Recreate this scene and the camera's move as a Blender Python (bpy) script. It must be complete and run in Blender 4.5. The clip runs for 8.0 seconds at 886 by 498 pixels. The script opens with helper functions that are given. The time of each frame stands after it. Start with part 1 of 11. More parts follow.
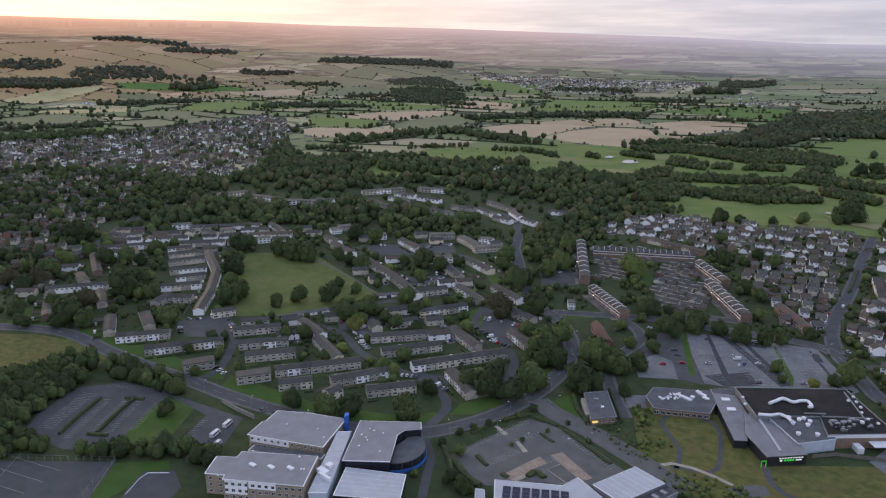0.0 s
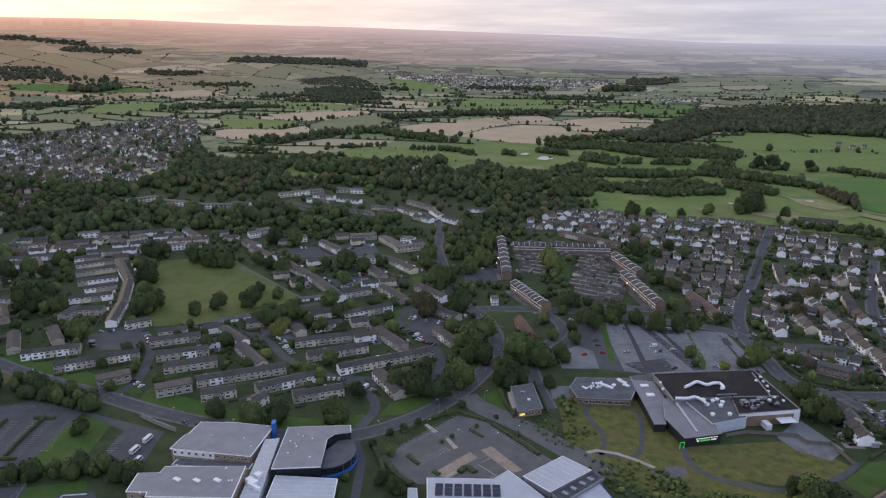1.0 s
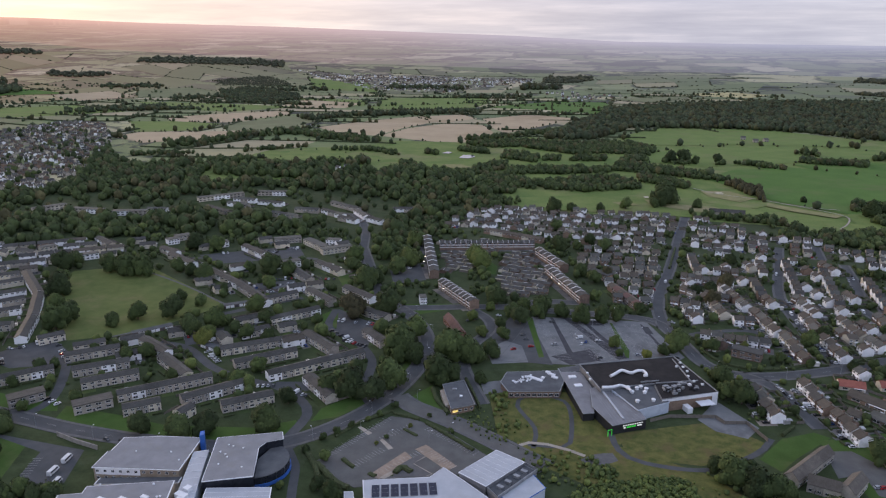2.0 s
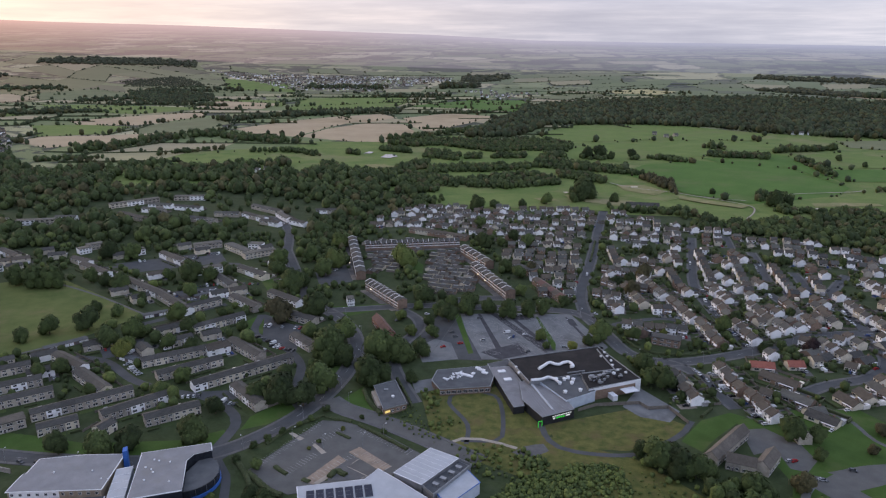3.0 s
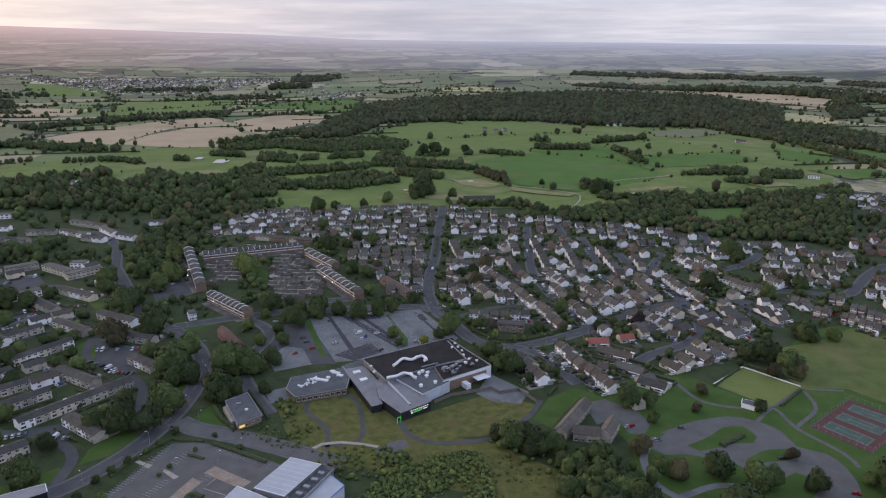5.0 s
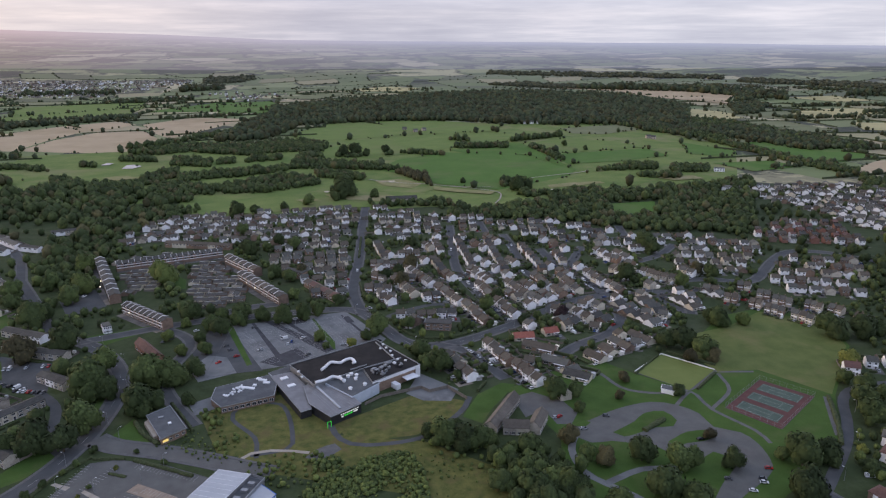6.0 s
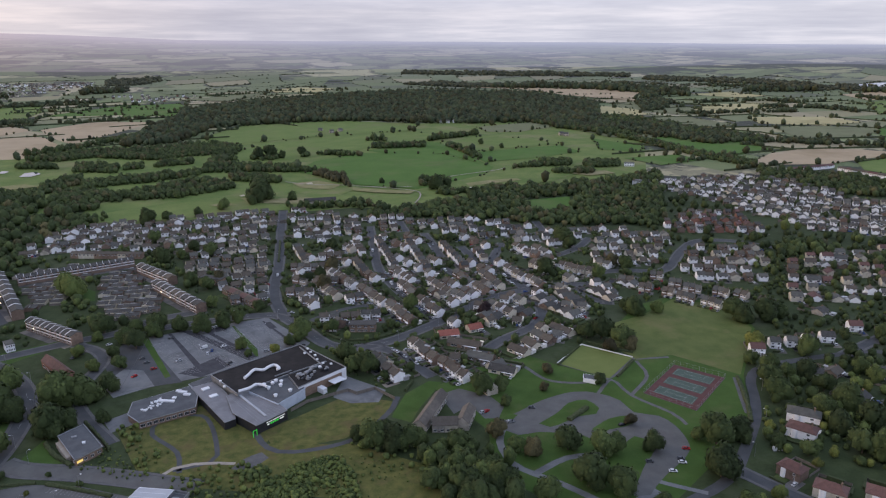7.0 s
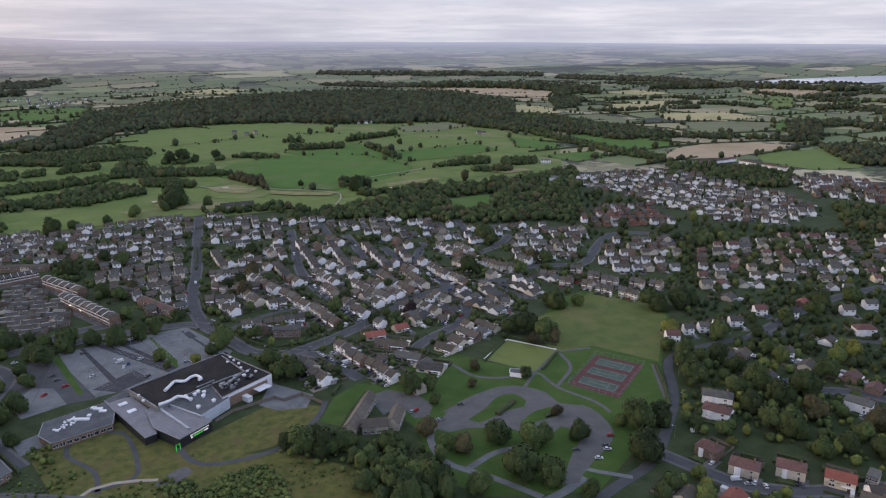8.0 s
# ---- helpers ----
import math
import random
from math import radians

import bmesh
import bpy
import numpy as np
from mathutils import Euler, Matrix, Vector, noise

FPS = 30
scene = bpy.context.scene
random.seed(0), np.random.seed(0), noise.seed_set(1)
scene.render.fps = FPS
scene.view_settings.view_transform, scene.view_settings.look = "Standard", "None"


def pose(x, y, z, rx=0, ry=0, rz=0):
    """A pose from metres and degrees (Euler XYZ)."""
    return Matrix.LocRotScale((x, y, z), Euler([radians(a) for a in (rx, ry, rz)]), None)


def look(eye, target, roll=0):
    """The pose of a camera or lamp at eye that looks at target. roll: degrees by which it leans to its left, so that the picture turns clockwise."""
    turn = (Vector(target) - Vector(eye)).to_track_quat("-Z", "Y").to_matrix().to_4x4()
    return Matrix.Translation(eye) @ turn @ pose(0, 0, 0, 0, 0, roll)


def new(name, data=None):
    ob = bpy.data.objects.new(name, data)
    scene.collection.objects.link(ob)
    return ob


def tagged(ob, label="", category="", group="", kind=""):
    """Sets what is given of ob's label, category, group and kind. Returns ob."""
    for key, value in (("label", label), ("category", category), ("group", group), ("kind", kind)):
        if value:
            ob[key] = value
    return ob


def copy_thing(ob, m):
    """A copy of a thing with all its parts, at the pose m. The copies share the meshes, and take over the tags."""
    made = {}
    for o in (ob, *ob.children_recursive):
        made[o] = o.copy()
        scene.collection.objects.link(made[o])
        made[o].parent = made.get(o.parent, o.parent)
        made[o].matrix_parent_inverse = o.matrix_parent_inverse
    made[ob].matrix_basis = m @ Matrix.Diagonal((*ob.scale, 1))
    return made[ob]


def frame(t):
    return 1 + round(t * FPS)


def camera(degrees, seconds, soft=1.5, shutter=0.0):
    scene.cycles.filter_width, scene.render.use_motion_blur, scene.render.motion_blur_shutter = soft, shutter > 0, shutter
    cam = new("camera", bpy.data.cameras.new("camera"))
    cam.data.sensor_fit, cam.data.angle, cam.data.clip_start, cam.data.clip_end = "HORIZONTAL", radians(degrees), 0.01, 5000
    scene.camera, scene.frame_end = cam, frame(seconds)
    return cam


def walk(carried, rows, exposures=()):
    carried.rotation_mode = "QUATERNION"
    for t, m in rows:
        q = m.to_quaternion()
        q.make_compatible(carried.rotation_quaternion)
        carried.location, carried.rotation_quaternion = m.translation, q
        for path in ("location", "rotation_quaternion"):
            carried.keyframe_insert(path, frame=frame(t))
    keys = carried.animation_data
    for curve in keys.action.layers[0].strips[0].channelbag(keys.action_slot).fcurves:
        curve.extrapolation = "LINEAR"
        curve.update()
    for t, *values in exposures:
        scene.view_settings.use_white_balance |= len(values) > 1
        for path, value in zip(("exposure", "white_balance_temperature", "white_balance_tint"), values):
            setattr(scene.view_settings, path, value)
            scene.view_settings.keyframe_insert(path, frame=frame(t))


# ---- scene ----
cam = camera(63.51, 8.0, soft=1.2)

# seconds, eye x y z, heading (clockwise from +y), degrees below level, lean
ROWS = [
    (0.0, 6.77, 4.12, 208.14, -26.01, 16.40, 0.23),
    (0.5, 5.77, 3.51, 208.38, -22.71, 16.43, 0.27),
    (1.0, 4.82, 2.92, 208.63, -19.34, 16.45, 0.25),
    (1.5, 3.93, 2.35, 208.88, -16.12, 16.46, 0.23),
    (3.0, 1.48, 0.82, 209.59, -6.73, 16.54, 0.17),
    (3.5, 0.73, 0.39, 209.80, -3.25, 16.54, 0.10),
    (4.0, 0.00, 0.00, 210.00, -0.00, 16.55, 0.07),
    (4.5, -0.71, -0.33, 210.18, 3.16, 16.57, 0.04),
    (6.0, -2.75, -0.95, 210.58, 12.81, 16.60, -0.12),
    (6.5, -3.43, -1.02, 210.65, 15.96, 16.63, -0.16),
    (7.0, -4.11, -1.00, 210.69, 19.45, 16.64, -0.21),
    (7.5, -4.80, -0.90, 210.69, 22.79, 16.66, -0.20),
    (8.0, -5.50, -0.70, 210.65, 25.98, 16.66, -0.25),
]


def aim(x, y, z, head, down, lean):
    h, d = radians(head), radians(down)
    return look((x, y, z), (x + math.sin(h) * math.cos(d), y + math.cos(h) * math.cos(d), z - math.sin(d)), lean)


walk(cam, [(t, aim(*row)) for t, *row in ROWS])

# ---- light ----
SUN_AZ, SUN_EL = radians(-62), radians(7)
sun_way = Vector((math.sin(SUN_AZ) * math.cos(SUN_EL), math.cos(SUN_AZ) * math.cos(SUN_EL), math.sin(SUN_EL)))
sun = new("sun", bpy.data.lights.new("sun", "SUN"))
sun.data.energy, sun.data.angle, sun.data.color = 1.05, radians(16), (1.0, 0.70, 0.47)
sun.rotation_euler = sun_way.to_track_quat("Z", "Y").to_euler()


class Nodes:
    """Small wrapper to chain shader nodes."""

    def __init__(self, tree):
        self.tree = tree
        tree.nodes.clear()

    def add(self, kind, ins=None, **attrs):
        n = self.tree.nodes.new("ShaderNode" + kind)
        for k, val in attrs.items():
            setattr(n, k, val)
        for k, val in (ins or {}).items():
            if hasattr(val, "is_output"):
                self.tree.links.new(val, n.inputs[k])
            else:
                n.inputs[k].default_value = val
        return n

    def ramp(self, fac, stops):
        n = self.add("ValToRGB", {0: fac})
        el = n.color_ramp.elements
        while len(el) < len(stops):
            el.new(0.5)
        for e, (p, c) in zip(el, stops):
            e.position, e.color = p, (*c, 1)
        return n.outputs[0]

    def mix(self, fac, a, b, kind="MIX"):
        n = self.add("MixRGB", {0: fac, 1: a if hasattr(a, "is_output") else (*a, 1), 2: b if hasattr(b, "is_output") else (*b, 1)}, blend_type=kind)
        return n.outputs[0]

    def math(self, op, a, b=0.0, clamp=False):
        return self.add("Math", {0: a, 1: b}, operation=op, use_clamp=clamp).outputs[0]

    def noise(self, vec, scale, detail=3.0, rough=0.55):
        return self.add("TexNoise", {"Vector": vec, "Scale": scale, "Detail": detail, "Roughness": rough}).outputs[0]


world = bpy.data.worlds.new("evening_sky")
scene.world = world
world.use_nodes = True
k = Nodes(world.node_tree)
way = k.add("TexCoord").outputs["Generated"]
sky = k.add("TexSky", sky_type="NISHITA", sun_disc=False, sun_elevation=SUN_EL, sun_rotation=SUN_AZ, air_density=1.2, dust_density=2.5)
sep = k.add("SeparateXYZ", {0: way})
up = sep.outputs[2]
side = k.add("VectorMath", {0: way, 1: tuple(sun_way)}, operation="DOT_PRODUCT").outputs["Value"]
# cloud sheet: lilac grey, turning cream towards the low sun
warm = k.ramp(side, [(0.0, (0.76, 0.77, 0.89)), (0.42, (0.66, 0.655, 0.77)), (0.70, (0.92, 0.84, 0.87)), (0.90, (1.24, 1.02, 0.90)), (1.0, (1.7, 1.35, 0.95))])
flat = k.math("ADD", k.math("ABSOLUTE", up), 0.05)
px, py = k.math("DIVIDE", sep.outputs[0], flat), k.math("DIVIDE", sep.outputs[1], flat)
sheet = k.add("CombineXYZ", {0: px, 1: py, 2: 0.0}).outputs[0]
streak = k.noise(sheet, 0.42, 6.0, 0.6)
bank = k.noise(k.add("Mapping", {"Vector": way, "Scale": (4.0, 4.0, 38.0)}).outputs[0], 1.0, 5.0, 0.62)
tone = k.math("ADD", k.math("MULTIPLY", streak, 0.55), k.math("MULTIPLY", bank, 0.55))
shade = k.ramp(tone, [(0.36, (0.80, 0.80, 0.83)), (0.55, (1.0, 0.99, 0.98)), (0.70, (1.25, 1.2, 1.14))])
clouds = k.mix(1.0, warm, shade, "MULTIPLY")
clear = k.mix(1.0, sky.outputs[0], (0.10, 0.10, 0.10), "MULTIPLY")
high = k.ramp(up, [(0.03, (1.0, 1.0, 1.0)), (0.12, (1.30, 1.36, 1.50)), (0.35, (1.15, 1.27, 1.50)), (1.0, (0.82, 0.98, 1.24))])
col = k.mix(1.0, k.mix(0.88, clear, clouds), high, "MULTIPLY")
out = k.add("Background", {0: col, 1: 1.0})
k.add("OutputWorld", {0: out.outputs[0]})

# ---- materials ----


def surface(name, low, high, size=3.0, fine=0.4, rough=0.9, bump=0.3, spread=0.0, metal=0.0, stain=None, island=0.0):
    """Two-tone noise at two scales, bump, optional change from object to object (spread) or piece to piece (island)."""
    m = bpy.data.materials.new(name)
    m.use_nodes = True
    q = Nodes(m.node_tree)
    at = q.add("TexCoord").outputs["Object"]
    rnd = q.add("ObjectInfo").outputs["Random"]
    shift = q.add("VectorMath", {0: at, 1: q.add("CombineXYZ", {0: q.math("MULTIPLY", rnd, 91.0), 1: q.math("MULTIPLY", rnd, 37.0), 2: 0.0}).outputs[0]}, operation="ADD").outputs[0]
    big, small = q.noise(shift, 1.0 / size, 4.0), q.noise(shift, 1.0 / fine, 3.0, 0.7)
    f = q.math("ADD", q.math("MULTIPLY", big, 0.65), q.math("MULTIPLY", small, 0.35))
    mul = q.add("MapRange", {0: f, 1: 0.32, 2: 0.68, 3: 0.0, 4: 1.0})
    c = q.mix(mul.outputs[0], low, high)
    if stain:
        s = q.ramp(q.noise(shift, 1.0 / (size * 2.7), 5.0, 0.65), [(0.52, (0, 0, 0)), (0.66, (1, 1, 1))])
        c = q.mix(q.math("MULTIPLY", s, 0.7), c, stain)
    if spread:
        c = q.mix(1.0, c, q.ramp(rnd, [(0.0, (1 - spread, 1 - spread, 1 - spread * 0.8)), (1.0, (1 + spread, 1 + spread * 0.9, 1 + spread * 0.7))]), "MULTIPLY")
    if island:
        r2 = q.add("NewGeometry").outputs["Random Per Island"]
        c = q.mix(1.0, c, q.ramp(r2, [(0.0, (1 - island, 1 - island, 1 - island)), (0.6, (1, 1, 1)), (1.0, (1 + island * 1.3, 1 + island, 1 + island * 0.5))]), "MULTIPLY")
    b = q.add("Bump", {"Strength": bump, "Distance": 0.05, "Height": small}).outputs[0]
    p = q.add("BsdfPrincipled", {"Base Color": c, "Roughness": rough, "Metallic": metal, "Normal": b})
    p.inputs["Specular IOR Level"].default_value = 0.3 if rough < 0.6 else 0.18
    q.add("OutputMaterial", {0: p.outputs[0]})
    return m


def glowing(name, colour, strength):
    m = bpy.data.materials.new(name)
    m.use_nodes = True
    q = Nodes(m.node_tree)
    q.add("OutputMaterial", {0: q.add("Emission", {0: (*colour, 1), 1: strength}).outputs[0]})
    return m


def roofing(name, low, high, course=0.34, rough=0.8, spread=0.18):
    """Tiles or sheets in courses down the slope, weathered."""
    m = bpy.data.materials.new(name)
    m.use_nodes = True
    q = Nodes(m.node_tree)
    at = q.add("TexCoord").outputs["Object"]
    rnd = q.add("ObjectInfo").outputs["Random"]
    shift = q.add("VectorMath", {0: at, 1: q.add("CombineXYZ", {0: q.math("MULTIPLY", rnd, 91.0), 1: 0.0, 2: 0.0}).outputs[0]}, operation="ADD").outputs[0]
    lines = q.add("TexWave", {"Vector": at, "Scale": 0.5 / course, "Distortion": 0.6, "Detail": 2.0}, bands_direction="Z", wave_profile="SAW").outputs[1]
    patches = q.noise(shift, 0.45, 5.0, 0.65)
    grit = q.noise(shift, 3.5, 2.0)
    f = q.add("MapRange", {0: q.math("ADD", q.math("MULTIPLY", patches, 0.7), q.math("MULTIPLY", grit, 0.3)), 1: 0.35, 2: 0.68, 3: 0.0, 4: 1.0}).outputs[0]
    c = q.mix(f, low, high)
    c = q.mix(q.math("MULTIPLY", lines, 0.25), c, (low[0] * 0.6, low[1] * 0.6, low[2] * 0.6))
    c = q.mix(1.0, c, q.ramp(rnd, [(0.0, (1 - spread, 1 - spread, 1 - spread)), (1.0, (1 + spread, 1 + spread, 1 + spread))]), "MULTIPLY")
    c = q.mix(1.0, c, q.ramp(q.add("NewGeometry").outputs["Random Per Island"], [(0.0, (0.82, 0.82, 0.84)), (1.0, (1.2, 1.17, 1.12))]), "MULTIPLY")
    b = q.add("Bump", {"Strength": 0.5, "Distance": 0.06, "Height": lines}).outputs[0]
    p = q.add("BsdfPrincipled", {"Base Color": c, "Roughness": rough, "Normal": b})
    q.add("OutputMaterial", {0: p.outputs[0]})
    return m


M = {
    "stone": surface("buff_stone_wall", (0.30, 0.275, 0.235), (0.48, 0.44, 0.375), 2.0, 0.25, island=0.16, spread=0.2, stain=(0.22, 0.20, 0.17)),
    "white": surface("white_render", (0.83, 0.83, 0.84), (0.90, 0.90, 0.91), 2.5, 0.4, 0.8, 0.1, island=0.06, spread=0.05, stain=(0.62, 0.61, 0.60)),
    "brick": surface("brown_brick", (0.16, 0.115, 0.088), (0.27, 0.195, 0.15), 1.6, 0.22, island=0.16, spread=0.22, stain=(0.12, 0.09, 0.07)),
    "redbrick": surface("red_brick", (0.19, 0.095, 0.070), (0.31, 0.165, 0.125), 1.6, 0.22, island=0.16, spread=0.2),
    "cream": surface("cream_render", (0.48, 0.44, 0.36), (0.66, 0.61, 0.50), 2.5, 0.4, 0.85, 0.1, island=0.16, spread=0.15, stain=(0.36, 0.32, 0.26)),
    "darktile": roofing("dark_grey_tiles", (0.034, 0.033, 0.030), (0.082, 0.080, 0.072)),
    "browntile": roofing("brown_tiles", (0.060, 0.050, 0.038), (0.118, 0.100, 0.076)),
    "greytile": roofing("grey_tiles", (0.064, 0.064, 0.056), (0.124, 0.123, 0.108)),
    "redtile": roofing("red_tiles", (0.22, 0.068, 0.046), (0.34, 0.115, 0.080)),
    "marooontile": roofing("maroon_tiles", (0.085, 0.043, 0.036), (0.155, 0.080, 0.066)),
    "glass": surface("window_glass", (0.015, 0.018, 0.022), (0.035, 0.04, 0.048), 1.0, 0.5, 0.06, 0.0),
    "frame": surface("white_upvc", (0.66, 0.66, 0.66), (0.78, 0.78, 0.78), 1.0, 0.2, 0.5, 0.05),
    "clad": surface("white_cladding", (0.74, 0.74, 0.75), (0.86, 0.86, 0.86), 1.0, 0.2, 0.6, 0.1, spread=0.08),
    "door": surface("painted_door", (0.06, 0.07, 0.09), (0.16, 0.12, 0.11), 1.0, 0.2, 0.5, 0.05, spread=0.5),
    "asphalt": surface("asphalt", (0.058, 0.061, 0.064), (0.094, 0.097, 0.100), 9.0, 0.35, 0.9, 0.35, stain=(0.062, 0.064, 0.066)),
    "oldasphalt": surface("worn_grey_asphalt", (0.130, 0.135, 0.137), (0.195, 0.200, 0.202), 7.0, 0.4, 0.9, 0.35, stain=(0.095, 0.095, 0.10)),
    "patchasphalt": surface("dark_patched_asphalt", (0.04, 0.04, 0.046), (0.075, 0.075, 0.082), 5.0, 0.4, 0.9, 0.3),
    "pave": surface("concrete_paving", (0.085, 0.085, 0.087), (0.145, 0.143, 0.142), 4.0, 0.3, 0.9, 0.3, stain=(0.13, 0.12, 0.115)),
    "brickpave": surface("buff_block_paving", (0.22, 0.17, 0.13), (0.34, 0.27, 0.21), 3.0, 0.25, 0.9, 0.3, stain=(0.2, 0.17, 0.14)),
    "sandstone": surface("pale_gravel", (0.26, 0.23, 0.19), (0.40, 0.36, 0.31), 5.0, 0.4, 0.95, 0.4),
    "paint": surface("road_paint", (0.28, 0.28, 0.28), (0.46, 0.46, 0.45), 1.5, 0.15, 0.7, 0.1),
    "lawn": surface("mown_grass", (0.038, 0.074, 0.014), (0.066, 0.116, 0.026), 14.0, 0.8, 0.95, 0.5, stain=(0.088, 0.104, 0.036)),
    "park": surface("park_grass", (0.072, 0.100, 0.026), (0.128, 0.148, 0.048), 12.0, 0.9, 0.95, 0.5, stain=(0.155, 0.145, 0.062)),
    "dry": surface("rough_dry_grass", (0.044, 0.066, 0.016), (0.155, 0.142, 0.045), 5.0, 0.7, 0.95, 0.7, stain=(0.125, 0.092, 0.044)),
    "green": surface("bowling_green_turf", (0.125, 0.155, 0.045), (0.155, 0.185, 0.058), 9.0, 0.6, 0.95, 0.2),
    "hedge": surface("hedge_leaves", (0.031, 0.041, 0.018), (0.077, 0.093, 0.042), 1.2, 0.25, 0.85, 1.0),
    "bark": surface("bark", (0.06, 0.045, 0.032), (0.13, 0.10, 0.075), 0.8, 0.12, 0.95, 0.8),
    "steel": surface("grey_steel", (0.22, 0.23, 0.24), (0.34, 0.35, 0.36), 2.0, 0.3, 0.5, 0.1, metal=0.5),
    "whitemetal": surface("white_sheet_metal", (0.62, 0.63, 0.65), (0.76, 0.77, 0.79), 4.0, 0.4, 0.45, 0.05),
    "rubber": surface("black_rubber", (0.015, 0.015, 0.016), (0.03, 0.03, 0.03), 0.5, 0.1, 0.8, 0.1),
}


def foliage(name, low, high, spread=0.3, size=2.2):
    m = surface(name, low, high, size, 0.5, 0.85, 0.8, spread=spread, island=0.24)
    return m


LEAF = [foliage("oak_leaves", (0.036, 0.056, 0.020), (0.098, 0.132, 0.046)),
        foliage("lime_leaves", (0.060, 0.085, 0.026), (0.135, 0.172, 0.054)),
        foliage("copper_leaves", (0.047, 0.046, 0.024), (0.098, 0.090, 0.046)),
        foliage("pale_leaves", (0.086, 0.104, 0.026), (0.170, 0.188, 0.052)),
        foliage("dark_leaves", (0.026, 0.041, 0.015), (0.076, 0.104, 0.038)),
        foliage("purple_leaves", (0.021, 0.015, 0.016), (0.043, 0.029, 0.031))]
WOODLEAF = [foliage("wood_leaves", (0.026, 0.039, 0.016), (0.076, 0.104, 0.039), size=16.0), foliage("deep_wood_leaves", (0.021, 0.033, 0.014), (0.062, 0.086, 0.034), size=16.0), foliage("bronze_wood_leaves", (0.040, 0.042, 0.022), (0.102, 0.098, 0.048), size=16.0)]
# the two green tones are lightened to paint aerial haze into distant trees
FARLEAF = [surface("woodland_leaves", (0.029, 0.041, 0.023), (0.078, 0.098, 0.049), 38.0, 3.0, 0.9, 1.0, island=0.3),
           surface("haze_lifted_hedgerow_leaves", (0.033, 0.045, 0.025), (0.074, 0.094, 0.048), 38.0, 3.0, 0.9, 1.0, island=0.3),
           surface("bronze_woodland_leaves", (0.034, 0.036, 0.018), (0.072, 0.074, 0.034), 38.0, 3.0, 0.9, 1.0, island=0.3)]

# leaf colour paled and greyed so that it carries painted distance haze
HAZELEAF = surface("haze_greyed_leaves", (0.046, 0.052, 0.032), (0.086, 0.090, 0.056), 20.0, 3.0, 0.95, 0.6, island=0.25)

# ---- mesh helpers ----


def slab(bm, x0, y0, z0, x1, y1, z1, mi=0):
    c = [bm.verts.new(p) for p in ((x0, y0, z0), (x1, y0, z0), (x1, y1, z0), (x0, y1, z0), (x0, y0, z1), (x1, y0, z1), (x1, y1, z1), (x0, y1, z1))]
    for f in ((3, 2, 1, 0), (4, 5, 6, 7), (0, 1, 5, 4), (1, 2, 6, 5), (2, 3, 7, 6), (3, 0, 4, 7)):
        bm.faces.new([c[i] for i in f]).material_index = mi


def prism(bm, outline, z0, z1, mi=0, cap=None):
    """An upright block over a plan outline."""
    area = sum(a[0] * b[1] - b[0] * a[1] for a, b in zip(outline, outline[1:] + outline[:1]))
    if area < 0:
        outline = outline[::-1]
    lo = [bm.verts.new((x, y, z0)) for x, y in outline]
    hi = [bm.verts.new((x, y, z1)) for x, y in outline]
    bm.faces.new(lo[::-1]).material_index = mi
    bm.faces.new(hi).material_index = mi if cap is None else cap
    n = len(lo)
    for i in range(n):
        bm.faces.new((lo[i], lo[(i + 1) % n], hi[(i + 1) % n], hi[i])).material_index = mi


def tube(bm, a, b, r0, r1, sides=8, mi=0):
    a, b = Vector(a), Vector(b)
    q = (b - a).to_track_quat("Z", "Y")
    ra = [bm.verts.new(a + q @ Vector((math.cos(t) * r0, math.sin(t) * r0, 0))) for t in [2 * math.pi * i / sides for i in range(sides)]]
    rb = [bm.verts.new(b + q @ Vector((math.cos(t) * r1, math.sin(t) * r1, 0))) for t in [2 * math.pi * i / sides for i in range(sides)]]
    for i in range(sides):
        bm.faces.new((ra[i], ra[(i + 1) % sides], rb[(i + 1) % sides], rb[i])).material_index = mi
    bm.faces.new(ra[::-1]).material_index = mi
    bm.faces.new(rb).material_index = mi


def mesh_of(name, bm, mats):
    me = bpy.data.meshes.new(name)
    bm.to_mesh(me)
    bm.free()
    for m in (mats if isinstance(mats, (list, tuple)) else [mats]):
        me.materials.append(m)
    return me


def part(name, bm, mats, parent, label="", at=None):
    ob = new(name, mesh_of(name, bm, mats) if isinstance(bm, bmesh.types.BMesh) else bm)
    ob.parent = parent
    if at is not None:
        ob.matrix_basis = at
    if label:
        ob["label"] = label
    return ob


def thing(name, label, category, group="", at=None, kind=""):
    ob = new(name)
    ob.empty_display_size = 0.5
    if at is not None:
        ob.matrix_basis = at
    return tagged(ob, label, category, group, kind)


def raw_mesh(name, verts, faces, mats, index=None, smooth=False, normals=None):
    """A mesh from arrays of corners and triangles, made in loops over many like pieces."""
    me = bpy.data.meshes.new(name)
    verts, faces = np.asarray(verts, np.float32), np.asarray(faces, np.int32)
    me.vertices.add(len(verts))
    me.vertices.foreach_set("co", verts.ravel())
    k2 = faces.shape[1]
    me.loops.add(faces.size)
    me.loops.foreach_set("vertex_index", faces.ravel())
    me.polygons.add(len(faces))
    me.polygons.foreach_set("loop_start", np.arange(len(faces), dtype=np.int32) * k2)
    for m in mats:
        me.materials.append(m)
    if index is not None:
        me.polygons.foreach_set("material_index", np.asarray(index, np.int32))
    me.polygons.foreach_set("use_smooth", np.full(len(faces), smooth, bool))
    me.update(calc_edges=True)
    if normals is not None:
        me.normals_split_custom_set_from_vertices(np.asarray(normals, np.float32))
    return me


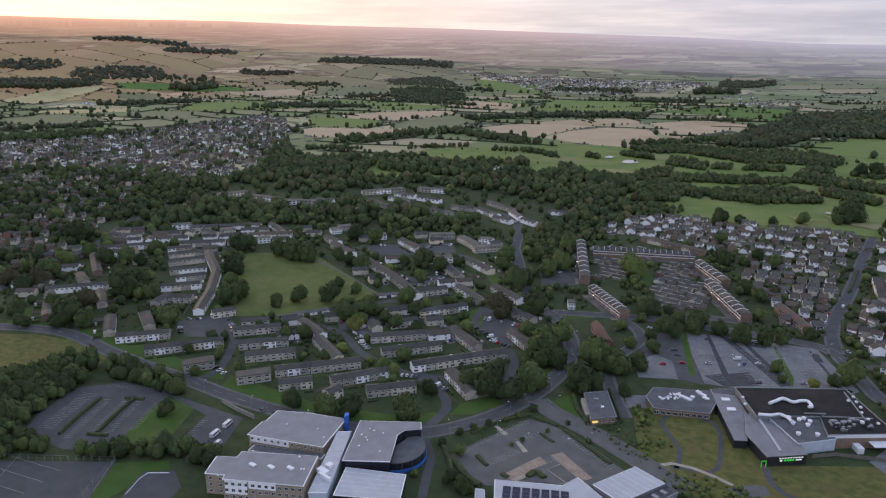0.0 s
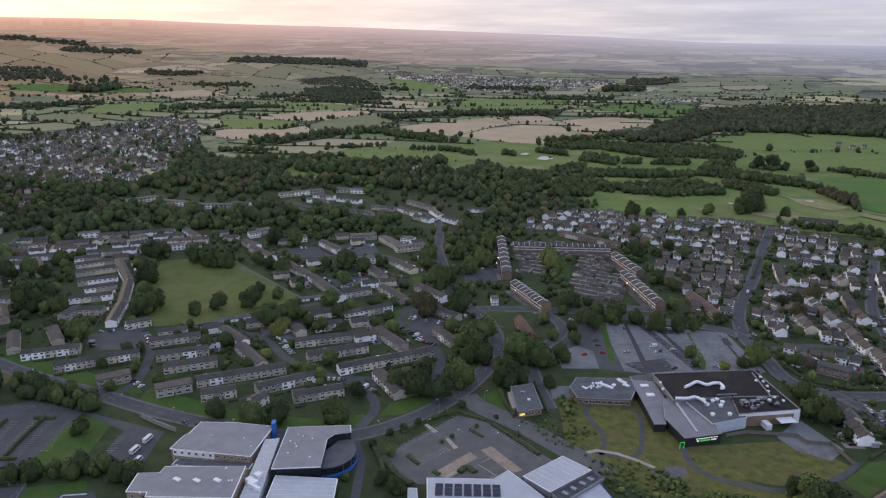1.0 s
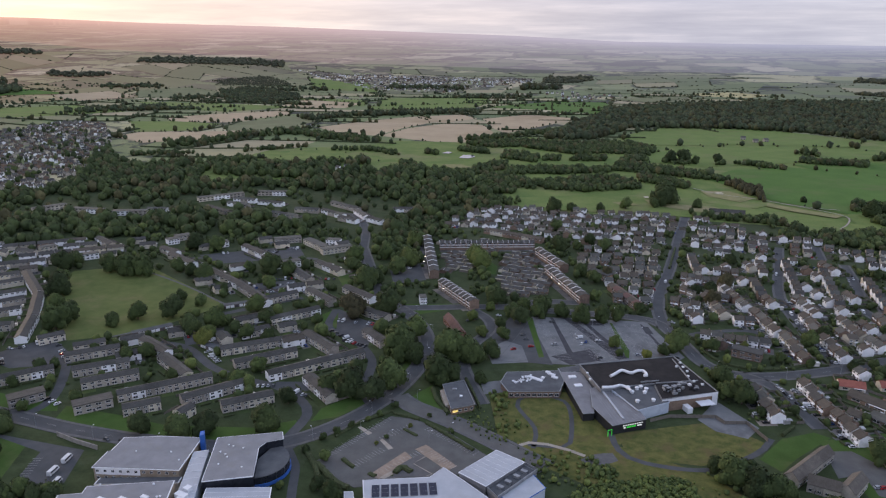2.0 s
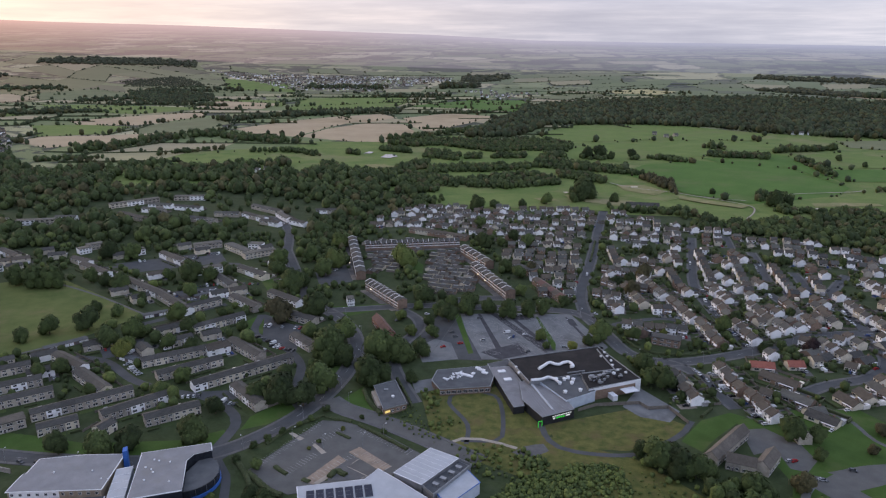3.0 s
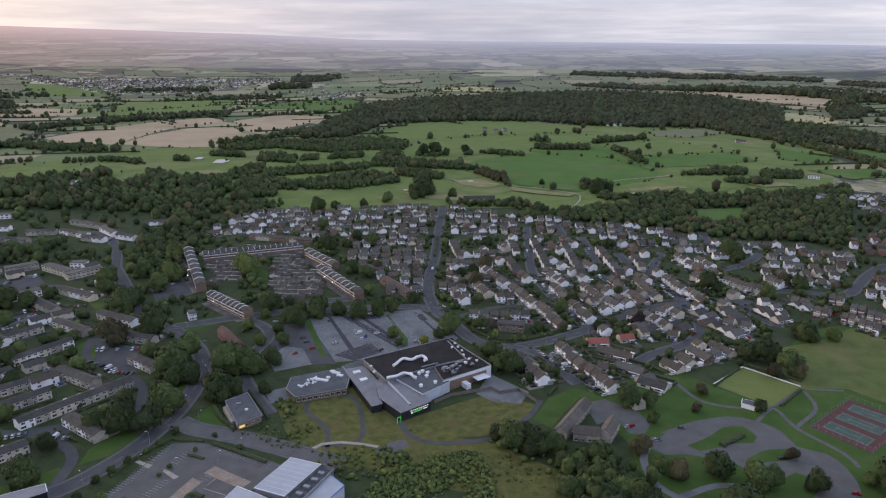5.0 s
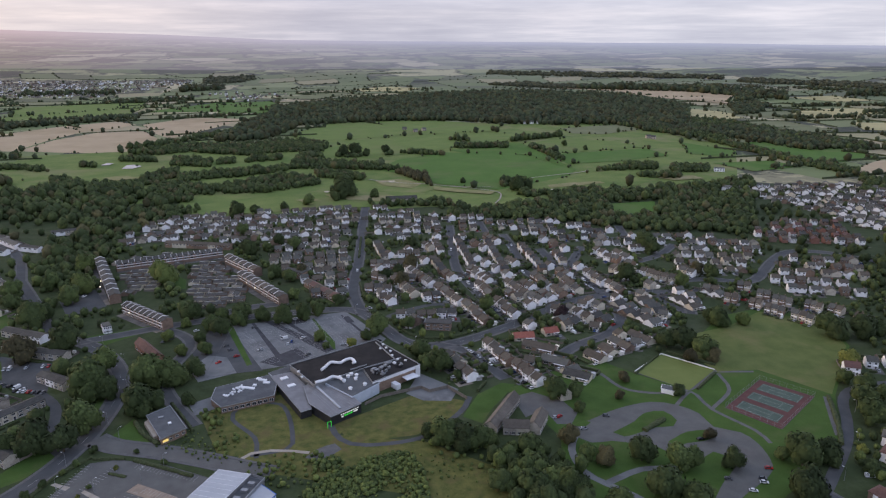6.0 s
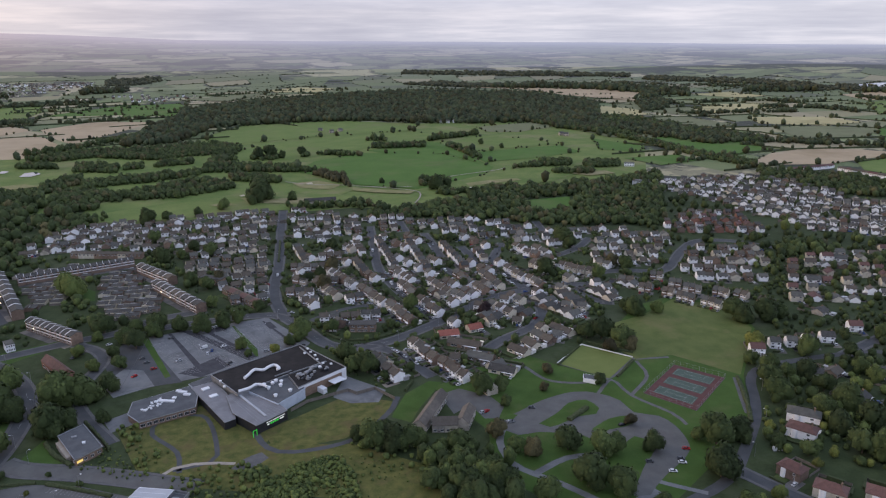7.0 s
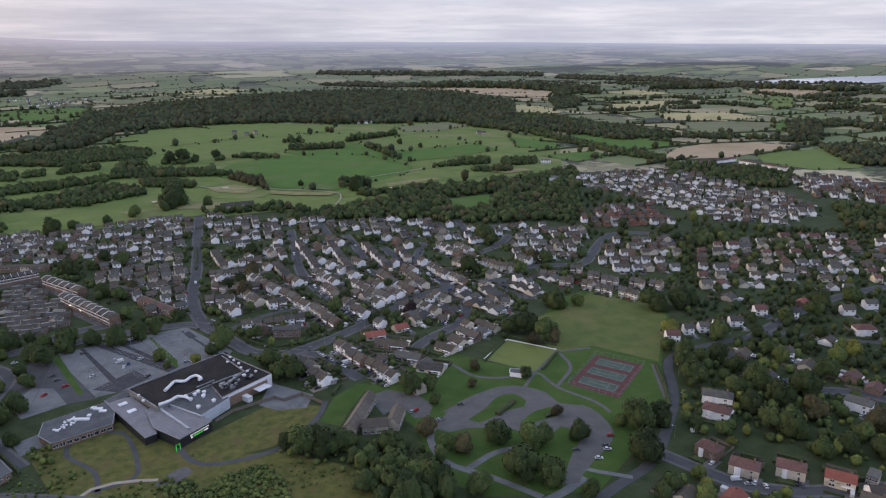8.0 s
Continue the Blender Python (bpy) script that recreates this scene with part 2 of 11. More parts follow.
def within_any(p, outlines):
    """Whether a point lies in one of some outlines."""
    for o in outlines:
        if min(q[0] for q in o) < p[0] < max(q[0] for q in o) and min(q[1] for q in o) < p[1] < max(q[1] for q in o) and inside(np.array([p[0]]), np.array([p[1]]), o)[0]:
            return True
    return False


def inside(x, y, outline):
    """Even-odd test for arrays of points."""
    hit = np.zeros(np.shape(x), bool)
    for (x0, y0), (x1, y1) in zip(outline, outline[1:] + outline[:1]):
        if y0 != y1:
            hit ^= ((y0 > y) != (y1 > y)) & (x < (x1 - x0) * (y - y0) / (y1 - y0) + x0)
    return hit


# ---- ground ----
HILL0, RIDGE, VALLEY, EDGE = 2750.0, 3850.0, 4050.0, 4940.0


def skyline(az):
    """Degrees above level of the far edge, by azimuth."""
    return np.interp(az, [-180, -75, -57, -50, -42, -34, -25, -17, -8.6, 0, 10, 26, 44, 57, 120, 180], [1.2, 1.5, 1.32, 1.17, 1.12, 0.86, 0.66, 0.44, 0.15, -0.28, -0.42, -0.54, -0.66, -0.74, 0.4, 1.2])


def near_ridge(az):
    """Degrees above level of the last near ridge, beyond which the ground drops into a hazy valley."""
    return np.interp(az, [-180, -75, -57, -53, -48.4, -45, -41.5, -38.3, -34, -27.6, -21, -12.4, 0, 25, 40, 55, 75, 180],
                     [0.1, 0.2, 0.18, 0.02, 0.16, -0.14, -0.41, -0.85, -1.14, -1.46, -2.0, -2.32, -2.42, -2.4, -2.2, -1.9, -1.4, 0.1])


def land(x, y):
    """Height of the ground: level in town, rising to a near ridge, then far hills."""
    x, y = np.asarray(x, float), np.asarray(y, float)
    r, az = np.hypot(x, y), np.degrees(np.arctan2(x, y))
    d0 = np.arctan(210.0 / HILL0)
    ridge, top = -np.radians(near_ridge(az)), -np.radians(skyline(az))
    d1 = d0 + (ridge - d0) * np.clip((r - HILL0) / (RIDGE - HILL0), 0, 1)
    dip = np.clip((r - RIDGE) / (VALLEY - RIDGE), 0, 1)
    d2 = ridge + np.radians(0.3) * dip
    d3 = d2 + (top - d2) * np.clip((r - VALLEY) / (EDGE - VALLEY), 0, 1.05) ** 0.9
    d = np.where(r < RIDGE, d1, np.where(r < VALLEY, d2, d3))
    z = 210.0 - r * np.tan(d)
    roll = 4.0 * np.sin(r / 110.0 + np.sin(az / 9.0) * 2.0) + 4.0 * np.sin(az / 3.1 + r / 310.0)
    return np.where(r > HILL0, z + roll * np.clip((r - HILL0) / 500.0, 0, 1) * np.clip((EDGE - r) / 300.0, 0.3, 1), 0.0)


def ring_sheet(name, radii, turns, height):
    a = np.linspace(0, 2 * np.pi, turns, endpoint=False)
    rr, aa = np.meshgrid(np.asarray(radii, float), a, indexing="ij")
    x, y = rr * np.sin(aa), rr * np.cos(aa)
    v = np.stack([x, y, height(x, y)], -1).reshape(-1, 3)
    i, j = np.meshgrid(np.arange(len(radii) - 1), np.arange(turns), indexing="ij")
    jn = (j + 1) % turns
    f = np.stack([i * turns + j, i * turns + jn, (i + 1) * turns + jn, (i + 1) * turns + j], -1).reshape(-1, 4)
    return v, f[:, ::-1]


def painted_haze(q, at, p):
    """Distance haze painted in as emission over the far country: thin to the near ridge, thick beyond its valley, warm
    towards the sun.
    """
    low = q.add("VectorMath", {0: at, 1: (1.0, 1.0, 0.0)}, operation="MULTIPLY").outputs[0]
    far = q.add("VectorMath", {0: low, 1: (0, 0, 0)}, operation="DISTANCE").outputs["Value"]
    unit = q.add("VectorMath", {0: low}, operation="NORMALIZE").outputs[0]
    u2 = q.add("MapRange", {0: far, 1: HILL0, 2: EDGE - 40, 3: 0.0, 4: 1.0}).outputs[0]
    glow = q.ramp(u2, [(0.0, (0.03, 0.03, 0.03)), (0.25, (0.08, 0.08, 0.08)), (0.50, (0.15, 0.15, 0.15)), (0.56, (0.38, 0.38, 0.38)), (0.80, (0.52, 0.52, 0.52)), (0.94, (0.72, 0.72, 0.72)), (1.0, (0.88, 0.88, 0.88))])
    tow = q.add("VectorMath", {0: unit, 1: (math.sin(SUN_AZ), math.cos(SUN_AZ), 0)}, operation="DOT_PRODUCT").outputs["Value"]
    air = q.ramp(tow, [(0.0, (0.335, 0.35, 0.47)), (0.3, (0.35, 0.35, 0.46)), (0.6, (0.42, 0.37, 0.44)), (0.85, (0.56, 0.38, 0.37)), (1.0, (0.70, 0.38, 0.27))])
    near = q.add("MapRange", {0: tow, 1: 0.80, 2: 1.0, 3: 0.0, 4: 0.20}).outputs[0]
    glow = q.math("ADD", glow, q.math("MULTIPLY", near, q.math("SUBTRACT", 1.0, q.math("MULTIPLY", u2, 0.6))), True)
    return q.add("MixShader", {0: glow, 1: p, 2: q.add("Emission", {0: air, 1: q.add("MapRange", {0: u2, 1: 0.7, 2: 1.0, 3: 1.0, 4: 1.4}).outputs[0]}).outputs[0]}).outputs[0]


def fields_material(name, haze):
    """Patchwork of fields between hedges, with woods; the far sheet also has distance haze painted in as emission."""
    m = bpy.data.materials.new(name)
    m.use_nodes = True
    q = Nodes(m.node_tree)
    at = q.add("TexCoord").outputs["Object"]
    low = q.add("VectorMath", {0: at, 1: (1.0, 1.0, 0.0)}, operation="MULTIPLY").outputs[0]
    if haze:
        # the slopes stand for country that runs on for many miles: fields shrink with the angle below level
        far = q.add("VectorMath", {0: low, 1: (0, 0, 0)}, operation="DISTANCE").outputs["Value"]
        drop = q.math("DIVIDE", q.math("SUBTRACT", 210.0, q.add("SeparateXYZ", {0: at}).outputs[2]), far)
        miles = q.math("DIVIDE", 250.0, q.math("ADD", q.math("MAXIMUM", drop, -0.012), 0.034))
        unit = q.add("VectorMath", {0: low}, operation="NORMALIZE").outputs[0]
        plan = q.add("VectorMath", {0: unit, "Scale": q.math("DIVIDE", miles, 270.0)}, operation="SCALE").outputs[0]
    else:
        plan = q.add("VectorMath", {0: low, 1: (1 / 150.0, 1 / 150.0, 0.0)}, operation="MULTIPLY").outputs[0]
    warp = q.add("VectorMath", {0: q.add("TexNoise", {"Vector": plan, "Scale": 0.8, "Detail": 3.0}).outputs[1], 1: (0.7, 0.7, 0.0)}, operation="MULTIPLY").outputs[0]
    plan = q.add("VectorMath", {0: plan, 1: warp}, operation="ADD").outputs[0]
    cell = q.add("TexVoronoi", {"Vector": plan, "Scale": 1.0, "Randomness": 0.8}, distance="CHEBYCHEV")
    two = q.add("TexVoronoi", {"Vector": plan, "Scale": 1.0, "Randomness": 0.8}, distance="CHEBYCHEV", feature="F2")
    edge = q.math("SUBTRACT", two.outputs["Distance"], cell.outputs["Distance"])
    tone = q.add("SeparateXYZ", {0: cell.outputs["Color"]}).outputs[0]
    c = q.ramp(tone, [(0.0, (0.10, 0.14, 0.05)), (0.25, (0.16, 0.20, 0.075)), (0.45, (0.22, 0.235, 0.11)), (0.58, (0.46, 0.40, 0.25)), (0.66, (0.13, 0.165, 0.06)), (0.82, (0.30, 0.30, 0.15)), (0.92, (0.54, 0.47, 0.31)), (1.0, (0.16, 0.20, 0.075))])
    c = q.mix(q.math("MULTIPLY", q.noise(plan, 3.0, 5.0), 0.35), c, (0.085, 0.10, 0.045))
    hedge = q.ramp(edge, [(0.05, (1, 1, 1)), (0.11, (0, 0, 0))])
    broken = q.ramp(q.noise(plan, 5.0, 3.0, 0.7), [(0.38, (0, 0, 0)), (0.50, (1, 1, 1))])
    c = q.mix(q.math("MULTIPLY", q.math("MULTIPLY", hedge, broken), 0.9), c, (0.024, 0.032, 0.018))
    # woods and copses
    wood = q.ramp(q.noise(plan, 0.55, 7.0, 0.68), [(0.535, (0, 0, 0)), (0.555, (1, 1, 1))])
    c = q.mix(q.math("MULTIPLY", wood, 0.95), c, (0.022, 0.030, 0.018))
    dots = q.add("TexVoronoi", {"Vector": plan, "Scale": 13.0, "Randomness": 1.0})
    some = q.math("MULTIPLY", q.math("LESS_THAN", dots.outputs["Distance"], 0.30), q.math("GREATER_THAN", q.add("SeparateXYZ", {0: dots.outputs["Color"]}).outputs[0], 0.82))
    c = q.mix(q.math("MULTIPLY", some, 0.9), c, (0.024, 0.030, 0.018))
    b = q.add("Bump", {"Strength": 0.6, "Distance": 1.0, "Height": q.noise(at, 0.3, 3.0)}).outputs[0]
    p = q.add("BsdfPrincipled", {"Base Color": c, "Roughness": 0.95, "Normal": b}).outputs[0]
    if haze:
        p = painted_haze(q, at, p)
    q.add("OutputMaterial", {0: p})
    return m


radii = [0, 40, 80, 130, 200, 300, 420, 560, 720, 900, 1150, 1450, 1800, 2250, 2750, 3400, 4100, 4940]
v, f = ring_sheet("ground", radii, 144, lambda x, y: np.zeros_like(x))
M["ground"] = surface("gardens_and_grass", (0.026, 0.040, 0.015), (0.056, 0.074, 0.031), 9.0, 1.5, 0.95, 0.6, stain=(0.066, 0.078, 0.044))
M["fields"] = fields_material("fields", False)
mid = np.hypot(*(v[f].mean(1)[:, :2].T)) > 1150
ground = new("ground", raw_mesh("ground", v, f, [M["ground"], M["fields"]], mid))
tagged(ground, "grass and garden ground of the valley", "ground", kind="structure")
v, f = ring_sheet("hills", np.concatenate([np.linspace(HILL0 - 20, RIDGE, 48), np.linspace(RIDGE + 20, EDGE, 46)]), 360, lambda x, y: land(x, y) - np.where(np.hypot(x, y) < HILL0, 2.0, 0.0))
hills = new("backdrop", raw_mesh("backdrop", v, f, [fields_material("hills_with_painted_haze", True)]))
tagged(hills, "far hills with fields and distance haze painted in as emission", "hills", kind="structure")
for p in hills.data.polygons:
    p.use_smooth = True

# ---- roads, car parks, lawns ----
LAYER = {"lawn": 0.03, "dry": 0.025, "field": 0.02, "lot": 0.06, "path": 0.09, "road": 0.08, "walk": 0.14, "mark": 0.10}


def smooth_line(pts, step=6.0):
    """Points along a rounded line through pts (Catmull-Rom)."""
    p = [Vector((*a, 0)) for a in pts]
    p = [p[0] * 2 - p[1]] + p + [p[-1] * 2 - p[-2]]
    outp = []
    for a, b, c, d in zip(p, p[1:], p[2:], p[3:]):
        n = max(1, int((c - b).length / step))
        for i in range(n):
            t = i / n
            outp.append(0.5 * (2 * b + (c - a) * t + (2 * a - 5 * b + 4 * c - d) * t * t + (3 * b - a - 3 * c + d) * t ** 3))
    outp.append(p[-2])
    return outp


def ribbon(bm, line, off0, off1, z0, z1=None, mi=0):
    """A strip between two offsets along a line; with z1 a raised strip with sides."""
    rows = []
    for i, q in enumerate(line):
        d = line[min(i + 1, len(line) - 1)] - line[max(i - 1, 0)]
        nrm = Vector((d.y, -d.x, 0)).normalized()
        a, b = q + nrm * off0, q + nrm * off1
        z = z0 if z1 is None else z1
        r = [bm.verts.new((a.x, a.y, z)), bm.verts.new((b.x, b.y, z))]
        if z1 is not None:
            r += [bm.verts.new((a.x, a.y, z0)), bm.verts.new((b.x, b.y, z0))]
        rows.append(r)
    for r, s in zip(rows, rows[1:]):
        bm.faces.new((r[0], s[0], s[1], r[1])).material_index = mi
        if z1 is not None:
            bm.faces.new((r[2], s[2], s[0], r[0])).material_index = mi
            bm.faces.new((r[1], s[1], s[3], r[3])).material_index = mi


road_no = 0
ROADSIDE = []


def road(pts, width=7.0, walks=True, centre=False, z=0.0, mat="asphalt", label="dark asphalt street between gardens"):
    global road_no
    road_no += 1
    line, h = smooth_line(pts), width / 2
    ROADSIDE.extend((q.x, q.y, h) for q in line)
    bm = bmesh.new()
    ribbon(bm, line, -h, h, LAYER["road"] + z + road_no * 0.0006)
    bmesh.ops.recalc_face_normals(bm, faces=bm.faces)
    ob = tagged(new("road", mesh_of("road", bm, M[mat])), label, "road", kind="structure")
    if walks:
        bm = bmesh.new()
        for s in (-1, 1):
            a, b = sorted((s * h, s * (h + 0.18)))
            ribbon(bm, line, a, b, 0.0, 0.20, 0)
            a, b = sorted((s * (h + 0.18), s * (h + 1.9)))
            ribbon(bm, line, a, b, 0.0, 0.17, 1)
        bmesh.ops.recalc_face_normals(bm, faces=bm.faces)
        k1 = tagged(new("pavement", mesh_of("pavement", bm, [M["pave"], M["pave"]])), "grey pavement with stone kerb beside the street", "pavement", kind="structure")
    if centre:
        bm = bmesh.new()
        for i in range(0, len(line) - 1, 3):
            ribbon(bm, line[i:i + 2], -0.06, 0.06, LAYER["road"] + 0.03 + road_no * 0.0006)
        bmesh.ops.recalc_face_normals(bm, faces=bm.faces)
        tagged(new("road_marking", mesh_of("road_marking", bm, M["paint"])), "broken white centre line of the road", "road marking", kind="structure")
    return ob


patch_no = 0
LOTS = []


def patch(name, pts, mat, layer, label, category="", rounded=False, kerb=False):
    """A level area with an outline."""
    global patch_no
    patch_no += 1
    if layer in ("lot", "lawn", "dry"):
        LOTS.append(list(pts))
    if rounded:
        loop = smooth_line(pts + [pts[0]], 5.0)[:-1]
        pts = [(q.x, q.y) for q in loop]
    bm = bmesh.new()
    z = LAYER[layer] + patch_no * 0.0004
    vs = [bm.verts.new((x, y, z)) for x, y in pts]
    bm.faces.new(vs)
    bmesh.ops.triangulate(bm, faces=bm.faces)
    bmesh.ops.recalc_face_normals(bm, faces=bm.faces)
    if sum(f.normal.z for f in bm.faces) < 0:
        bmesh.ops.reverse_faces(bm, faces=bm.faces)
    ob = tagged(new(name, mesh_of(name, bm, M[mat])), label, category or name.replace("_", " "), kind="structure")
    if kerb:
        loop = [Vector((x, y, 0)) for x, y in pts + pts[:1]]
        bm = bmesh.new()
        ribbon(bm, loop, -0.15, 0.15, 0.0, 0.18)
        bmesh.ops.recalc_face_normals(bm, faces=bm.faces)
        tagged(new("kerb", mesh_of("kerb", bm, M["pave"])), "grey stone kerb round the edge", "kerb", kind="structure")
    return ob


M["clinicasphalt"] = surface("grey_brown_asphalt", (0.090, 0.090, 0.087), (0.138, 0.137, 0.131), 8.0, 0.4, 0.9, 0.35, stain=(0.105, 0.098, 0.094))
# main road from the west, behind the school, round to the shops
MAIN = [(-532.9, 295.1), (-487.3, 313.1), (-449.0, 319.2), (-394.5, 310.4), (-351.6, 305.3), (-314.2, 302.3), (-273.6, 297.9), (-231.2, 297.2), (-188.0, 301.4), (-156.9, 312.9), (-137.2, 333.4), (-122.2, 361.0), (-112.7, 395.1), (-110.1, 432.5), (-116.2, 465.4), (-133.1, 497.8), (-152.0, 518.5), (-171.2, 528.6)]
road(MAIN, 8.5, centre=True, label="wide grey main road through the estate")
road([(-111.4, 377.1), (-100.1, 367.5), (-75.3, 356.1), (-50.6, 342.6), (-34.3, 332.5), (-16.6, 322.0)], 10.0, mat="clinicasphalt", label="grey access road past the health centre")
road([(-152.0, 518.5), (-125.7, 526.2), (-96.7, 535.4), (-67.6, 542.1), (-42.8, 559.8), (-4.3, 566.1)], 7.5)
EAST = [(-58.9, 539.9), (-9.1, 542.3), (32.0, 541.4), (50.4, 531.6), (63.7, 498.4), (74.3, 468.6), (90.4, 456.1), (110.6, 457.0), (137.5, 467.2), (172.5, 486.0), (211.9, 511.0), (248.5, 522.3), (287.1, 525.2), (323.4, 514.6), (366.9, 517.2)]
road(EAST, 8.0, centre=True, label="grey distributor road past gardens and hedges")
road([(98.8, 893.2), (83.9, 796.7), (67.9, 685.5), (55.5, 615.5), (50.2, 571.0), (52.5, 525.4)], 7.5, label="straight grey road climbing through the estate")
# access road by the pub and the library
road([(-95.3, 529.5), (-79.7, 512.3), (-74.0, 492.0), (-82.0, 461.4), (-83.7, 436.2), (-74.9, 409.8), (-60.0, 378.8)], 6.0, label="narrow grey service road beside trees")
# western estate streets
road([(-314.2, 302.3), (-311.9, 322.3), (-325.7, 349.9), (-347.4, 378.3), (-374.6, 396.1)], 6.0, walks=False)
road([(-156.9, 312.9), (-156.4, 344.0), (-170.9, 361.9), (-189.8, 371.4), (-213.4, 376.2), (-241.9, 386.6), (-273.4, 409.4), (-299.7, 414.4)], 6.0, walks=False)
road([(-449.7, 321.2), (-460.5, 340.1), (-451.9, 350.8)], 5.5, walks=False)
road([(-587.0, 346.9), (-600.7, 386.6), (-601.9, 427.2), (-648.3, 516.6), (-693.1, 594.1)], 7.0)
road([(-291.6, 465.3), (-265.2, 493.3), (-237.5, 522.6)], 6.0, walks=False)
road([(-122.2, 361.0), (-135.0, 379.9), (-143.0, 420.9), (-167.3, 450.9), (-192.6, 468.0), (-200.8, 503.7)], 6.0, walks=False)
road([(-237.5, 675.5), (-258.0, 741.0), (-289.1, 799.6), (-328.1, 812.9)], 7.0)
road([(-389.6, 598.6), (-348.0, 619.6), (-312.2, 626.3), (-268.1, 626.5)], 6.0, walks=False)
road([(-171.2, 528.6), (-193.8, 577.4), (-213.3, 623.1), (-237.5, 675.5)], 7.0)
# eastern estate streets
road([(182.2, 778.8), (166.6, 700.3), (153.1, 630.1), (151.2, 594.8), (154.2, 538.7), (157.4, 485.8)], 6.5)
road([(220.2, 789.5), (214.4, 741.2)], 6.0)
road([(230.8, 729.1), (225.3, 677.2), (218.3, 637.0)], 6.5)
road([(208.9, 607.4), (216.5, 569.2), (215.5, 520.4)], 6.0)
road([(250.4, 666.3), (247.5, 605.3), (253.0, 567.2), (257.4, 526.8)], 6.5)
road([(296.4, 663.8), (273.7, 628.8), (249.2, 589.6)], 6.0)
road([(94.7, 457.8), (108.8, 448.6), (117.2, 434.7), (123.1, 413.4), (129.0, 395.3)], 6.5)
road([(63.7, 498.4), (72.7, 518.4), (109.3, 534.7), (126.2, 527.6)], 5.5, walks=False)
road([(248.5, 522.3), (250.7, 491.7), (243.8, 467.6), (224.1, 447.1), (197.0, 434.8), (173.5, 418.9)], 6.5)
road([(302.2, 518.2), (300.0, 489.1), (303.9, 472.6)], 6.0)
road([(334.8, 681.3), (356.8, 690.3), (371.0, 733.0)], 6.0)
road([(324.7, 601.2), (360.8, 619.1), (394.0, 649.3)], 6.0)
road([(382.6, 530.8), (404.8, 529.5), (456.9, 575.0), (494.3, 598.3), (527.8, 586.5), (549.4, 557.5), (568.5, 528.0)], 7.5)
road([(327.6, 543.3), (363.5, 540.5), (382.6, 530.8)], 6.5)
road([(307.8, 505.6), (309.5, 480.7), (304.2, 468.2)], 6.0)
# eastern lane beside the park and its suburb
LANE = [(178.5, 224.9), (200.8, 232.2), (223.4, 237.9), (240.5, 246.5), (257.7, 259.8), (284.2, 281.9), (301.5, 301.3), (318.9, 324.1), (337.7, 334.5), (364.2, 334.8), (400.0, 332.3), (428.7, 327.0), (452.7, 303.6), (489.9, 274.0)]
road(LANE, 6.0, walks=False, label="dark lane under trees beside the park")
road([(240.7, 244.6), (245.4, 231.4), (252.2, 215.4), (259.6, 203.0), (276.1, 190.8), (298.7, 180.6), (325.6, 170.2)], 6.5)
road([(375.8, 274.6), (377.0, 255.3), (392.3, 243.6), (406.1, 221.1)], 6.0)
road([(403.6, 330.4), (464.2, 346.1), (525.0, 357.2), (620.4, 356.5)], 6.0)

# school car park, buses' yard, courts
patch("car_park", [(-363.0, 231.6), (-372.8, 263.0), (-353.9, 282.6), (-313.5, 287.6), (-311.1, 270.0), (-294.9, 223.0), (-318.4, 214.3), (-352.9, 216.1)], "asphalt", "lot", "dark asphalt car park with white bay lines")
patch("car_park", [(-325.0, 285.1), (-293.3, 283.4), (-255.2, 281.7), (-244.6, 254.1), (-250.2, 233.6), (-268.8, 248.2), (-276.2, 274.8)], "asphalt", "lot", "asphalt yard where school buses stand")
patch("sports_court", [(-365.8, 179.1), (-283.2, 218.4), (-262.2, 177.8), (-332.5, 143.0)], "asphalt", "lot", "worn asphalt games court with faded lines")
patch("car_park", [(-263.5, 218.7), (-250.0, 225.9), (-237.6, 217.4), (-232.2, 201.7), (-253.1, 191.4), (-260.0, 206.3)], "asphalt", "lot", "dark asphalt turning yard by the lawn")
patch("lawn", [(-311.1, 270.0), (-306.0, 282.5), (-288.3, 278.3), (-276.4, 247.6), (-281.2, 232.8), (-296.8, 228.1)], "lawn", "lawn", "bright green school lawn")
patch("lawn", [(-283.6, 217.0), (-259.8, 231.7), (-253.3, 225.4), (-263.5, 218.7), (-260.0, 206.3), (-262.4, 186.7), (-271.7, 182.1)], "lawn", "lawn", "green grass strip beside the games court")
patch("meadow", [(-518.8, 286.6), (-472.8, 307.3), (-438.1, 313.2), (-391.1, 302.9), (-377.2, 274.4), (-418.6, 269.1), (-441.7, 239.6)], "dry", "dry", "dry golden grass field by the road")
patch("verge", [(-509.2, 305.8), (-528.4, 346.5), (-488.9, 352.3), (-458.3, 324.0), (-488.7, 318.5)], "lawn", "lawn", "grass verge beside the road")
patch("lawn", [(-458.4, 328.8), (-427.6, 338.2), (-339.5, 322.8), (-309.9, 328.0), (-298.9, 313.4), (-320.6, 308.8), (-402.3, 316.9)], "lawn", "lawn", "estate lawn along the main road")
patch("lawn", [(-292.4, 301.4), (-298.0, 320.1), (-259.8, 317.7), (-227.5, 313.9), (-178.9, 323.2), (-160.0, 336.3), (-154.2, 328.4), (-161.4, 318.0), (-202.7, 300.9), (-250.1, 300.3)], "lawn", "lawn", "estate lawn along the main road")
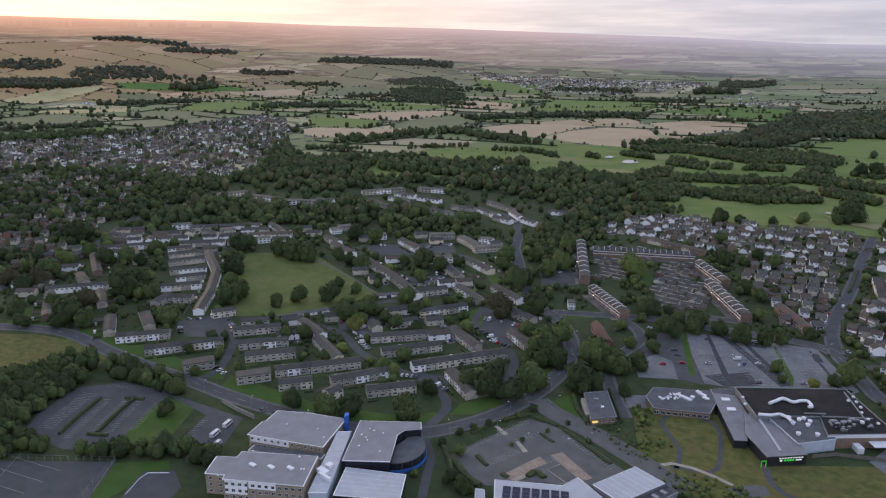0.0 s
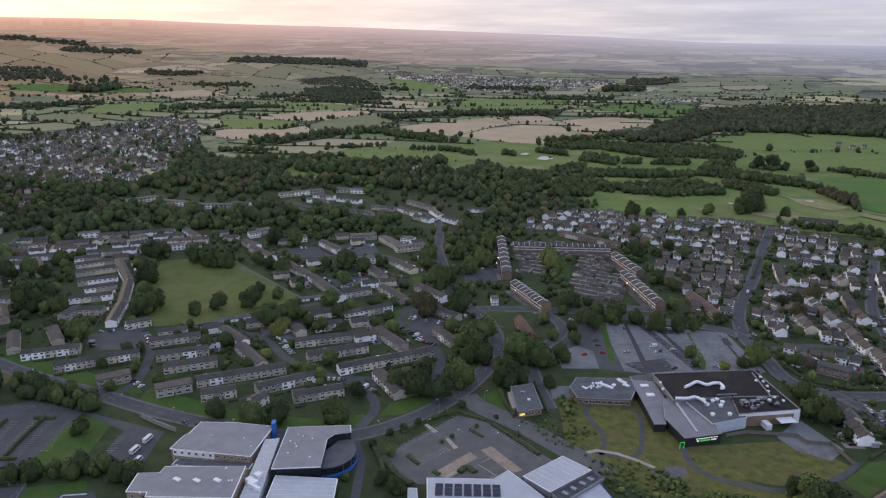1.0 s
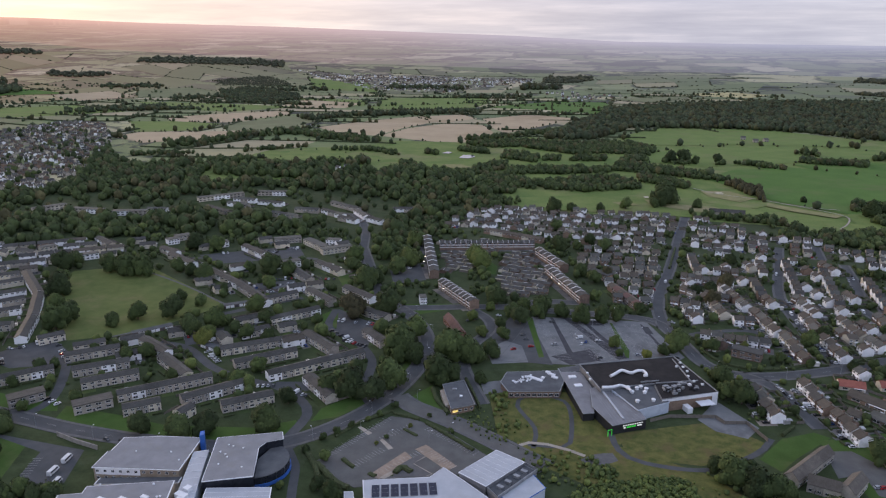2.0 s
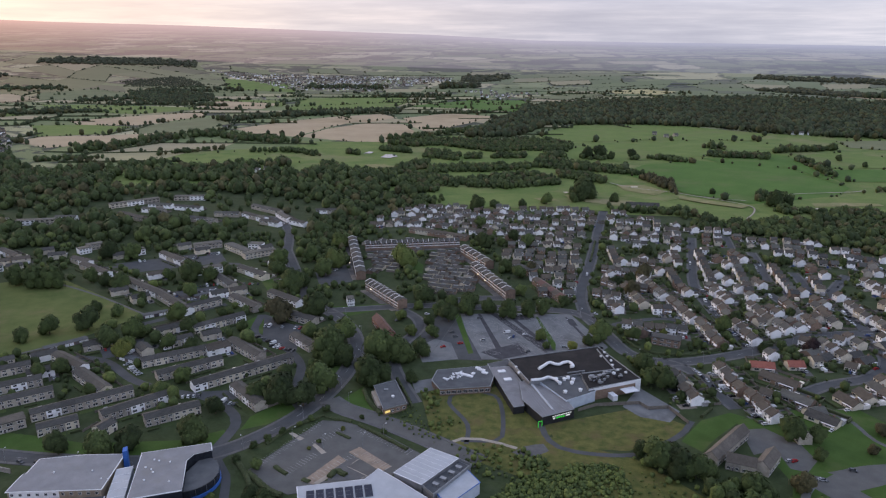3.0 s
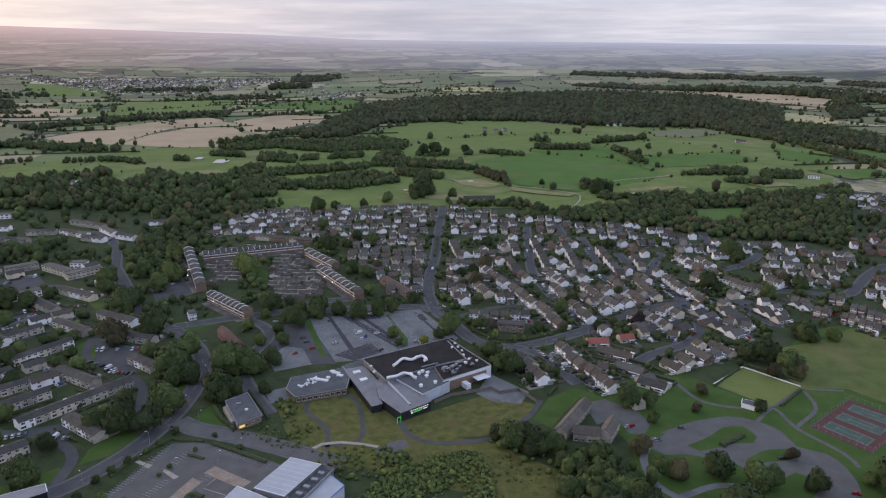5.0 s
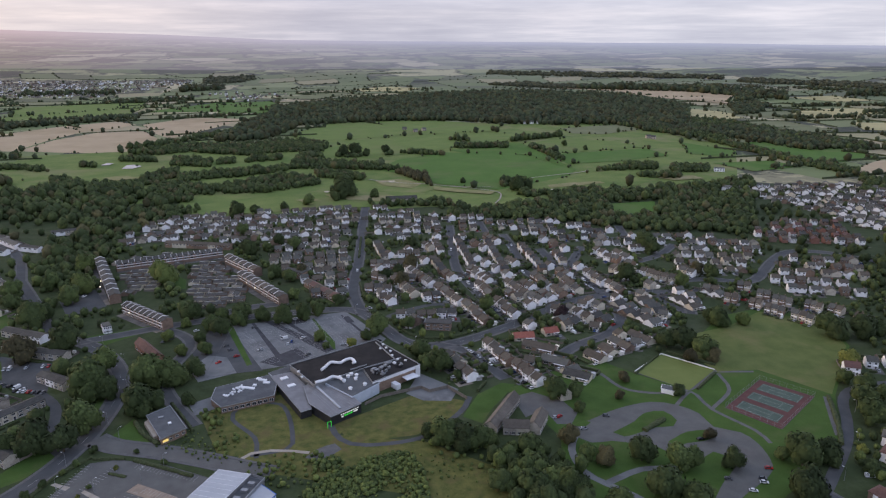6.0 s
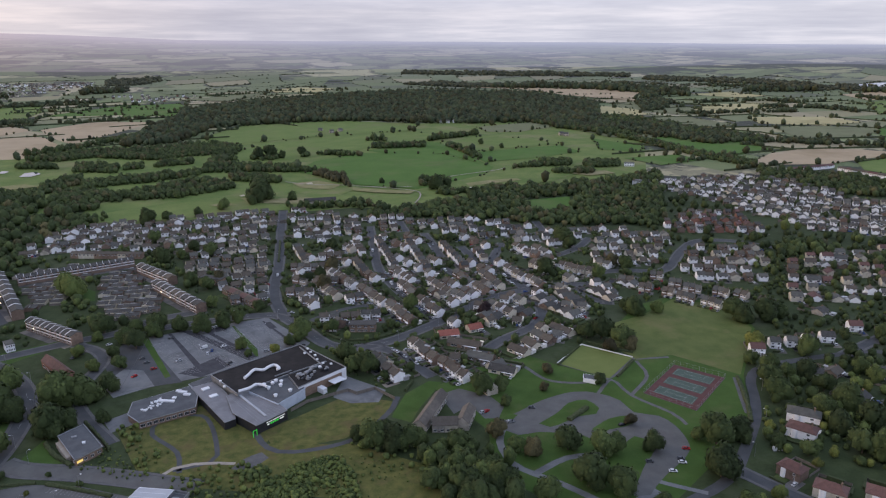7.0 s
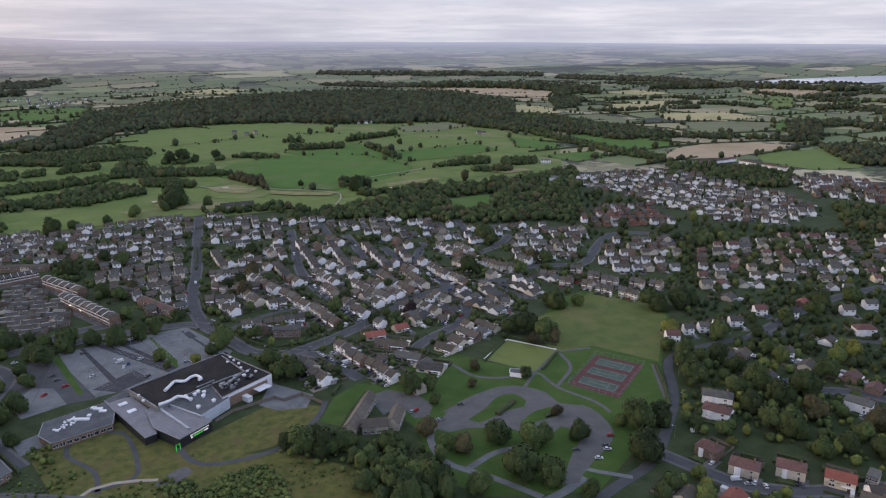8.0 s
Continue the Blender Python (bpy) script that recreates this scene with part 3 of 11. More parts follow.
patch("lawn", [(-151.2, 337.0), (-151.0, 352.0), (-136.7, 374.9), (-119.9, 400.1), (-120.9, 432.0), (-112.3, 417.3), (-117.3, 387.0), (-127.7, 361.3), (-138.6, 344.7)], "lawn", "lawn", "mown verge under trees at the bend")
patch("lawn", [(-151.9, 528.3), (-127.7, 533.4), (-102.6, 541.9), (-111.9, 525.1), (-134.2, 508.7)], "lawn", "lawn", "grass island by the junction")
patch("park_field", [(-465.9, 495.8), (-472.0, 538.8), (-427.6, 563.5), (-406.5, 563.1), (-297.6, 497.1), (-298.7, 476.4), (-312.6, 447.7), (-334.9, 418.6), (-364.8, 401.0), (-412.0, 434.9)], "park", "lawn", "wide mown playing field among houses")
patch("car_park", [(-397.2, 371.8), (-386.1, 393.0), (-360.7, 390.1), (-338.1, 367.8), (-370.6, 353.8), (-386.6, 358.7)], "asphalt", "lot", "asphalt parking court between terraces")
patch("car_park", [(-295.8, 543.7), (-262.8, 563.9), (-246.8, 542.2), (-274.3, 520.1)], "asphalt", "lot", "asphalt parking court full of cars")
patch("car_park", [(-278.3, 412.9), (-258.6, 428.8), (-268.5, 449.3), (-294.1, 436.4)], "asphalt", "lot", "asphalt parking court between terraces")
patch("car_park", [(-175.6, 359.6), (-166.3, 372.6), (-176.3, 380.8), (-192.8, 377.1)], "asphalt", "lot", "asphalt parking court between terraces")
patch("car_park", [(-198.8, 504.8), (-160.0, 484.3), (-152.9, 441.6), (-182.4, 455.0)], "asphalt", "lot", "asphalt parking court between terraces")
patch("car_park", [(-387.5, 611.4), (-305.1, 665.2), (-282.2, 630.2), (-356.2, 588.5)], "asphalt", "lot", "asphalt parking court between flats")
patch("car_park", [(-190.8, 615.1), (-167.3, 636.5), (-148.9, 591.5), (-173.3, 570.9)], "asphalt", "lot", "asphalt parking court by tall terraces")
patch("lawn", [(-211.4, 477.9), (-202.8, 502.7), (-176.0, 502.3), (-181.1, 473.8), (-196.1, 460.1)], "lawn", "lawn", "small green between terraces")
patch("verge", [(-232.4, 584.8), (-213.2, 600.0), (-202.8, 572.9), (-215.7, 557.9)], "lawn", "lawn", "small green between terraces")
patch("lawn", [(-106.6, 624.8), (-107.4, 666.7), (-93.1, 645.8), (-90.9, 620.7)], "lawn", "lawn", "bright grass strip between patio houses")
# health centre car park
patch("car_park", [(-132.3, 300.8), (-118.9, 330.5), (-108.7, 352.5), (-95.4, 352.8), (-71.8, 343.0), (-46.7, 324.7), (-56.5, 307.2), (-106.0, 283.7), (-123.0, 291.2)], "clinicasphalt", "lot", "asphalt car park of the health centre with bays", kerb=True)
road([(-147.7, 318.0), (-151.4, 308.2), (-141.5, 294.6), (-135.0, 277.0), (-127.5, 256.3)], 4.5, walks=False, label="narrow lane behind the school")
patch("bay_paving", [(-102.7, 294.7), (-90.7, 319.6), (-85.3, 314.8), (-96.2, 293.0)], "brickpave", "path", "buff block paved parking bays")
patch("bay_paving", [(-86.1, 322.9), (-81.6, 328.6), (-61.2, 312.8), (-65.4, 307.6)], "brickpave", "path", "buff block paved parking bays")
patch("footpath", [(-96.6, 294.3), (-94.2, 293.2), (-78.9, 317.1), (-81.7, 318.3)], "sandstone", "walk", "pale paved path between parking bays")
patch("footpath", [(-85.2, 307.8), (-83.5, 310.0), (-71.6, 303.4), (-74.2, 300.4)], "sandstone", "walk", "pale paved path between parking bays")
patch("planting_bed", [(-92.0, 296.5), (-89.2, 306.9), (-80.7, 302.6), (-80.1, 298.8)], "ground", "path", "dark planted bed between paths")
patch("footpath", [(-123.4, 337.0), (-121.5, 338.3), (-113.2, 333.0), (-114.9, 330.5)], "sandstone", "path", "pale paved crossing in the car park")
patch("footpath", [(-107.2, 327.1), (-105.8, 328.8), (-97.5, 321.1), (-99.7, 319.2)], "sandstone", "path", "pale paved crossing in the car park")
patch("planting_bed", [(-120.9, 304.2), (-119.7, 307.4), (-111.2, 300.1), (-112.2, 298.1)], "ground", "path", "dark planted bed among bays")
patch("pavement", [(-90.3, 296.7), (-91.5, 304.1), (-85.9, 314.1), (-81.4, 318.6), (-79.5, 317.3), (-83.6, 309.7), (-72.2, 303.0), (-75.5, 299.9)], "pave", "walk", "pale paved footpath between parking bays")
patch("verge", [(-148.4, 313.2), (-133.5, 325.2), (-111.2, 354.8), (-107.5, 353.8), (-118.9, 330.5), (-132.7, 301.8), (-123.7, 290.8), (-106.3, 281.0), (-116.9, 268.4)], "ground", "lawn", "grass verge round the health centre car park")
patch("verge", [(-105.0, 374.9), (-94.8, 395.8), (-80.9, 364.9), (-97.2, 369.0)], "lawn", "lawn", "triangle of grass at the junction")
patch("car_park", [(-66.0, 406.1), (-52.1, 413.0), (-47.7, 398.1), (-61.1, 391.4)], "oldasphalt", "lot", "small worn yard beside the shops")
# shop car park
patch("car_park", [(-46.5, 524.8), (2.2, 531.8), (39.8, 534.7), (62.9, 475.2), (55.5, 463.8), (-8.3, 445.8), (-61.0, 439.9), (-53.5, 481.5)], "oldasphalt", "lot", "large worn grey shoppers' car park", kerb=True)
patch("car_park", [(-61.9, 525.6), (-51.3, 529.8), (-23.5, 442.2), (-61.3, 442.5), (-71.9, 482.4)], "asphalt", "lot", "asphalt parking rows beside the shops")
patch("asphalt_repair", [(-23.3, 528.3), (-17.9, 529.2), (23.5, 465.5), (19.2, 460.0)], "patchasphalt", "path", "dark strip of patched asphalt")
patch("asphalt_repair", [(-10.3, 527.6), (-7.7, 528.7), (25.9, 465.3), (21.7, 462.7)], "patchasphalt", "path", "dark lane between parking rows")
patch("asphalt_repair", [(-32.9, 526.4), (-30.8, 527.5), (-10.8, 461.6), (-14.7, 459.9)], "patchasphalt", "path", "dark lane between parking rows")
patch("asphalt_repair", [(-7.2, 526.2), (6.6, 527.9), (8.6, 519.5), (-3.7, 517.8)], "patchasphalt", "path", "dark patch of newer asphalt")
patch("asphalt_repair", [(34.9, 528.8), (36.2, 528.7), (54.8, 472.6), (52.2, 470.8)], "patchasphalt", "path", "dark lane between parking rows")
patch("verge", [(12.4, 526.4), (14.1, 526.3), (26.5, 477.2), (25.8, 464.4), (23.9, 466.4)], "lawn", "path", "narrow grass strip between parking rows")
patch("verge", [(-51.3, 523.8), (-46.5, 524.8), (-30.5, 453.3), (-33.9, 451.7)], "lawn", "path", "grass strip beside the parking rows")
patch("gravel_area", [(124.6, 371.1), (138.7, 374.6), (153.0, 359.1), (155.7, 344.1), (147.4, 333.1), (139.7, 335.4), (137.8, 352.8), (124.9, 346.3)], "clinicasphalt", "lot", "grey yard between the stone barns")
patch("asphalt_repair", [(-26.0, 455.8), (-0.5, 473.6), (7.3, 456.8), (-12.1, 445.2)], "patchasphalt", "path", "dark patch of newer asphalt")
patch("asphalt_repair", [(35.5, 525.1), (40.9, 524.9), (44.2, 511.8), (38.9, 510.9)], "patchasphalt", "path", "dark square of repaired asphalt")
patch("asphalt_repair", [(7.0, 481.3), (11.2, 483.1), (12.6, 477.9), (8.5, 476.1)], "patchasphalt", "path", "dark square of repaired asphalt")
patch("car_park", [(-71.5, 456.6), (-59.8, 474.5), (-47.6, 468.6), (-40.0, 442.6), (-63.3, 434.5)], "oldasphalt", "lot", "small grey parking yard")
patch("service_yard", [(62.7, 390.0), (75.7, 415.9), (95.5, 388.3), (87.4, 374.8), (71.3, 379.1)], "oldasphalt", "lot", "grey delivery yard behind the supermarket")
# rough grass before the shops
patch("rough_grass", [(-59.8, 397.4), (-40.5, 403.2), (-12.4, 406.1), (-2.3, 393.8), (12.1, 368.5), (26.8, 365.6), (10.1, 336.3), (-36.2, 342.8), (-45.6, 346.9)], "dry", "dry", "rough yellow green grassland with worn paths")
patch("rough_grass", [(18.2, 364.2), (71.3, 389.6), (95.5, 373.0), (90.5, 358.4), (60.3, 342.0), (23.1, 341.2)], "dry", "dry", "unmown sloping grass beside the supermarket")
patch("rough_grass", [(-33.5, 344.5), (16.9, 351.8), (63.1, 334.7), (95.3, 301.5), (96.3, 265.7), (-38.2, 332.4)], "dry", "dry", "rough brown grass among young trees")
road([(-25.5, 338.2), (-26.6, 358.5), (-39.5, 381.6), (-37.0, 394.0), (-27.0, 397.8), (-13.0, 394.1), (-7.7, 376.6), (-6.6, 348.5), (-10.5, 343.0), (-28.7, 341.2)], 2.6, walks=False, label="narrow dark loop path on rough grass")
road([(13.5, 368.9), (18.9, 347.1), (32.1, 337.9), (62.9, 339.0), (89.3, 360.3), (99.9, 377.5)], 3.5, walks=False, label="grey footpath below the supermarket")
road([(-33.9, 338.7), (-28.2, 343.4), (-18.2, 344.0), (-7.4, 341.1), (1.7, 337.3)], 2.4, walks=False, mat="sandstone", label="pale trodden gravel track on the slope")
patch("gravel_area", [(-0.8, 333.1), (5.3, 339.3), (15.6, 343.3), (18.6, 336.9), (12.0, 331.3), (4.5, 329.6)], "pave", "path", "grey worn gravel below the supermarket", "gravel", rounded=True)
# gardens of the park
patch("lawn", [(89.8, 355.3), (105.4, 379.3), (124.0, 390.4), (131.6, 386.3), (109.0, 360.5), (98.7, 345.8)], "lawn", "lawn", "bright lawn beside old stone barns")
patch("park_field", [(124.2, 381.5), (161.8, 397.9), (200.1, 403.3), (212.8, 382.0), (233.0, 357.7), (282.1, 389.0), (291.8, 432.7), (323.1, 458.8), (361.2, 467.3), (399.1, 435.7), (380.1, 388.3), (317.9, 329.4), (279.7, 280.4), (234.8, 255.4), (191.2, 232.9), (140.4, 253.3), (124.1, 281.8), (136.5, 323.4)], "lawn", "lawn", "green parkland grass with paths")
patch("park_field", [(262.1, 399.1), (280.7, 431.7), (318.1, 439.7), (359.0, 460.5), (396.3, 432.5), (378.1, 389.3), (316.2, 330.3), (293.1, 370.4), (266.3, 373.3)], "park", "path", "wide yellowish park meadow")
patch("bowling_green", [(213.0, 385.2), (243.7, 406.3), (265.6, 376.0), (233.8, 354.2)], "green", "path", "flat pale green square bowling lawn", kerb=True)
for a, b in zip([(213, 385.2), (243.7, 406.3)], [(243.7, 406.3), (265.6, 376)]):
    bm = bmesh.new()
    ribbon(bm, [Vector((*a, 0)), Vector((*b, 0))], -0.25, 0.25, 0.0, 0.75)
    bmesh.ops.recalc_face_normals(bm, faces=bm.faces)
    tagged(new("edge_board", mesh_of("edge_board", bm, M["frame"])), "white boarded edge of the bowling green", "edging", kind="structure")
M["courtred"] = surface("red_court_tarmac", (0.085, 0.040, 0.038), (0.13, 0.062, 0.056), 4.0, 0.4, 0.9, 0.2, stain=(0.09, 0.05, 0.045))
M["courtgreen"] = surface("green_court_tarmac", (0.060, 0.088, 0.070), (0.092, 0.125, 0.100), 4.0, 0.4, 0.9, 0.2)
COURT = [Vector(q) for q in ((243.1, 330.5), (285.2, 357.2), (303.6, 330.0), (259.3, 301.6))]
patch("tennis_court", [tuple(q) for q in COURT], "courtred", "path", "red tarmac tennis court surround", kerb=True)


def court_at(u, w):
    a, b = COURT[0].lerp(COURT[3], u), COURT[1].lerp(COURT[2], u)
    return a.lerp(b, w)


for w0 in (0.10, 0.41, 0.71):
    q = [court_at(u, w) for u, w in ((0.12, w0), (0.86, w0), (0.86, w0 + 0.21), (0.12, w0 + 0.21))]
    patch("tennis_court", [tuple(a) for a in q], "courtgreen", "walk", "pale green tennis court with white lines")
    bm = bmesh.new()
    for u0, u1, v0, v1 in ((0.14, 0.84, 0.02, 0.0225), (0.14, 0.84, 0.1875, 0.19), (0.14, 0.1425, 0.02, 0.19), (0.8375, 0.84, 0.02, 0.19), (0.30, 0.3025, 0.045, 0.165), (0.68, 0.6825, 0.045, 0.165), (0.30, 0.685, 0.104, 0.1065)):
        vs = [bm.verts.new((*court_at(u, w0 + w), LAYER["walk"] + 0.06)) for u, w in ((u0, v0), (u1, v0), (u1, v1), (u0, v1))]
        bm.faces.new(vs)
    bmesh.ops.recalc_face_normals(bm, faces=bm.faces)
    tagged(new("court_marking", mesh_of("court_marking", bm, M["paint"])), "white tennis court lines", "court marking", kind="structure")
# park drive and paths
patch("park_drive", [(144.2, 329.5), (160.9, 335.8), (181, 343.7), (203.3, 346.6), (216.6, 339.8), (224.3, 327.5), (224.1, 312.7), (235, 304.3), (237.4, 292.4), (234.2, 277.5), (228.6, 268.2), (217.8, 261), (205.1, 254.8), (194.4, 248.5), (186.4, 242.8), (178.8, 245), (190, 256.8), (200.1, 266.1), (211.6, 274.8), (214.8, 284.3), (209.5, 290.4), (197.7, 284.3), (189.1, 283.5), (187.1, 291.3), (183.3, 301), (172.9, 307), (161.8, 312), (150.5, 312.9), (144.8, 320.6)], "clinicasphalt", "path", "worn grey curving park drive with parked cars", "car park", rounded=True)
patch("verge", [(166.4, 319.9), (183.2, 327.9), (193.3, 335.2), (205.5, 335.1), (207.6, 323.5), (202.4, 318.3), (192.2, 319.4), (182.1, 316.6), (170.5, 314.3)], "lawn", "walk", "grass island in the park drive", rounded=True)
patch("verge", [(191.5, 304.6), (206.8, 311.3), (219.8, 310), (220.3, 304.2), (210.9, 300.7), (200.4, 300.8), (192.7, 298.3)], "lawn", "walk", "grass island in the park drive", rounded=True)
patch("verge", [(148.2, 330.9), (154.8, 335.5), (159.3, 332.9), (154.4, 329.1)], "lawn", "walk", "grass island in the park drive", rounded=True)
PARKPATH = "grey asphalt footpath across the park"
road([(148.9, 327.4), (137.8, 309.8), (135.8, 289.8), (142.3, 277.0), (150.7, 265.9), (164.5, 241.3)], 4.0, walks=False, mat="oldasphalt", label=PARKPATH)
road([(142.3, 277.0), (164.6, 284.2), (183.6, 280.8)], 4.0, walks=False, mat="oldasphalt", label=PARKPATH)
road([(192.1, 245.3), (176.6, 240.2), (162.1, 237.7)], 5.0, walks=False, mat="oldasphalt", label=PARKPATH)
road([(194.6, 253.3), (201.4, 246.0), (213.4, 234.7)], 3.0, walks=False, mat="oldasphalt", label=PARKPATH)
road([(190.4, 388.3), (198.1, 363.3), (230.8, 354.2), (269.0, 377.2), (314.8, 405.8), (342.4, 427.5)], 2.6, walks=False, mat="pave", label=PARKPATH)
road([(213.5, 336.9), (234.1, 352.5), (234.4, 330.6), (244.4, 304.0), (244.2, 290.7)], 2.4, walks=False, mat="pave", label=PARKPATH)
road([(264.7, 371.0), (258.6, 349.5), (234.4, 330.6)], 2.4, walks=False, mat="pave", label=PARKPATH)
road([(266.3, 373.3), (288.9, 368.2)], 2.4, walks=False, mat="pave", label=PARKPATH)
road([(309.9, 328.6), (294.5, 304.8), (284.9, 289.3)], 2.4, walks=False, mat="pave", label=PARKPATH)
road([(133.1, 385.4), (170.2, 403.2), (190.4, 388.3)], 2.6, walks=False, mat="pave", label=PARKPATH)
road([(-428.6, 563.0), (-357.9, 530.9), (-294.1, 494.1)], 2.2, walks=False, mat="pave", label="pale footpath along the playing field")
road([(-343.7, 409.0), (-329.3, 425.5), (-312.6, 447.7)], 2.2, walks=False, mat="pave", label="pale footpath along the playing field")

# ---- houses ----
rng = random.Random(5)
TAKEN = []


def free(x, y, r):
    return all((x - a) ** 2 + (y - b) ** 2 > (r + c) ** 2 for a, b, c in TAKEN)


PANES = {}


def window_mesh(w, h):
    key = (round(w, 2), round(h, 2))
    if key not in PANES:
        bm = bmesh.new()
        slab(bm, -w / 2, -0.06, 0, w / 2, 0.05, h, 0)
        n = 2 if w > 0.9 else 1
        for i in range(n):
            x0 = -w / 2 + 0.07 + i * (w - 0.07) / n
            slab(bm, x0, -0.075, 0.07, x0 + (w - 0.07) / n - 0.07, -0.05, h - 0.07, 1)
        slab(bm, -w / 2 - 0.08, -0.14, -0.08, w / 2 + 0.08, 0.0, 0.0, 0)
        PANES[key] = mesh_of("window", bm, [M["frame"], M["glass"]])
        PANES[key]["size"] = key
    return PANES[key]


def far_window_mesh(w, h):
    """The same window as it shows from afar: a dark pane in a pale surround."""
    key = ("far", round(w, 2), round(h, 2))
    if key not in PANES:
        bm = bmesh.new()
        slab(bm, -w / 2 + 0.05, -0.07, 0.05, w / 2 - 0.05, 0.05, h - 0.05, 0)
        PANES[key] = mesh_of("window", bm, [M["glass"]])
    return PANES[key]


def door_mesh():
    if "door" not in PANES:
        bm = bmesh.new()
        slab(bm, -0.55, -0.05, 0, 0.55, 0.05, 2.1, 0)
        slab(bm, -0.46, -0.08, 0.02, 0.46, -0.04, 2.0, 1)
        slab(bm, -0.25, -0.09, 1.3, 0.25, -0.075, 1.85, 2)
        PANES["door"] = mesh_of("door", bm, [M["frame"], M["door"], M["glass"]])
    return PANES["door"]


STYLE = {  # width, depth, eaves, rise, storeys, eaves overhang
    "terrace": (6.0, 8.0, 4.9, 1.5, 2, 0.25),
    "tall": (5.4, 8.6, 7.4, 1.5, 3, 0.25),
    "semi": (7.0, 8.0, 5.0, 2.2, 2, 0.35),
    "detached": (9.5, 8.0, 5.0, 2.6, 2, 0.4),
    "hipped": (14.5, 9.0, 5.2, 2.9, 2, 0.45),
    "bungalow": (11.0, 9.0, 2.7, 2.5, 1, 0.4),
    "pair": (14.5, 8.2, 4.4, 2.0, 2, 0.35),
    "patio": (9.0, 8.5, 2.6, 1.2, 1, 0.2),
    "villa": (7.6, 7.2, 4.5, 1.9, 2, 0.3),
    "dormer": (7.8, 7.8, 2.6, 2.6, 1, 0.3),
    "flats": (16.0, 9.0, 5.6, 0.5, 2, 0.3),
}
WALLNAME = {"stone": "buff stone", "white": "white rendered", "brick": "brown brick", "redbrick": "red brick", "cream": "cream rendered"}
ROOFNAME = {"darktile": "dark grey", "browntile": "brown", "greytile": "grey", "redtile": "bright red", "marooontile": "maroon"}
KINDNAME = {"terrace": "terraced house", "tall": "three-storey terraced house", "semi": "semi-detached house", "detached": "detached house", "hipped": "large house with hipped roof",
            "bungalow": "low bungalow", "pair": "pair of semi-detached houses", "patio": "single-storey patio house", "flats": "low block of flats", "villa": "small detached house", "dormer": "steep-roofed dormer bungalow"}


def gable_roof(bm, w, d, eave, rise, over, thick=0.16):
    for s in (-1, 1):
        y0, z0 = s * (d / 2 + over), eave - rise * over / (d / 2)
        a = [(-w / 2 - over * 0.6, 0, eave + rise), (w / 2 + over * 0.6, 0, eave + rise), (w / 2 + over * 0.6, y0, z0), (-w / 2 - over * 0.6, y0, z0)]
        lo = [bm.verts.new((x, y, z + 0.02)) for x, y, z in a]
        hi = [bm.verts.new((x, y, z + 0.02 + thick)) for x, y, z in a]
        bm.faces.new(lo)
        bm.faces.new(hi[::-1])
        for i in range(4):
            bm.faces.new((lo[i], hi[i], hi[(i + 1) % 4], lo[(i + 1) % 4]))
    tube(bm, (-w / 2 - over * 0.6, 0, eave + rise + thick), (w / 2 + over * 0.6, 0, eave + rise + thick), 0.13, 0.13, 6)
    bmesh.ops.recalc_face_normals(bm, faces=bm.faces)


def hip_roof(bm, w, d, eave, rise, over):
    x, y, z0 = w / 2 + over, d / 2 + over, eave - 0.1
    r = max(0.3, w / 2 - d / 2)
    base = [bm.verts.new(p) for p in ((-x, -y, z0), (x, -y, z0), (x, y, z0), (-x, y, z0))]
    up2 = [bm.verts.new(p) for p in ((-x, -y, z0 + 0.2), (x, -y, z0 + 0.2), (x, y, z0 + 0.2), (-x, y, z0 + 0.2))]
    a, b = bm.verts.new((-r, 0, eave + rise)), bm.verts.new((r, 0, eave + rise))
    bm.faces.new(base[::-1])
    for i in range(4):
        bm.faces.new((base[i], base[(i + 1) % 4], up2[(i + 1) % 4], up2[i]))
    bm.faces.new((up2[0], up2[1], b, a))
    bm.faces.new((up2[1], up2[2], b))
    bm.faces.new((up2[2], up2[3], a, b))
    bm.faces.new((up2[3], up2[0], a))
    bmesh.ops.recalc_face_normals(bm, faces=bm.faces)


def chimney_bm(x, y, z0, z1, pots=2):
    bm = bmesh.new()
    slab(bm, x - 0.35, y - 0.5, z0, x + 0.35, y + 0.5, z1)
    slab(bm, x - 0.42, y - 0.57, z1, x + 0.42, y + 0.57, z1 + 0.12)
    for i in range(pots):
        yy = y - 0.25 + 0.5 * i
        tube(bm, (x, yy, z1 + 0.12), (x, yy, z1 + 0.5), 0.13, 0.1, 6)
    return bm


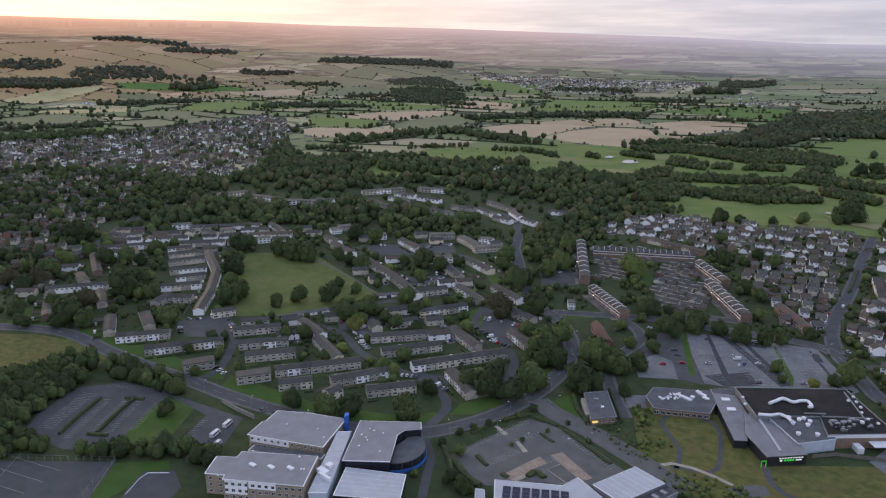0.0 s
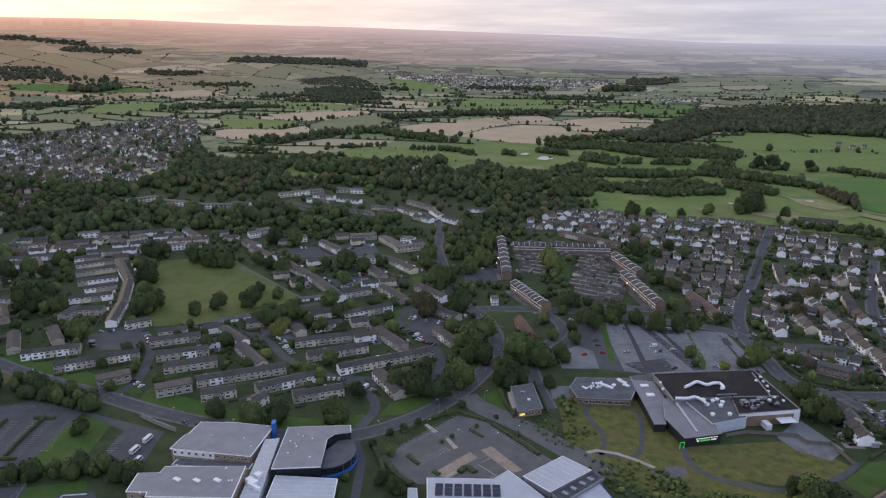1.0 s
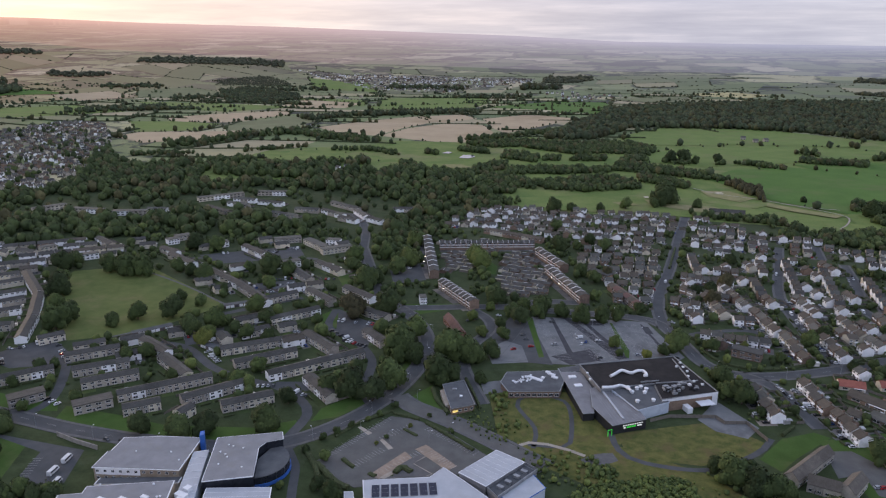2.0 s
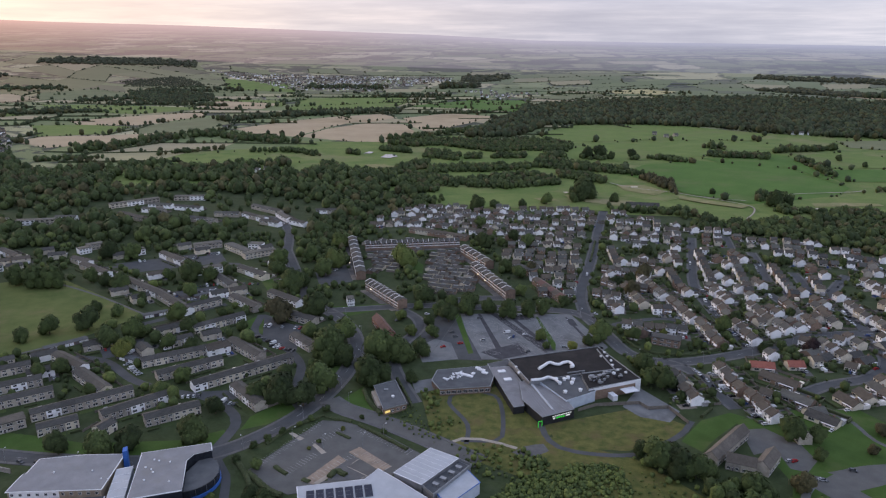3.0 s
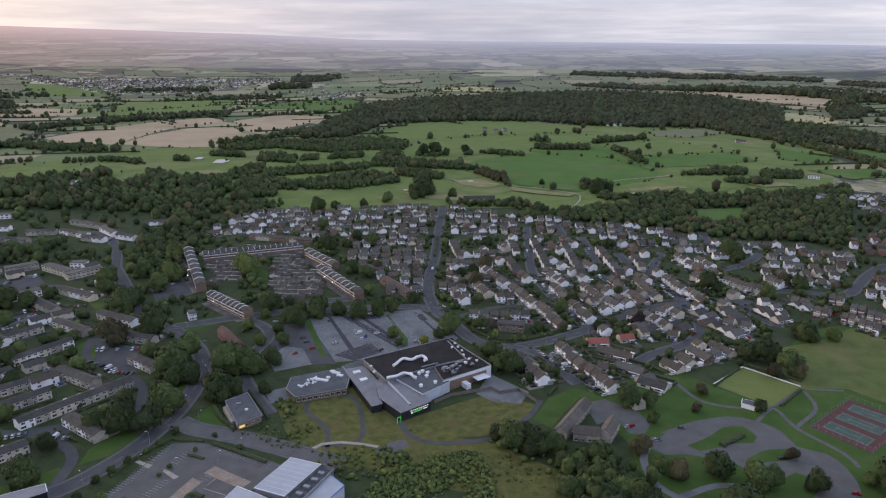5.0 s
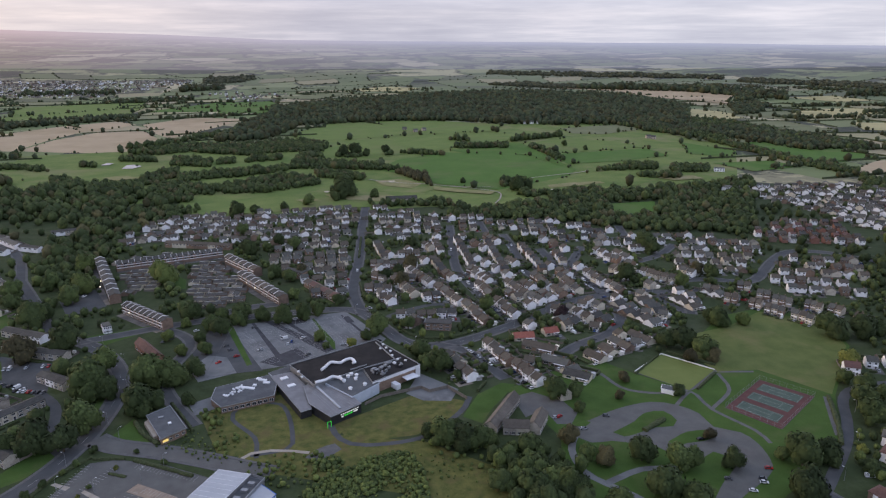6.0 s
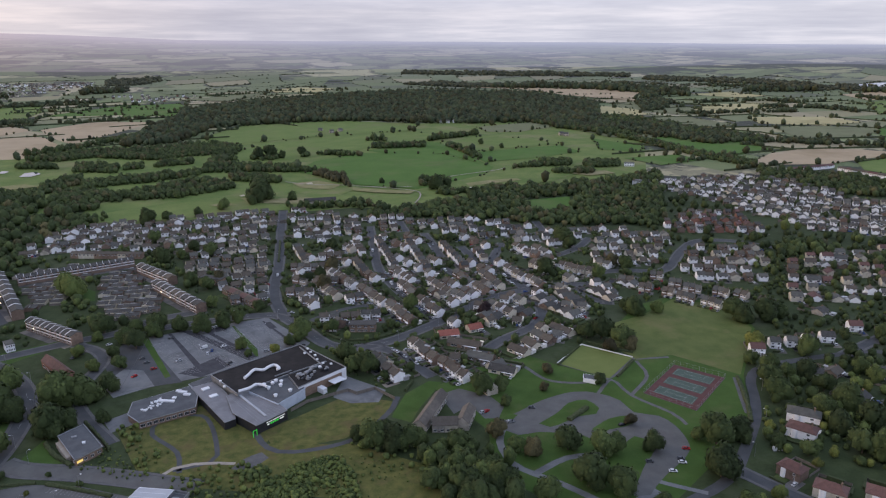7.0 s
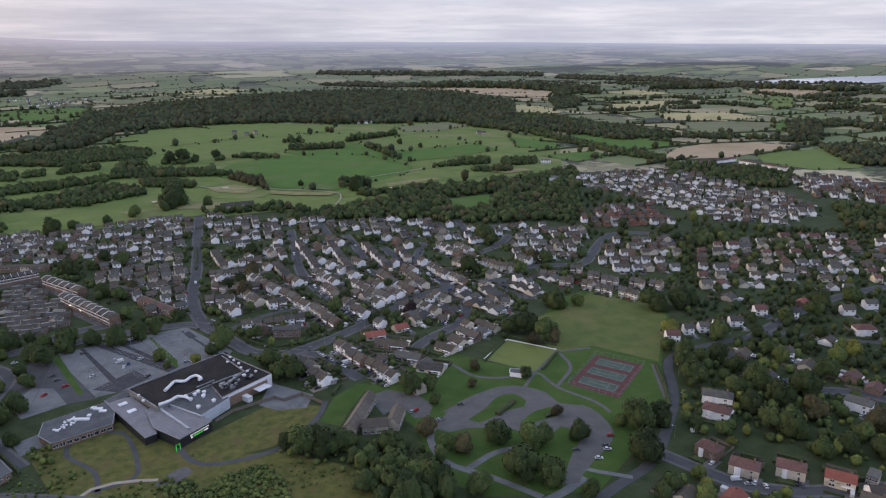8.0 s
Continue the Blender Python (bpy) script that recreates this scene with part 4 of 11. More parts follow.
def build_house(style, wall, roof, full, extra):
    """One house, standing at the origin with its front towards -y."""
    w, d, eave, rise, floors, over = STYLE[style]
    label = f"{WALLNAME[wall]} {KINDNAME[style]} with {ROOFNAME[roof]} roof"
    root = thing("house", label, "house")
    bm = bmesh.new()
    if style in ("hipped", "flats"):
        slab(bm, -w / 2, -d / 2, 0, w / 2, d / 2, eave)
    elif style == "patio":
        out = [(-d / 2, 0), (d / 2, 0), (d / 2, eave), (0.8, eave + rise), (0.8, eave + 0.5), (-d / 2, eave - 0.2)]
        lo = [bm.verts.new((-w / 2, y, z)) for y, z in out]
        hi = [bm.verts.new((w / 2, y, z)) for y, z in out]
        bm.faces.new(lo)
        bm.faces.new(hi)
        for i in range(len(out)):
            bm.faces.new((lo[i], lo[(i + 1) % len(out)], hi[(i + 1) % len(out)], hi[i]))
        bmesh.ops.recalc_face_normals(bm, faces=bm.faces)
    else:
        out = [(-d / 2, 0), (d / 2, 0), (d / 2, eave), (0, eave + rise), (-d / 2, eave)]
        lo = [bm.verts.new((-w / 2, y, z)) for y, z in out]
        hi = [bm.verts.new((w / 2, y, z)) for y, z in out]
        bm.faces.new(lo)
        bm.faces.new(hi)
        for i in range(5):
            bm.faces.new((lo[i], lo[(i + 1) % 5], hi[(i + 1) % 5], hi[i]))
        bmesh.ops.recalc_face_normals(bm, faces=bm.faces)
    part("wall", bm, M[wall], root)
    bm = bmesh.new()
    if style == "hipped":
        hip_roof(bm, w, d, eave, rise, over)
    elif style == "flats":
        slab(bm, -w / 2 - 0.3, -d / 2 - 0.3, eave, w / 2 + 0.3, d / 2 + 0.3, eave + 0.3)
        slab(bm, -w / 2 + 0.1, -d / 2 + 0.1, eave + 0.3, w / 2 - 0.1, d / 2 - 0.1, eave + 0.42)
    elif style == "patio":
        for y0, z0, y1, z1 in ((-d / 2 - 0.2, eave - 0.24, 0.85, eave + 0.52), (0.6, eave + rise + 0.06, d / 2 + 0.2, eave - 0.02)):
            a = [(-w / 2, y0, z0), (w / 2, y0, z0), (w / 2, y1, z1), (-w / 2, y1, z1)]
            lo = [bm.verts.new((x, y, z + 0.02)) for x, y, z in a]
            hi = [bm.verts.new((x, y, z + 0.2)) for x, y, z in a]
            bm.faces.new(lo)
            bm.faces.new(hi)
            for i in range(4):
                bm.faces.new((lo[i], hi[i], hi[(i + 1) % 4], lo[(i + 1) % 4]))
        bmesh.ops.recalc_face_normals(bm, faces=bm.faces)
    else:
        gable_roof(bm, w, d, eave, rise, over)
    part("roof", bm, M[roof], root)
    turn = Matrix.Rotation(math.pi, 4, "Z")

    def pane(x, z, ww, hh, back=False, y=None):
        m = Matrix.Translation((x, -d / 2 if y is None else y, z))
        part("window", window_mesh(ww, hh), None, root, at=(turn @ m) if back else m)

    def entry(x, back=False):
        m = Matrix.Translation((x, -d / 2, 0.05))
        part("door", door_mesh(), None, root, at=(turn @ m) if back else m)

    if style == "patio":
        bm = bmesh.new()
        slab(bm, -w * 0.42, 0.62, eave + 0.60, w * 0.04, 0.72, eave + rise - 0.10)
        part("clerestory", bm, M["clad"], root, "white boarded clerestory band")
        if full:
            pane(-2, 0.9, 1.8, 1.2)
            entry(2.2)
        return root
    if style == "flats":
        for x in (-6, -2, 2, 6):
            for z in (1.0, 3.8):
                pane(x, z, 2.2, 1.3)
        if full:
            for x in (-4, 4):
                pane(x, 3.8, 1.6, 1.3, True)
            entry(0)
        return root
    if style == "tall":
        bm = bmesh.new()
        out = [(-d / 2 - 0.35, eave - 0.35), (0, eave + rise - 0.1), (d / 2 + 0.35, eave - 0.35), (d / 2 + 0.35, eave + 0.25), (0, eave + rise + 0.5), (-d / 2 - 0.35, eave + 0.25)]
        lo = [bm.verts.new((-w / 2 - 0.14, y, z)) for y, z in out]
        hi = [bm.verts.new((-w / 2 + 0.14, y, z)) for y, z in out]
        for q in (lo, hi):
            bm.faces.new((q[0], q[1], q[4], q[5]))
            bm.faces.new((q[1], q[2], q[3], q[4]))
        for i in range(6):
            bm.faces.new((lo[i], lo[(i + 1) % 6], hi[(i + 1) % 6], hi[i]))
        bmesh.ops.recalc_face_normals(bm, faces=bm.faces)
        part("party_wall", bm, M["clad"], root, "white party wall rising above the roof")
        for z0, z1 in ((2.75, 3.25), (5.2, 5.75)):
            bm = bmesh.new()
            slab(bm, -w / 2 + 0.2, -d / 2 - 0.06, z0, w / 2 - 0.2, -d / 2 + 0.01, z1)
            part("cladding", bm, M["clad"], root, "white boarding between the floors")
        for z in (3.4, 5.9):
            pane(-0.2, z, 3.2, 1.3)
        if full:
            entry(1.6)
            pane(-1.0, 0.9, 1.8, 1.3)
            pane(0, 3.6, 2.6, 1.2, True)
            pane(0, 6.0, 2.6, 1.2, True)
        return root
    if floors == 2:
        k1 = w * 0.26
        pane(-k1, 3.25, 1.5, 1.2)
        pane(k1, 3.25, 1.5, 1.2)
        if full:
            pane(-k1, 0.85, 2.0, 1.35)
            entry(k1 + 0.3)
            pane(-k1, 3.25, 1.4, 1.15, True)
            pane(k1, 3.25, 1.0, 1.15, True)
            pane(k1, 0.85, 1.9, 1.3, True)
    else:
        pane(-w * 0.27, 0.8, 2.2, 1.35)
        pane(w * 0.27, 0.8, 2.2, 1.35)
        if full:
            entry(0.2)
            pane(-2, 0.9, 1.8, 1.2, True)
    if extra == 1:
        bm = bmesh.new()
        slab(bm, -w * 0.45, -d / 2 - 0.05, 2.35, w * 0.45, -d / 2 + 0.01, 3.12)
        part("cladding", bm, M["clad"], root, "white boarding between the floors")
    if full and style in ("semi", "detached", "bungalow"):
        bm = bmesh.new()
        slab(bm, w * 0.05, -d / 2 - 1.2, 2.25, w * 0.46, -d / 2, 2.42)
        slab(bm, w * 0.44, -d / 2 - 1.15, 0, w * 0.46, -d / 2 - 1.05, 2.25)
        part("porch", bm, M["clad"], root, "flat white porch canopy")
    if style in ("semi", "detached", "hipped", "bungalow", "dormer", "villa") or extra == 2:
        part("chimney", chimney_bm(w * 0.3, 0.4 if style != "hipped" else 0.0, eave + rise * 0.55, eave + rise + 0.9), M["brick"], root, "brick chimney stack with pots")
    if style == "hipped" and full:
        bm = bmesh.new()
        out = [(-1.6, 0), (-0.9, -0.9), (0.9, -0.9), (1.6, 0)]
        prism(bm, [(x - 2.9, y - d / 2) for x, y in out], 0, 4.9)
        part("bay", bm, M["clad"], root, "white two-storey bay")
    return root


PLAN = []
OPEN = []  # open ground before the houses


def put_house(x, y, turn, style, wall, roof, wide=1.0, extra=0, group=""):
    """Notes a house at its place; finish_houses() builds them."""
    PLAN.append((math.hypot(x, y), x, y, turn, style, wall, roof, wide, extra, group))
    w, d = STYLE[style][:2]
    TAKEN.append((x, y, max(w * wide, d) * 0.5))
    r = max(1.0, math.hypot(x, y))
    OPEN.append((x - x / r * 9, y - y / r * 9, 6.5 if style in ("flats", "tall") else 4.0))
    if group == "lane houses":
        OPEN.extend((x - x / r * e, y - y / r * e, 5.0) for e in (11, 16))
    if r > 600 and style in ("flats", "terrace"):
        OPEN.extend((x - x / r * e, y - y / r * e, 7.0) for e in (18, 28))


def copy_at(ob, m):
    """A copy whose size does not add to that of its pattern."""
    s = ob.scale
    return copy_thing(ob, m @ Matrix.Diagonal((1 / s.x, 1 / s.y, 1 / s.z, 1)))


def house_pose(x, y, turn, wide):
    return Matrix.Translation((x, y, 0)) @ Matrix.Rotation(turn, 4, "Z") @ Matrix.Diagonal((wide, 1, 1, 1))


def finish_houses(near=320):
    """The nearest houses as things with parts; those beyond, too many to count, as one mesh."""
    PLAN.sort(key=lambda h: h[0])
    protos = {}
    for r, x, y, turn, style, wall, roof, wide, extra, group in PLAN[:near]:
        key = (style, wall, roof, True, extra)
        if key in protos:
            ob = copy_at(protos[key], house_pose(x, y, turn, wide))
        else:
            ob = protos[key] = build_house(*key)
            ob.matrix_basis = house_pose(x, y, turn, wide)
        if group:
            ob["group"] = group
    mats, shapes = [], {}
    vs, fs, mi, base = [], [], [], 0
    by = {}
    for h in PLAN[near:]:
        by.setdefault((h[4], h[5], h[6], h[0] < 900, h[8]), []).append(h)
    for (style, wall, roof, fuller, extra), hs in by.items():
        root = build_house(style, wall, roof, False, extra)
        for c in root.children:
            if not fuller and c.name.split(".")[0] == "window":
                c.data = far_window_mesh(*c.data["size"])
        bv, bf, bm2, n = [], [], [], 0
        for c in root.children:
            if c.name.split(".")[0] == "chimney" and not fuller:
                continue
            me = c.data
            me.calc_loop_triangles()
            co = np.array([(c.matrix_basis @ q.co)[:] for q in me.vertices])
            slots = []
            for m in me.materials:
                if m not in mats:
                    mats.append(m)
                slots.append(mats.index(m))
            for t in me.loop_triangles:
                bf.append([n + i for i in t.vertices])
                bm2.append(slots[t.material_index])
            bv.append(co)
            n += len(co)
        for c in list(root.children):
            bpy.data.objects.remove(c)
        bpy.data.objects.remove(root)
        bv, bf, bm2 = np.concatenate(bv), np.array(bf), np.array(bm2)
        for h in hs:
            m = np.array(house_pose(h[1], h[2], h[3], h[7]))
            v7 = bv @ m[:3, :3].T + m[:3, 3]
            v7[:, 2] += land(h[1], h[2])
            vs.append(v7)
            fs.append(bf + base)
            mi.append(bm2)
            base += len(bv)
    if vs:
        ob = new("distant_houses", raw_mesh("distant_houses", np.concatenate(vs), np.concatenate(fs), mats, np.concatenate(mi)))
        tagged(ob, "many far houses with pale walls and dark roofs", "houses", kind="stuff")


def pick(a):
    return rng.choice(a.split())


def row(a, b, n, style="terrace", walls="stone stone cream white", roofs="darktile", flip=False, cross=False, extra=0, group="row of terraced houses", gap=0.0, step=0.0):
    """n houses in a row between the two ends; each faces the valley viewpoint unless flipped."""
    a, b = Vector(a), Vector(b)
    d = b - a
    ang = math.atan2(d.y, d.x)
    mid = (a + b) / 2
    facing = Vector((math.sin(ang), -math.cos(ang)))
    if (facing.dot(-mid) < 0) != flip:
        ang += math.pi
    unit = d.length / n
    for i in range(n):
        c = a + d * ((i + 0.5) / n) + Vector((d.y, -d.x)).normalized() * (step * (0.5 if (i // 2) % 2 else -0.5))
        w, dep = STYLE[style][:2]
        if cross:
            put_house(c.x, c.y, ang + math.pi / 2 * (1 if math.cos(ang) > 0 else -1), style, pick(walls), pick(roofs), (w + 0.0) / w, extra, group)
        else:
            put_house(c.x, c.y, ang, style, pick(walls), pick(roofs), unit * (1 - gap) / w, extra, group)


def estate(outline, heading, deep, along, styles, walls, roofs, keep=1.0, group="houses of the estate", jitter=2.0, extra=0, gables=0.22):
    """Streets of houses filling an outline: pairs of rows along a heading (degrees)."""
    cx = sum(p[0] for p in outline) / len(outline)
    cy = sum(p[1] for p in outline) / len(outline)
    t = radians(heading)
    u, v2 = Vector((math.cos(t), math.sin(t))), Vector((-math.sin(t), math.cos(t)))
    roads = np.array(ROADSIDE)
    span = max(math.hypot(p[0] - cx, p[1] - cy) for p in outline)
    n = 0
    for j in range(int(-span / deep), int(span / deep) + 1):
        for i in range(int(-span / along), int(span / along) + 1):
            q = Vector((cx, cy)) + u * (i * along + (j % 3) * along * 0.3 + rng.uniform(-jitter, jitter)) + v2 * (j * deep + rng.uniform(-jitter, jitter) * 0.6)
            if not inside(np.array([q.x]), np.array([q.y]), outline)[0] or rng.random() > keep:
                continue
            if within_any((q.x, q.y), LOTS):
                continue
            st = pick(styles)
            if np.any(np.hypot(roads[:, 0] - q.x, roads[:, 1] - q.y) < roads[:, 2] + 5.0):
                continue
            if not free(q.x, q.y, max(STYLE[st][:2]) * 0.42):
                continue
            face = t + (math.pi if v2.dot(-q) > 0 else 0) + radians(rng.uniform(-6, 6)) + (math.pi / 2 if rng.random() < gables else 0)
            put_house(q.x, q.y, face, st, pick(walls), pick(roofs), rng.uniform(0.9, 1.1), extra, group)
            n += 1
    return n



# western estate terraces
row((-347.5, 386.4), (-331.9, 399.3), 2)
row((-342.5, 371.7), (-316.1, 393.4), 4)
row((-322.2, 354.6), (-295.6, 375.6), 4)
row((-305.0, 341.2), (-279.2, 362.3), 4)
row((-259.3, 318.8), (-243.4, 331.9), 3)
row((-233.1, 337.0), (-207.3, 366.0), 5)
row((-206.5, 336.0), (-183.0, 355.1), 4)
row((-225.2, 320.9), (-222.4, 330.5), 1)
row((-308.1, 408.7), (-278.4, 392.1), 3)
row((-278.9, 387.3), (-246.8, 365.4), 3)
row((-246.7, 405.7), (-213.3, 430.5), 5)
row((-227.0, 388.4), (-196.0, 416.7), 5)
row((-198.2, 378.0), (-151.0, 425.4), 8)
row((-171.9, 381.8), (-147.2, 359.8), 4)
row((-347.8, 562.5), (-299.1, 531.0), 4)
row((-304.6, 535.5), (-256.1, 496.3), 4)
row((-429.4, 613.8), (-404.9, 601.1), 2)
row((-408.9, 596.7), (-369.3, 573.0), 3)
row((-352.7, 640.0), (-318.6, 616.5), 3)
row((-315.8, 611.1), (-297.4, 588.0), 1)
row((-278.3, 587.3), (-245.2, 556.4), 3)
row((-262.1, 502.6), (-243.2, 523.3), 3)
row((-238.5, 463.2), (-211.3, 493.6), 5)
row((-259.5, 607.1), (-226.6, 584.1), 3)
row((-235.6, 532.0), (-205.8, 509.4), 3)
row((-208.3, 545.8), (-176.2, 524.3), 4)
row((-201.2, 446.1), (-171.2, 423.7), 4)
row((-175.5, 500.3), (-152.9, 489.0), 2)
row((-160.3, 460.6), (-140.7, 443.2), 3)
row((-615.1, 466.5), (-572.0, 509.3), 7)
row((-528.1, 488.4), (-507.2, 512.1), 4)
row((-511.4, 471.7), (-489.8, 497.1), 4)
row((-462.8, 417.7), (-438.1, 438.5), 4)
row((-437.0, 386.0), (-440.8, 404.9), 2)
row((-435.9, 401.4), (-419.4, 409.6), 2)
row((-543.9, 368.8), (-505.4, 404.6), 7)
row((-408.0, 325.0), (-380.3, 348.1), 5)
row((-373.0, 318.5), (-336.5, 355.2), 8)
row((-380.4, 390.7), (-369.8, 404.2), 2)
row((-247.0, 434.3), (-232.1, 449.3), 3, walls='white white stone')
row((-469.3, 440.0), (-453.2, 458.9), 3, walls='white white stone')
row((-490.0, 453.3), (-466.3, 474.7), 4, walls='white white stone')
row((-544.2, 502.4), (-528.1, 519.7), 3, walls='white white stone')
row((-530.3, 363.0), (-486.5, 328.2), 5, walls='stone brick', roofs='darktile browntile')
row((-594.9, 456.8), (-542.9, 419.1), 4, walls='stone brick', roofs='darktile browntile')
row((-576.1, 488.5), (-539.0, 459.8), 3, walls='stone brick', roofs='darktile browntile')
row((-499.7, 386.3), (-472.9, 366.5), 3, walls='stone brick', roofs='darktile browntile')
row((-436.0, 373.8), (-401.8, 349.3), 4, walls='stone brick', roofs='darktile browntile')
row((-443.4, 349.9), (-419.5, 328.5), 2, walls='stone brick', roofs='darktile browntile')
row((-606.8, 438.0), (-612.4, 461.1), 2, walls='stone brick', roofs='darktile browntile')
row((-554.5, 409.6), (-529.6, 395.8), 2, walls='stone brick', roofs='darktile browntile')
row((-273.3, 333.0), (-231.8, 368.9), 7, walls='white stone stone')
row((-288.1, 313.9), (-273.3, 328.5), 1, style='flats', walls='stone', group='low flats')
row((-330.3, 311.1), (-317.9, 325.9), 1, style='flats', walls='stone', group='low flats')
# crescent with pale walls
row((-502.7, 514.4), (-450.7, 471.2), 4, walls='white', roofs='darktile', group='curved terrace')
row((-449.5, 469.9), (-415.5, 425.4), 4, walls='white', roofs='darktile', group='curved terrace')
row((-414.9, 424.2), (-392.8, 388.6), 3, walls='white', roofs='darktile', group='curved terrace')
# flats and blocks between trees
row((-440.5, 651.5), (-429.7, 662.7), 1, style='flats', walls='stone cream white', roofs='greytile', group='low flats')
row((-389.1, 636.8), (-376.4, 648.5), 1, style='flats', walls='stone cream white', roofs='greytile', group='low flats')
row((-333.4, 667.7), (-309.9, 682.2), 2, style='flats', walls='stone cream white', roofs='greytile', group='low flats')
row((-611.0, 573.5), (-595.0, 587.4), 1, style='flats', walls='stone cream white', roofs='greytile', group='low flats')
row((-683.3, 723.1), (-661.4, 755.4), 2, style='flats', walls='stone cream white', roofs='greytile', group='low flats')
row((-637.2, 738.5), (-594.9, 740.1), 2, style='flats', walls='stone cream white', roofs='greytile', group='low flats')
row((-579.8, 736.1), (-539.7, 748.9), 2, style='flats', walls='stone cream white', roofs='greytile', group='low flats')
row((-520.4, 827.6), (-477.9, 871.4), 3, style='flats', walls='stone cream white', roofs='greytile', group='low flats')
row((-462.1, 884.0), (-421.3, 891.5), 2, style='flats', walls='stone cream white', roofs='greytile', group='low flats')
row((-300.5, 676.6), (-269.8, 652.7), 2, style='flats', walls='stone cream white', roofs='greytile', group='low flats')
row((-278.9, 679.9), (-264.6, 679.6), 1, style='flats', walls='stone cream white', roofs='greytile', group='low flats')
row((-270.6, 643.0), (-247.1, 664.2), 2, style='flats', walls='stone cream white', roofs='greytile', group='low flats')
row((-305.6, 583.8), (-276.5, 604.8), 2, style='flats', walls='stone cream white', roofs='greytile', group='low flats')
row((-547.1, 580.7), (-538.3, 593.4), 1, style='flats', walls='stone cream white', roofs='greytile', group='low flats')
row((-490.7, 570.1), (-478.8, 581.1), 1, style='flats', walls='stone cream white', roofs='greytile', group='low flats')
row((-440.6, 637.5), (-433.4, 646.7), 1, style='flats', walls='stone cream white', roofs='greytile', group='low flats')
row((-468.9, 816.4), (-437.3, 808.9), 2, roofs='greytile darktile')
row((-340.2, 850.8), (-294.6, 823.1), 3, roofs='greytile darktile')
row((-254.0, 833.5), (-227.4, 840.3), 2, roofs='greytile darktile')
row((-435.3, 833.6), (-399.0, 828.5), 3, roofs='greytile darktile')
row((-371.5, 805.1), (-340.9, 806.5), 3, roofs='greytile darktile')
row((-516.9, 630.0), (-486.3, 611.6), 2, roofs='greytile darktile')
row((-563.6, 572.3), (-541.3, 570.2), 2, roofs='greytile darktile')
row((-626.7, 513.9), (-614.6, 533.0), 3, roofs='greytile darktile')
row((-391.3, 780.8), (-355.6, 771.6), 3, walls='white stone', roofs='greytile darktile')
row((-335.9, 809.0), (-300.9, 786.3), 3, walls='white stone', roofs='greytile darktile')
row((-295.5, 815.7), (-272.7, 787.8), 2, walls='white', roofs='greytile darktile')
row((-269.0, 783.4), (-247.0, 770.2), 2, walls='white', roofs='greytile darktile')
row((-473.1, 839.0), (-442.1, 838.3), 3, walls='white stone', roofs='greytile')
row((-547.8, 760.2), (-524.0, 764.6), 2, walls='white stone', roofs='greytile')
row((-485.0, 792.3), (-441.6, 769.4), 3, walls='white stone', roofs='darktile')
row((-303.0, 778.8), (-276.9, 767.0), 2, walls='white stone', roofs='darktile')
# tall terraces with party walls
row((-177.9, 708.1), (-142.6, 596.1), 8, style='tall', walls='brick', roofs='darktile', group='tall terrace')
row((-129.7, 573.9), (-93.5, 530.2), 9, style='tall', walls='brick', roofs='darktile', group='tall terrace')
row((-159.9, 689.0), (-65.8, 714.5), 18, style='tall', walls='brick', roofs='darktile', group='tall terrace')
row((-58.1, 689.5), (-29.9, 641.1), 6, style='tall', walls='brick', roofs='darktile browntile', group='tall terrace')
row((-43.2, 634.8), (-8.2, 563.2), 9, style='tall', walls='brick', roofs='darktile browntile', group='tall terrace')
row((-124.9, 763.4), (-58.6, 736.8), 9, style='terrace', walls='brick cream', roofs='browntile')
row((13.1, 604.9), (36.3, 558.0), 6, walls='brick', roofs='browntile marooontile')
# eastern estate
row((174.5, 715.6), (165.5, 613.0), 8, cross=True, walls='white white cream brick', style='semi', roofs='browntile browntile greytile darktile', group='estate semis')
row((203.1, 696.9), (191.3, 593.9), 8, cross=True, walls='white white cream brick', style='semi', roofs='browntile browntile greytile darktile', group='estate semis')
row((232.7, 674.9), (226.9, 590.4), 8, cross=True, walls='white white cream brick', style='semi', roofs='browntile browntile greytile darktile', group='estate semis')
row((149.5, 710.4), (147.3, 665.7), 3, cross=True, walls='white white cream brick', style='semi', roofs='browntile browntile greytile darktile', group='estate semis')
row((133.9, 651.4), (135.7, 604.8), 4, cross=True, walls='white white cream brick', style='semi', roofs='browntile browntile greytile darktile', group='estate semis')
row((258.9, 644.8), (253.0, 605.1), 3, cross=True, walls='white white cream brick', style='semi', roofs='browntile browntile greytile darktile', group='estate semis')
row((88.5, 715.8), (89.5, 659.3), 5, cross=True, walls='white white cream brick', style='semi', roofs='browntile browntile greytile darktile', group='estate semis')
row((156.8, 568.5), (162.3, 534.0), 3, walls='brick white cream', extra=1, style='semi', roofs='browntile browntile greytile darktile', group='estate semis', gap=0.14, step=2.4)
row((160.2, 526.4), (168.7, 489.2), 4, walls='brick white cream', extra=1, style='semi', roofs='browntile browntile greytile darktile', group='estate semis', gap=0.14, step=2.4)
row((182.3, 567.2), (196.5, 512.1), 6, walls='brick white cream', extra=1, style='semi', roofs='browntile browntile greytile darktile', group='estate semis', gap=0.14, step=2.4)
row((212.3, 580.4), (218.7, 523.3), 6, walls='brick white cream', extra=1, style='semi', roofs='browntile browntile greytile darktile', group='estate semis', gap=0.14, step=2.4)
row((234.2, 571.7), (237.5, 528.7), 4, walls='brick white cream', extra=1, style='semi', roofs='browntile browntile greytile darktile', group='estate semis', gap=0.14, step=2.4)
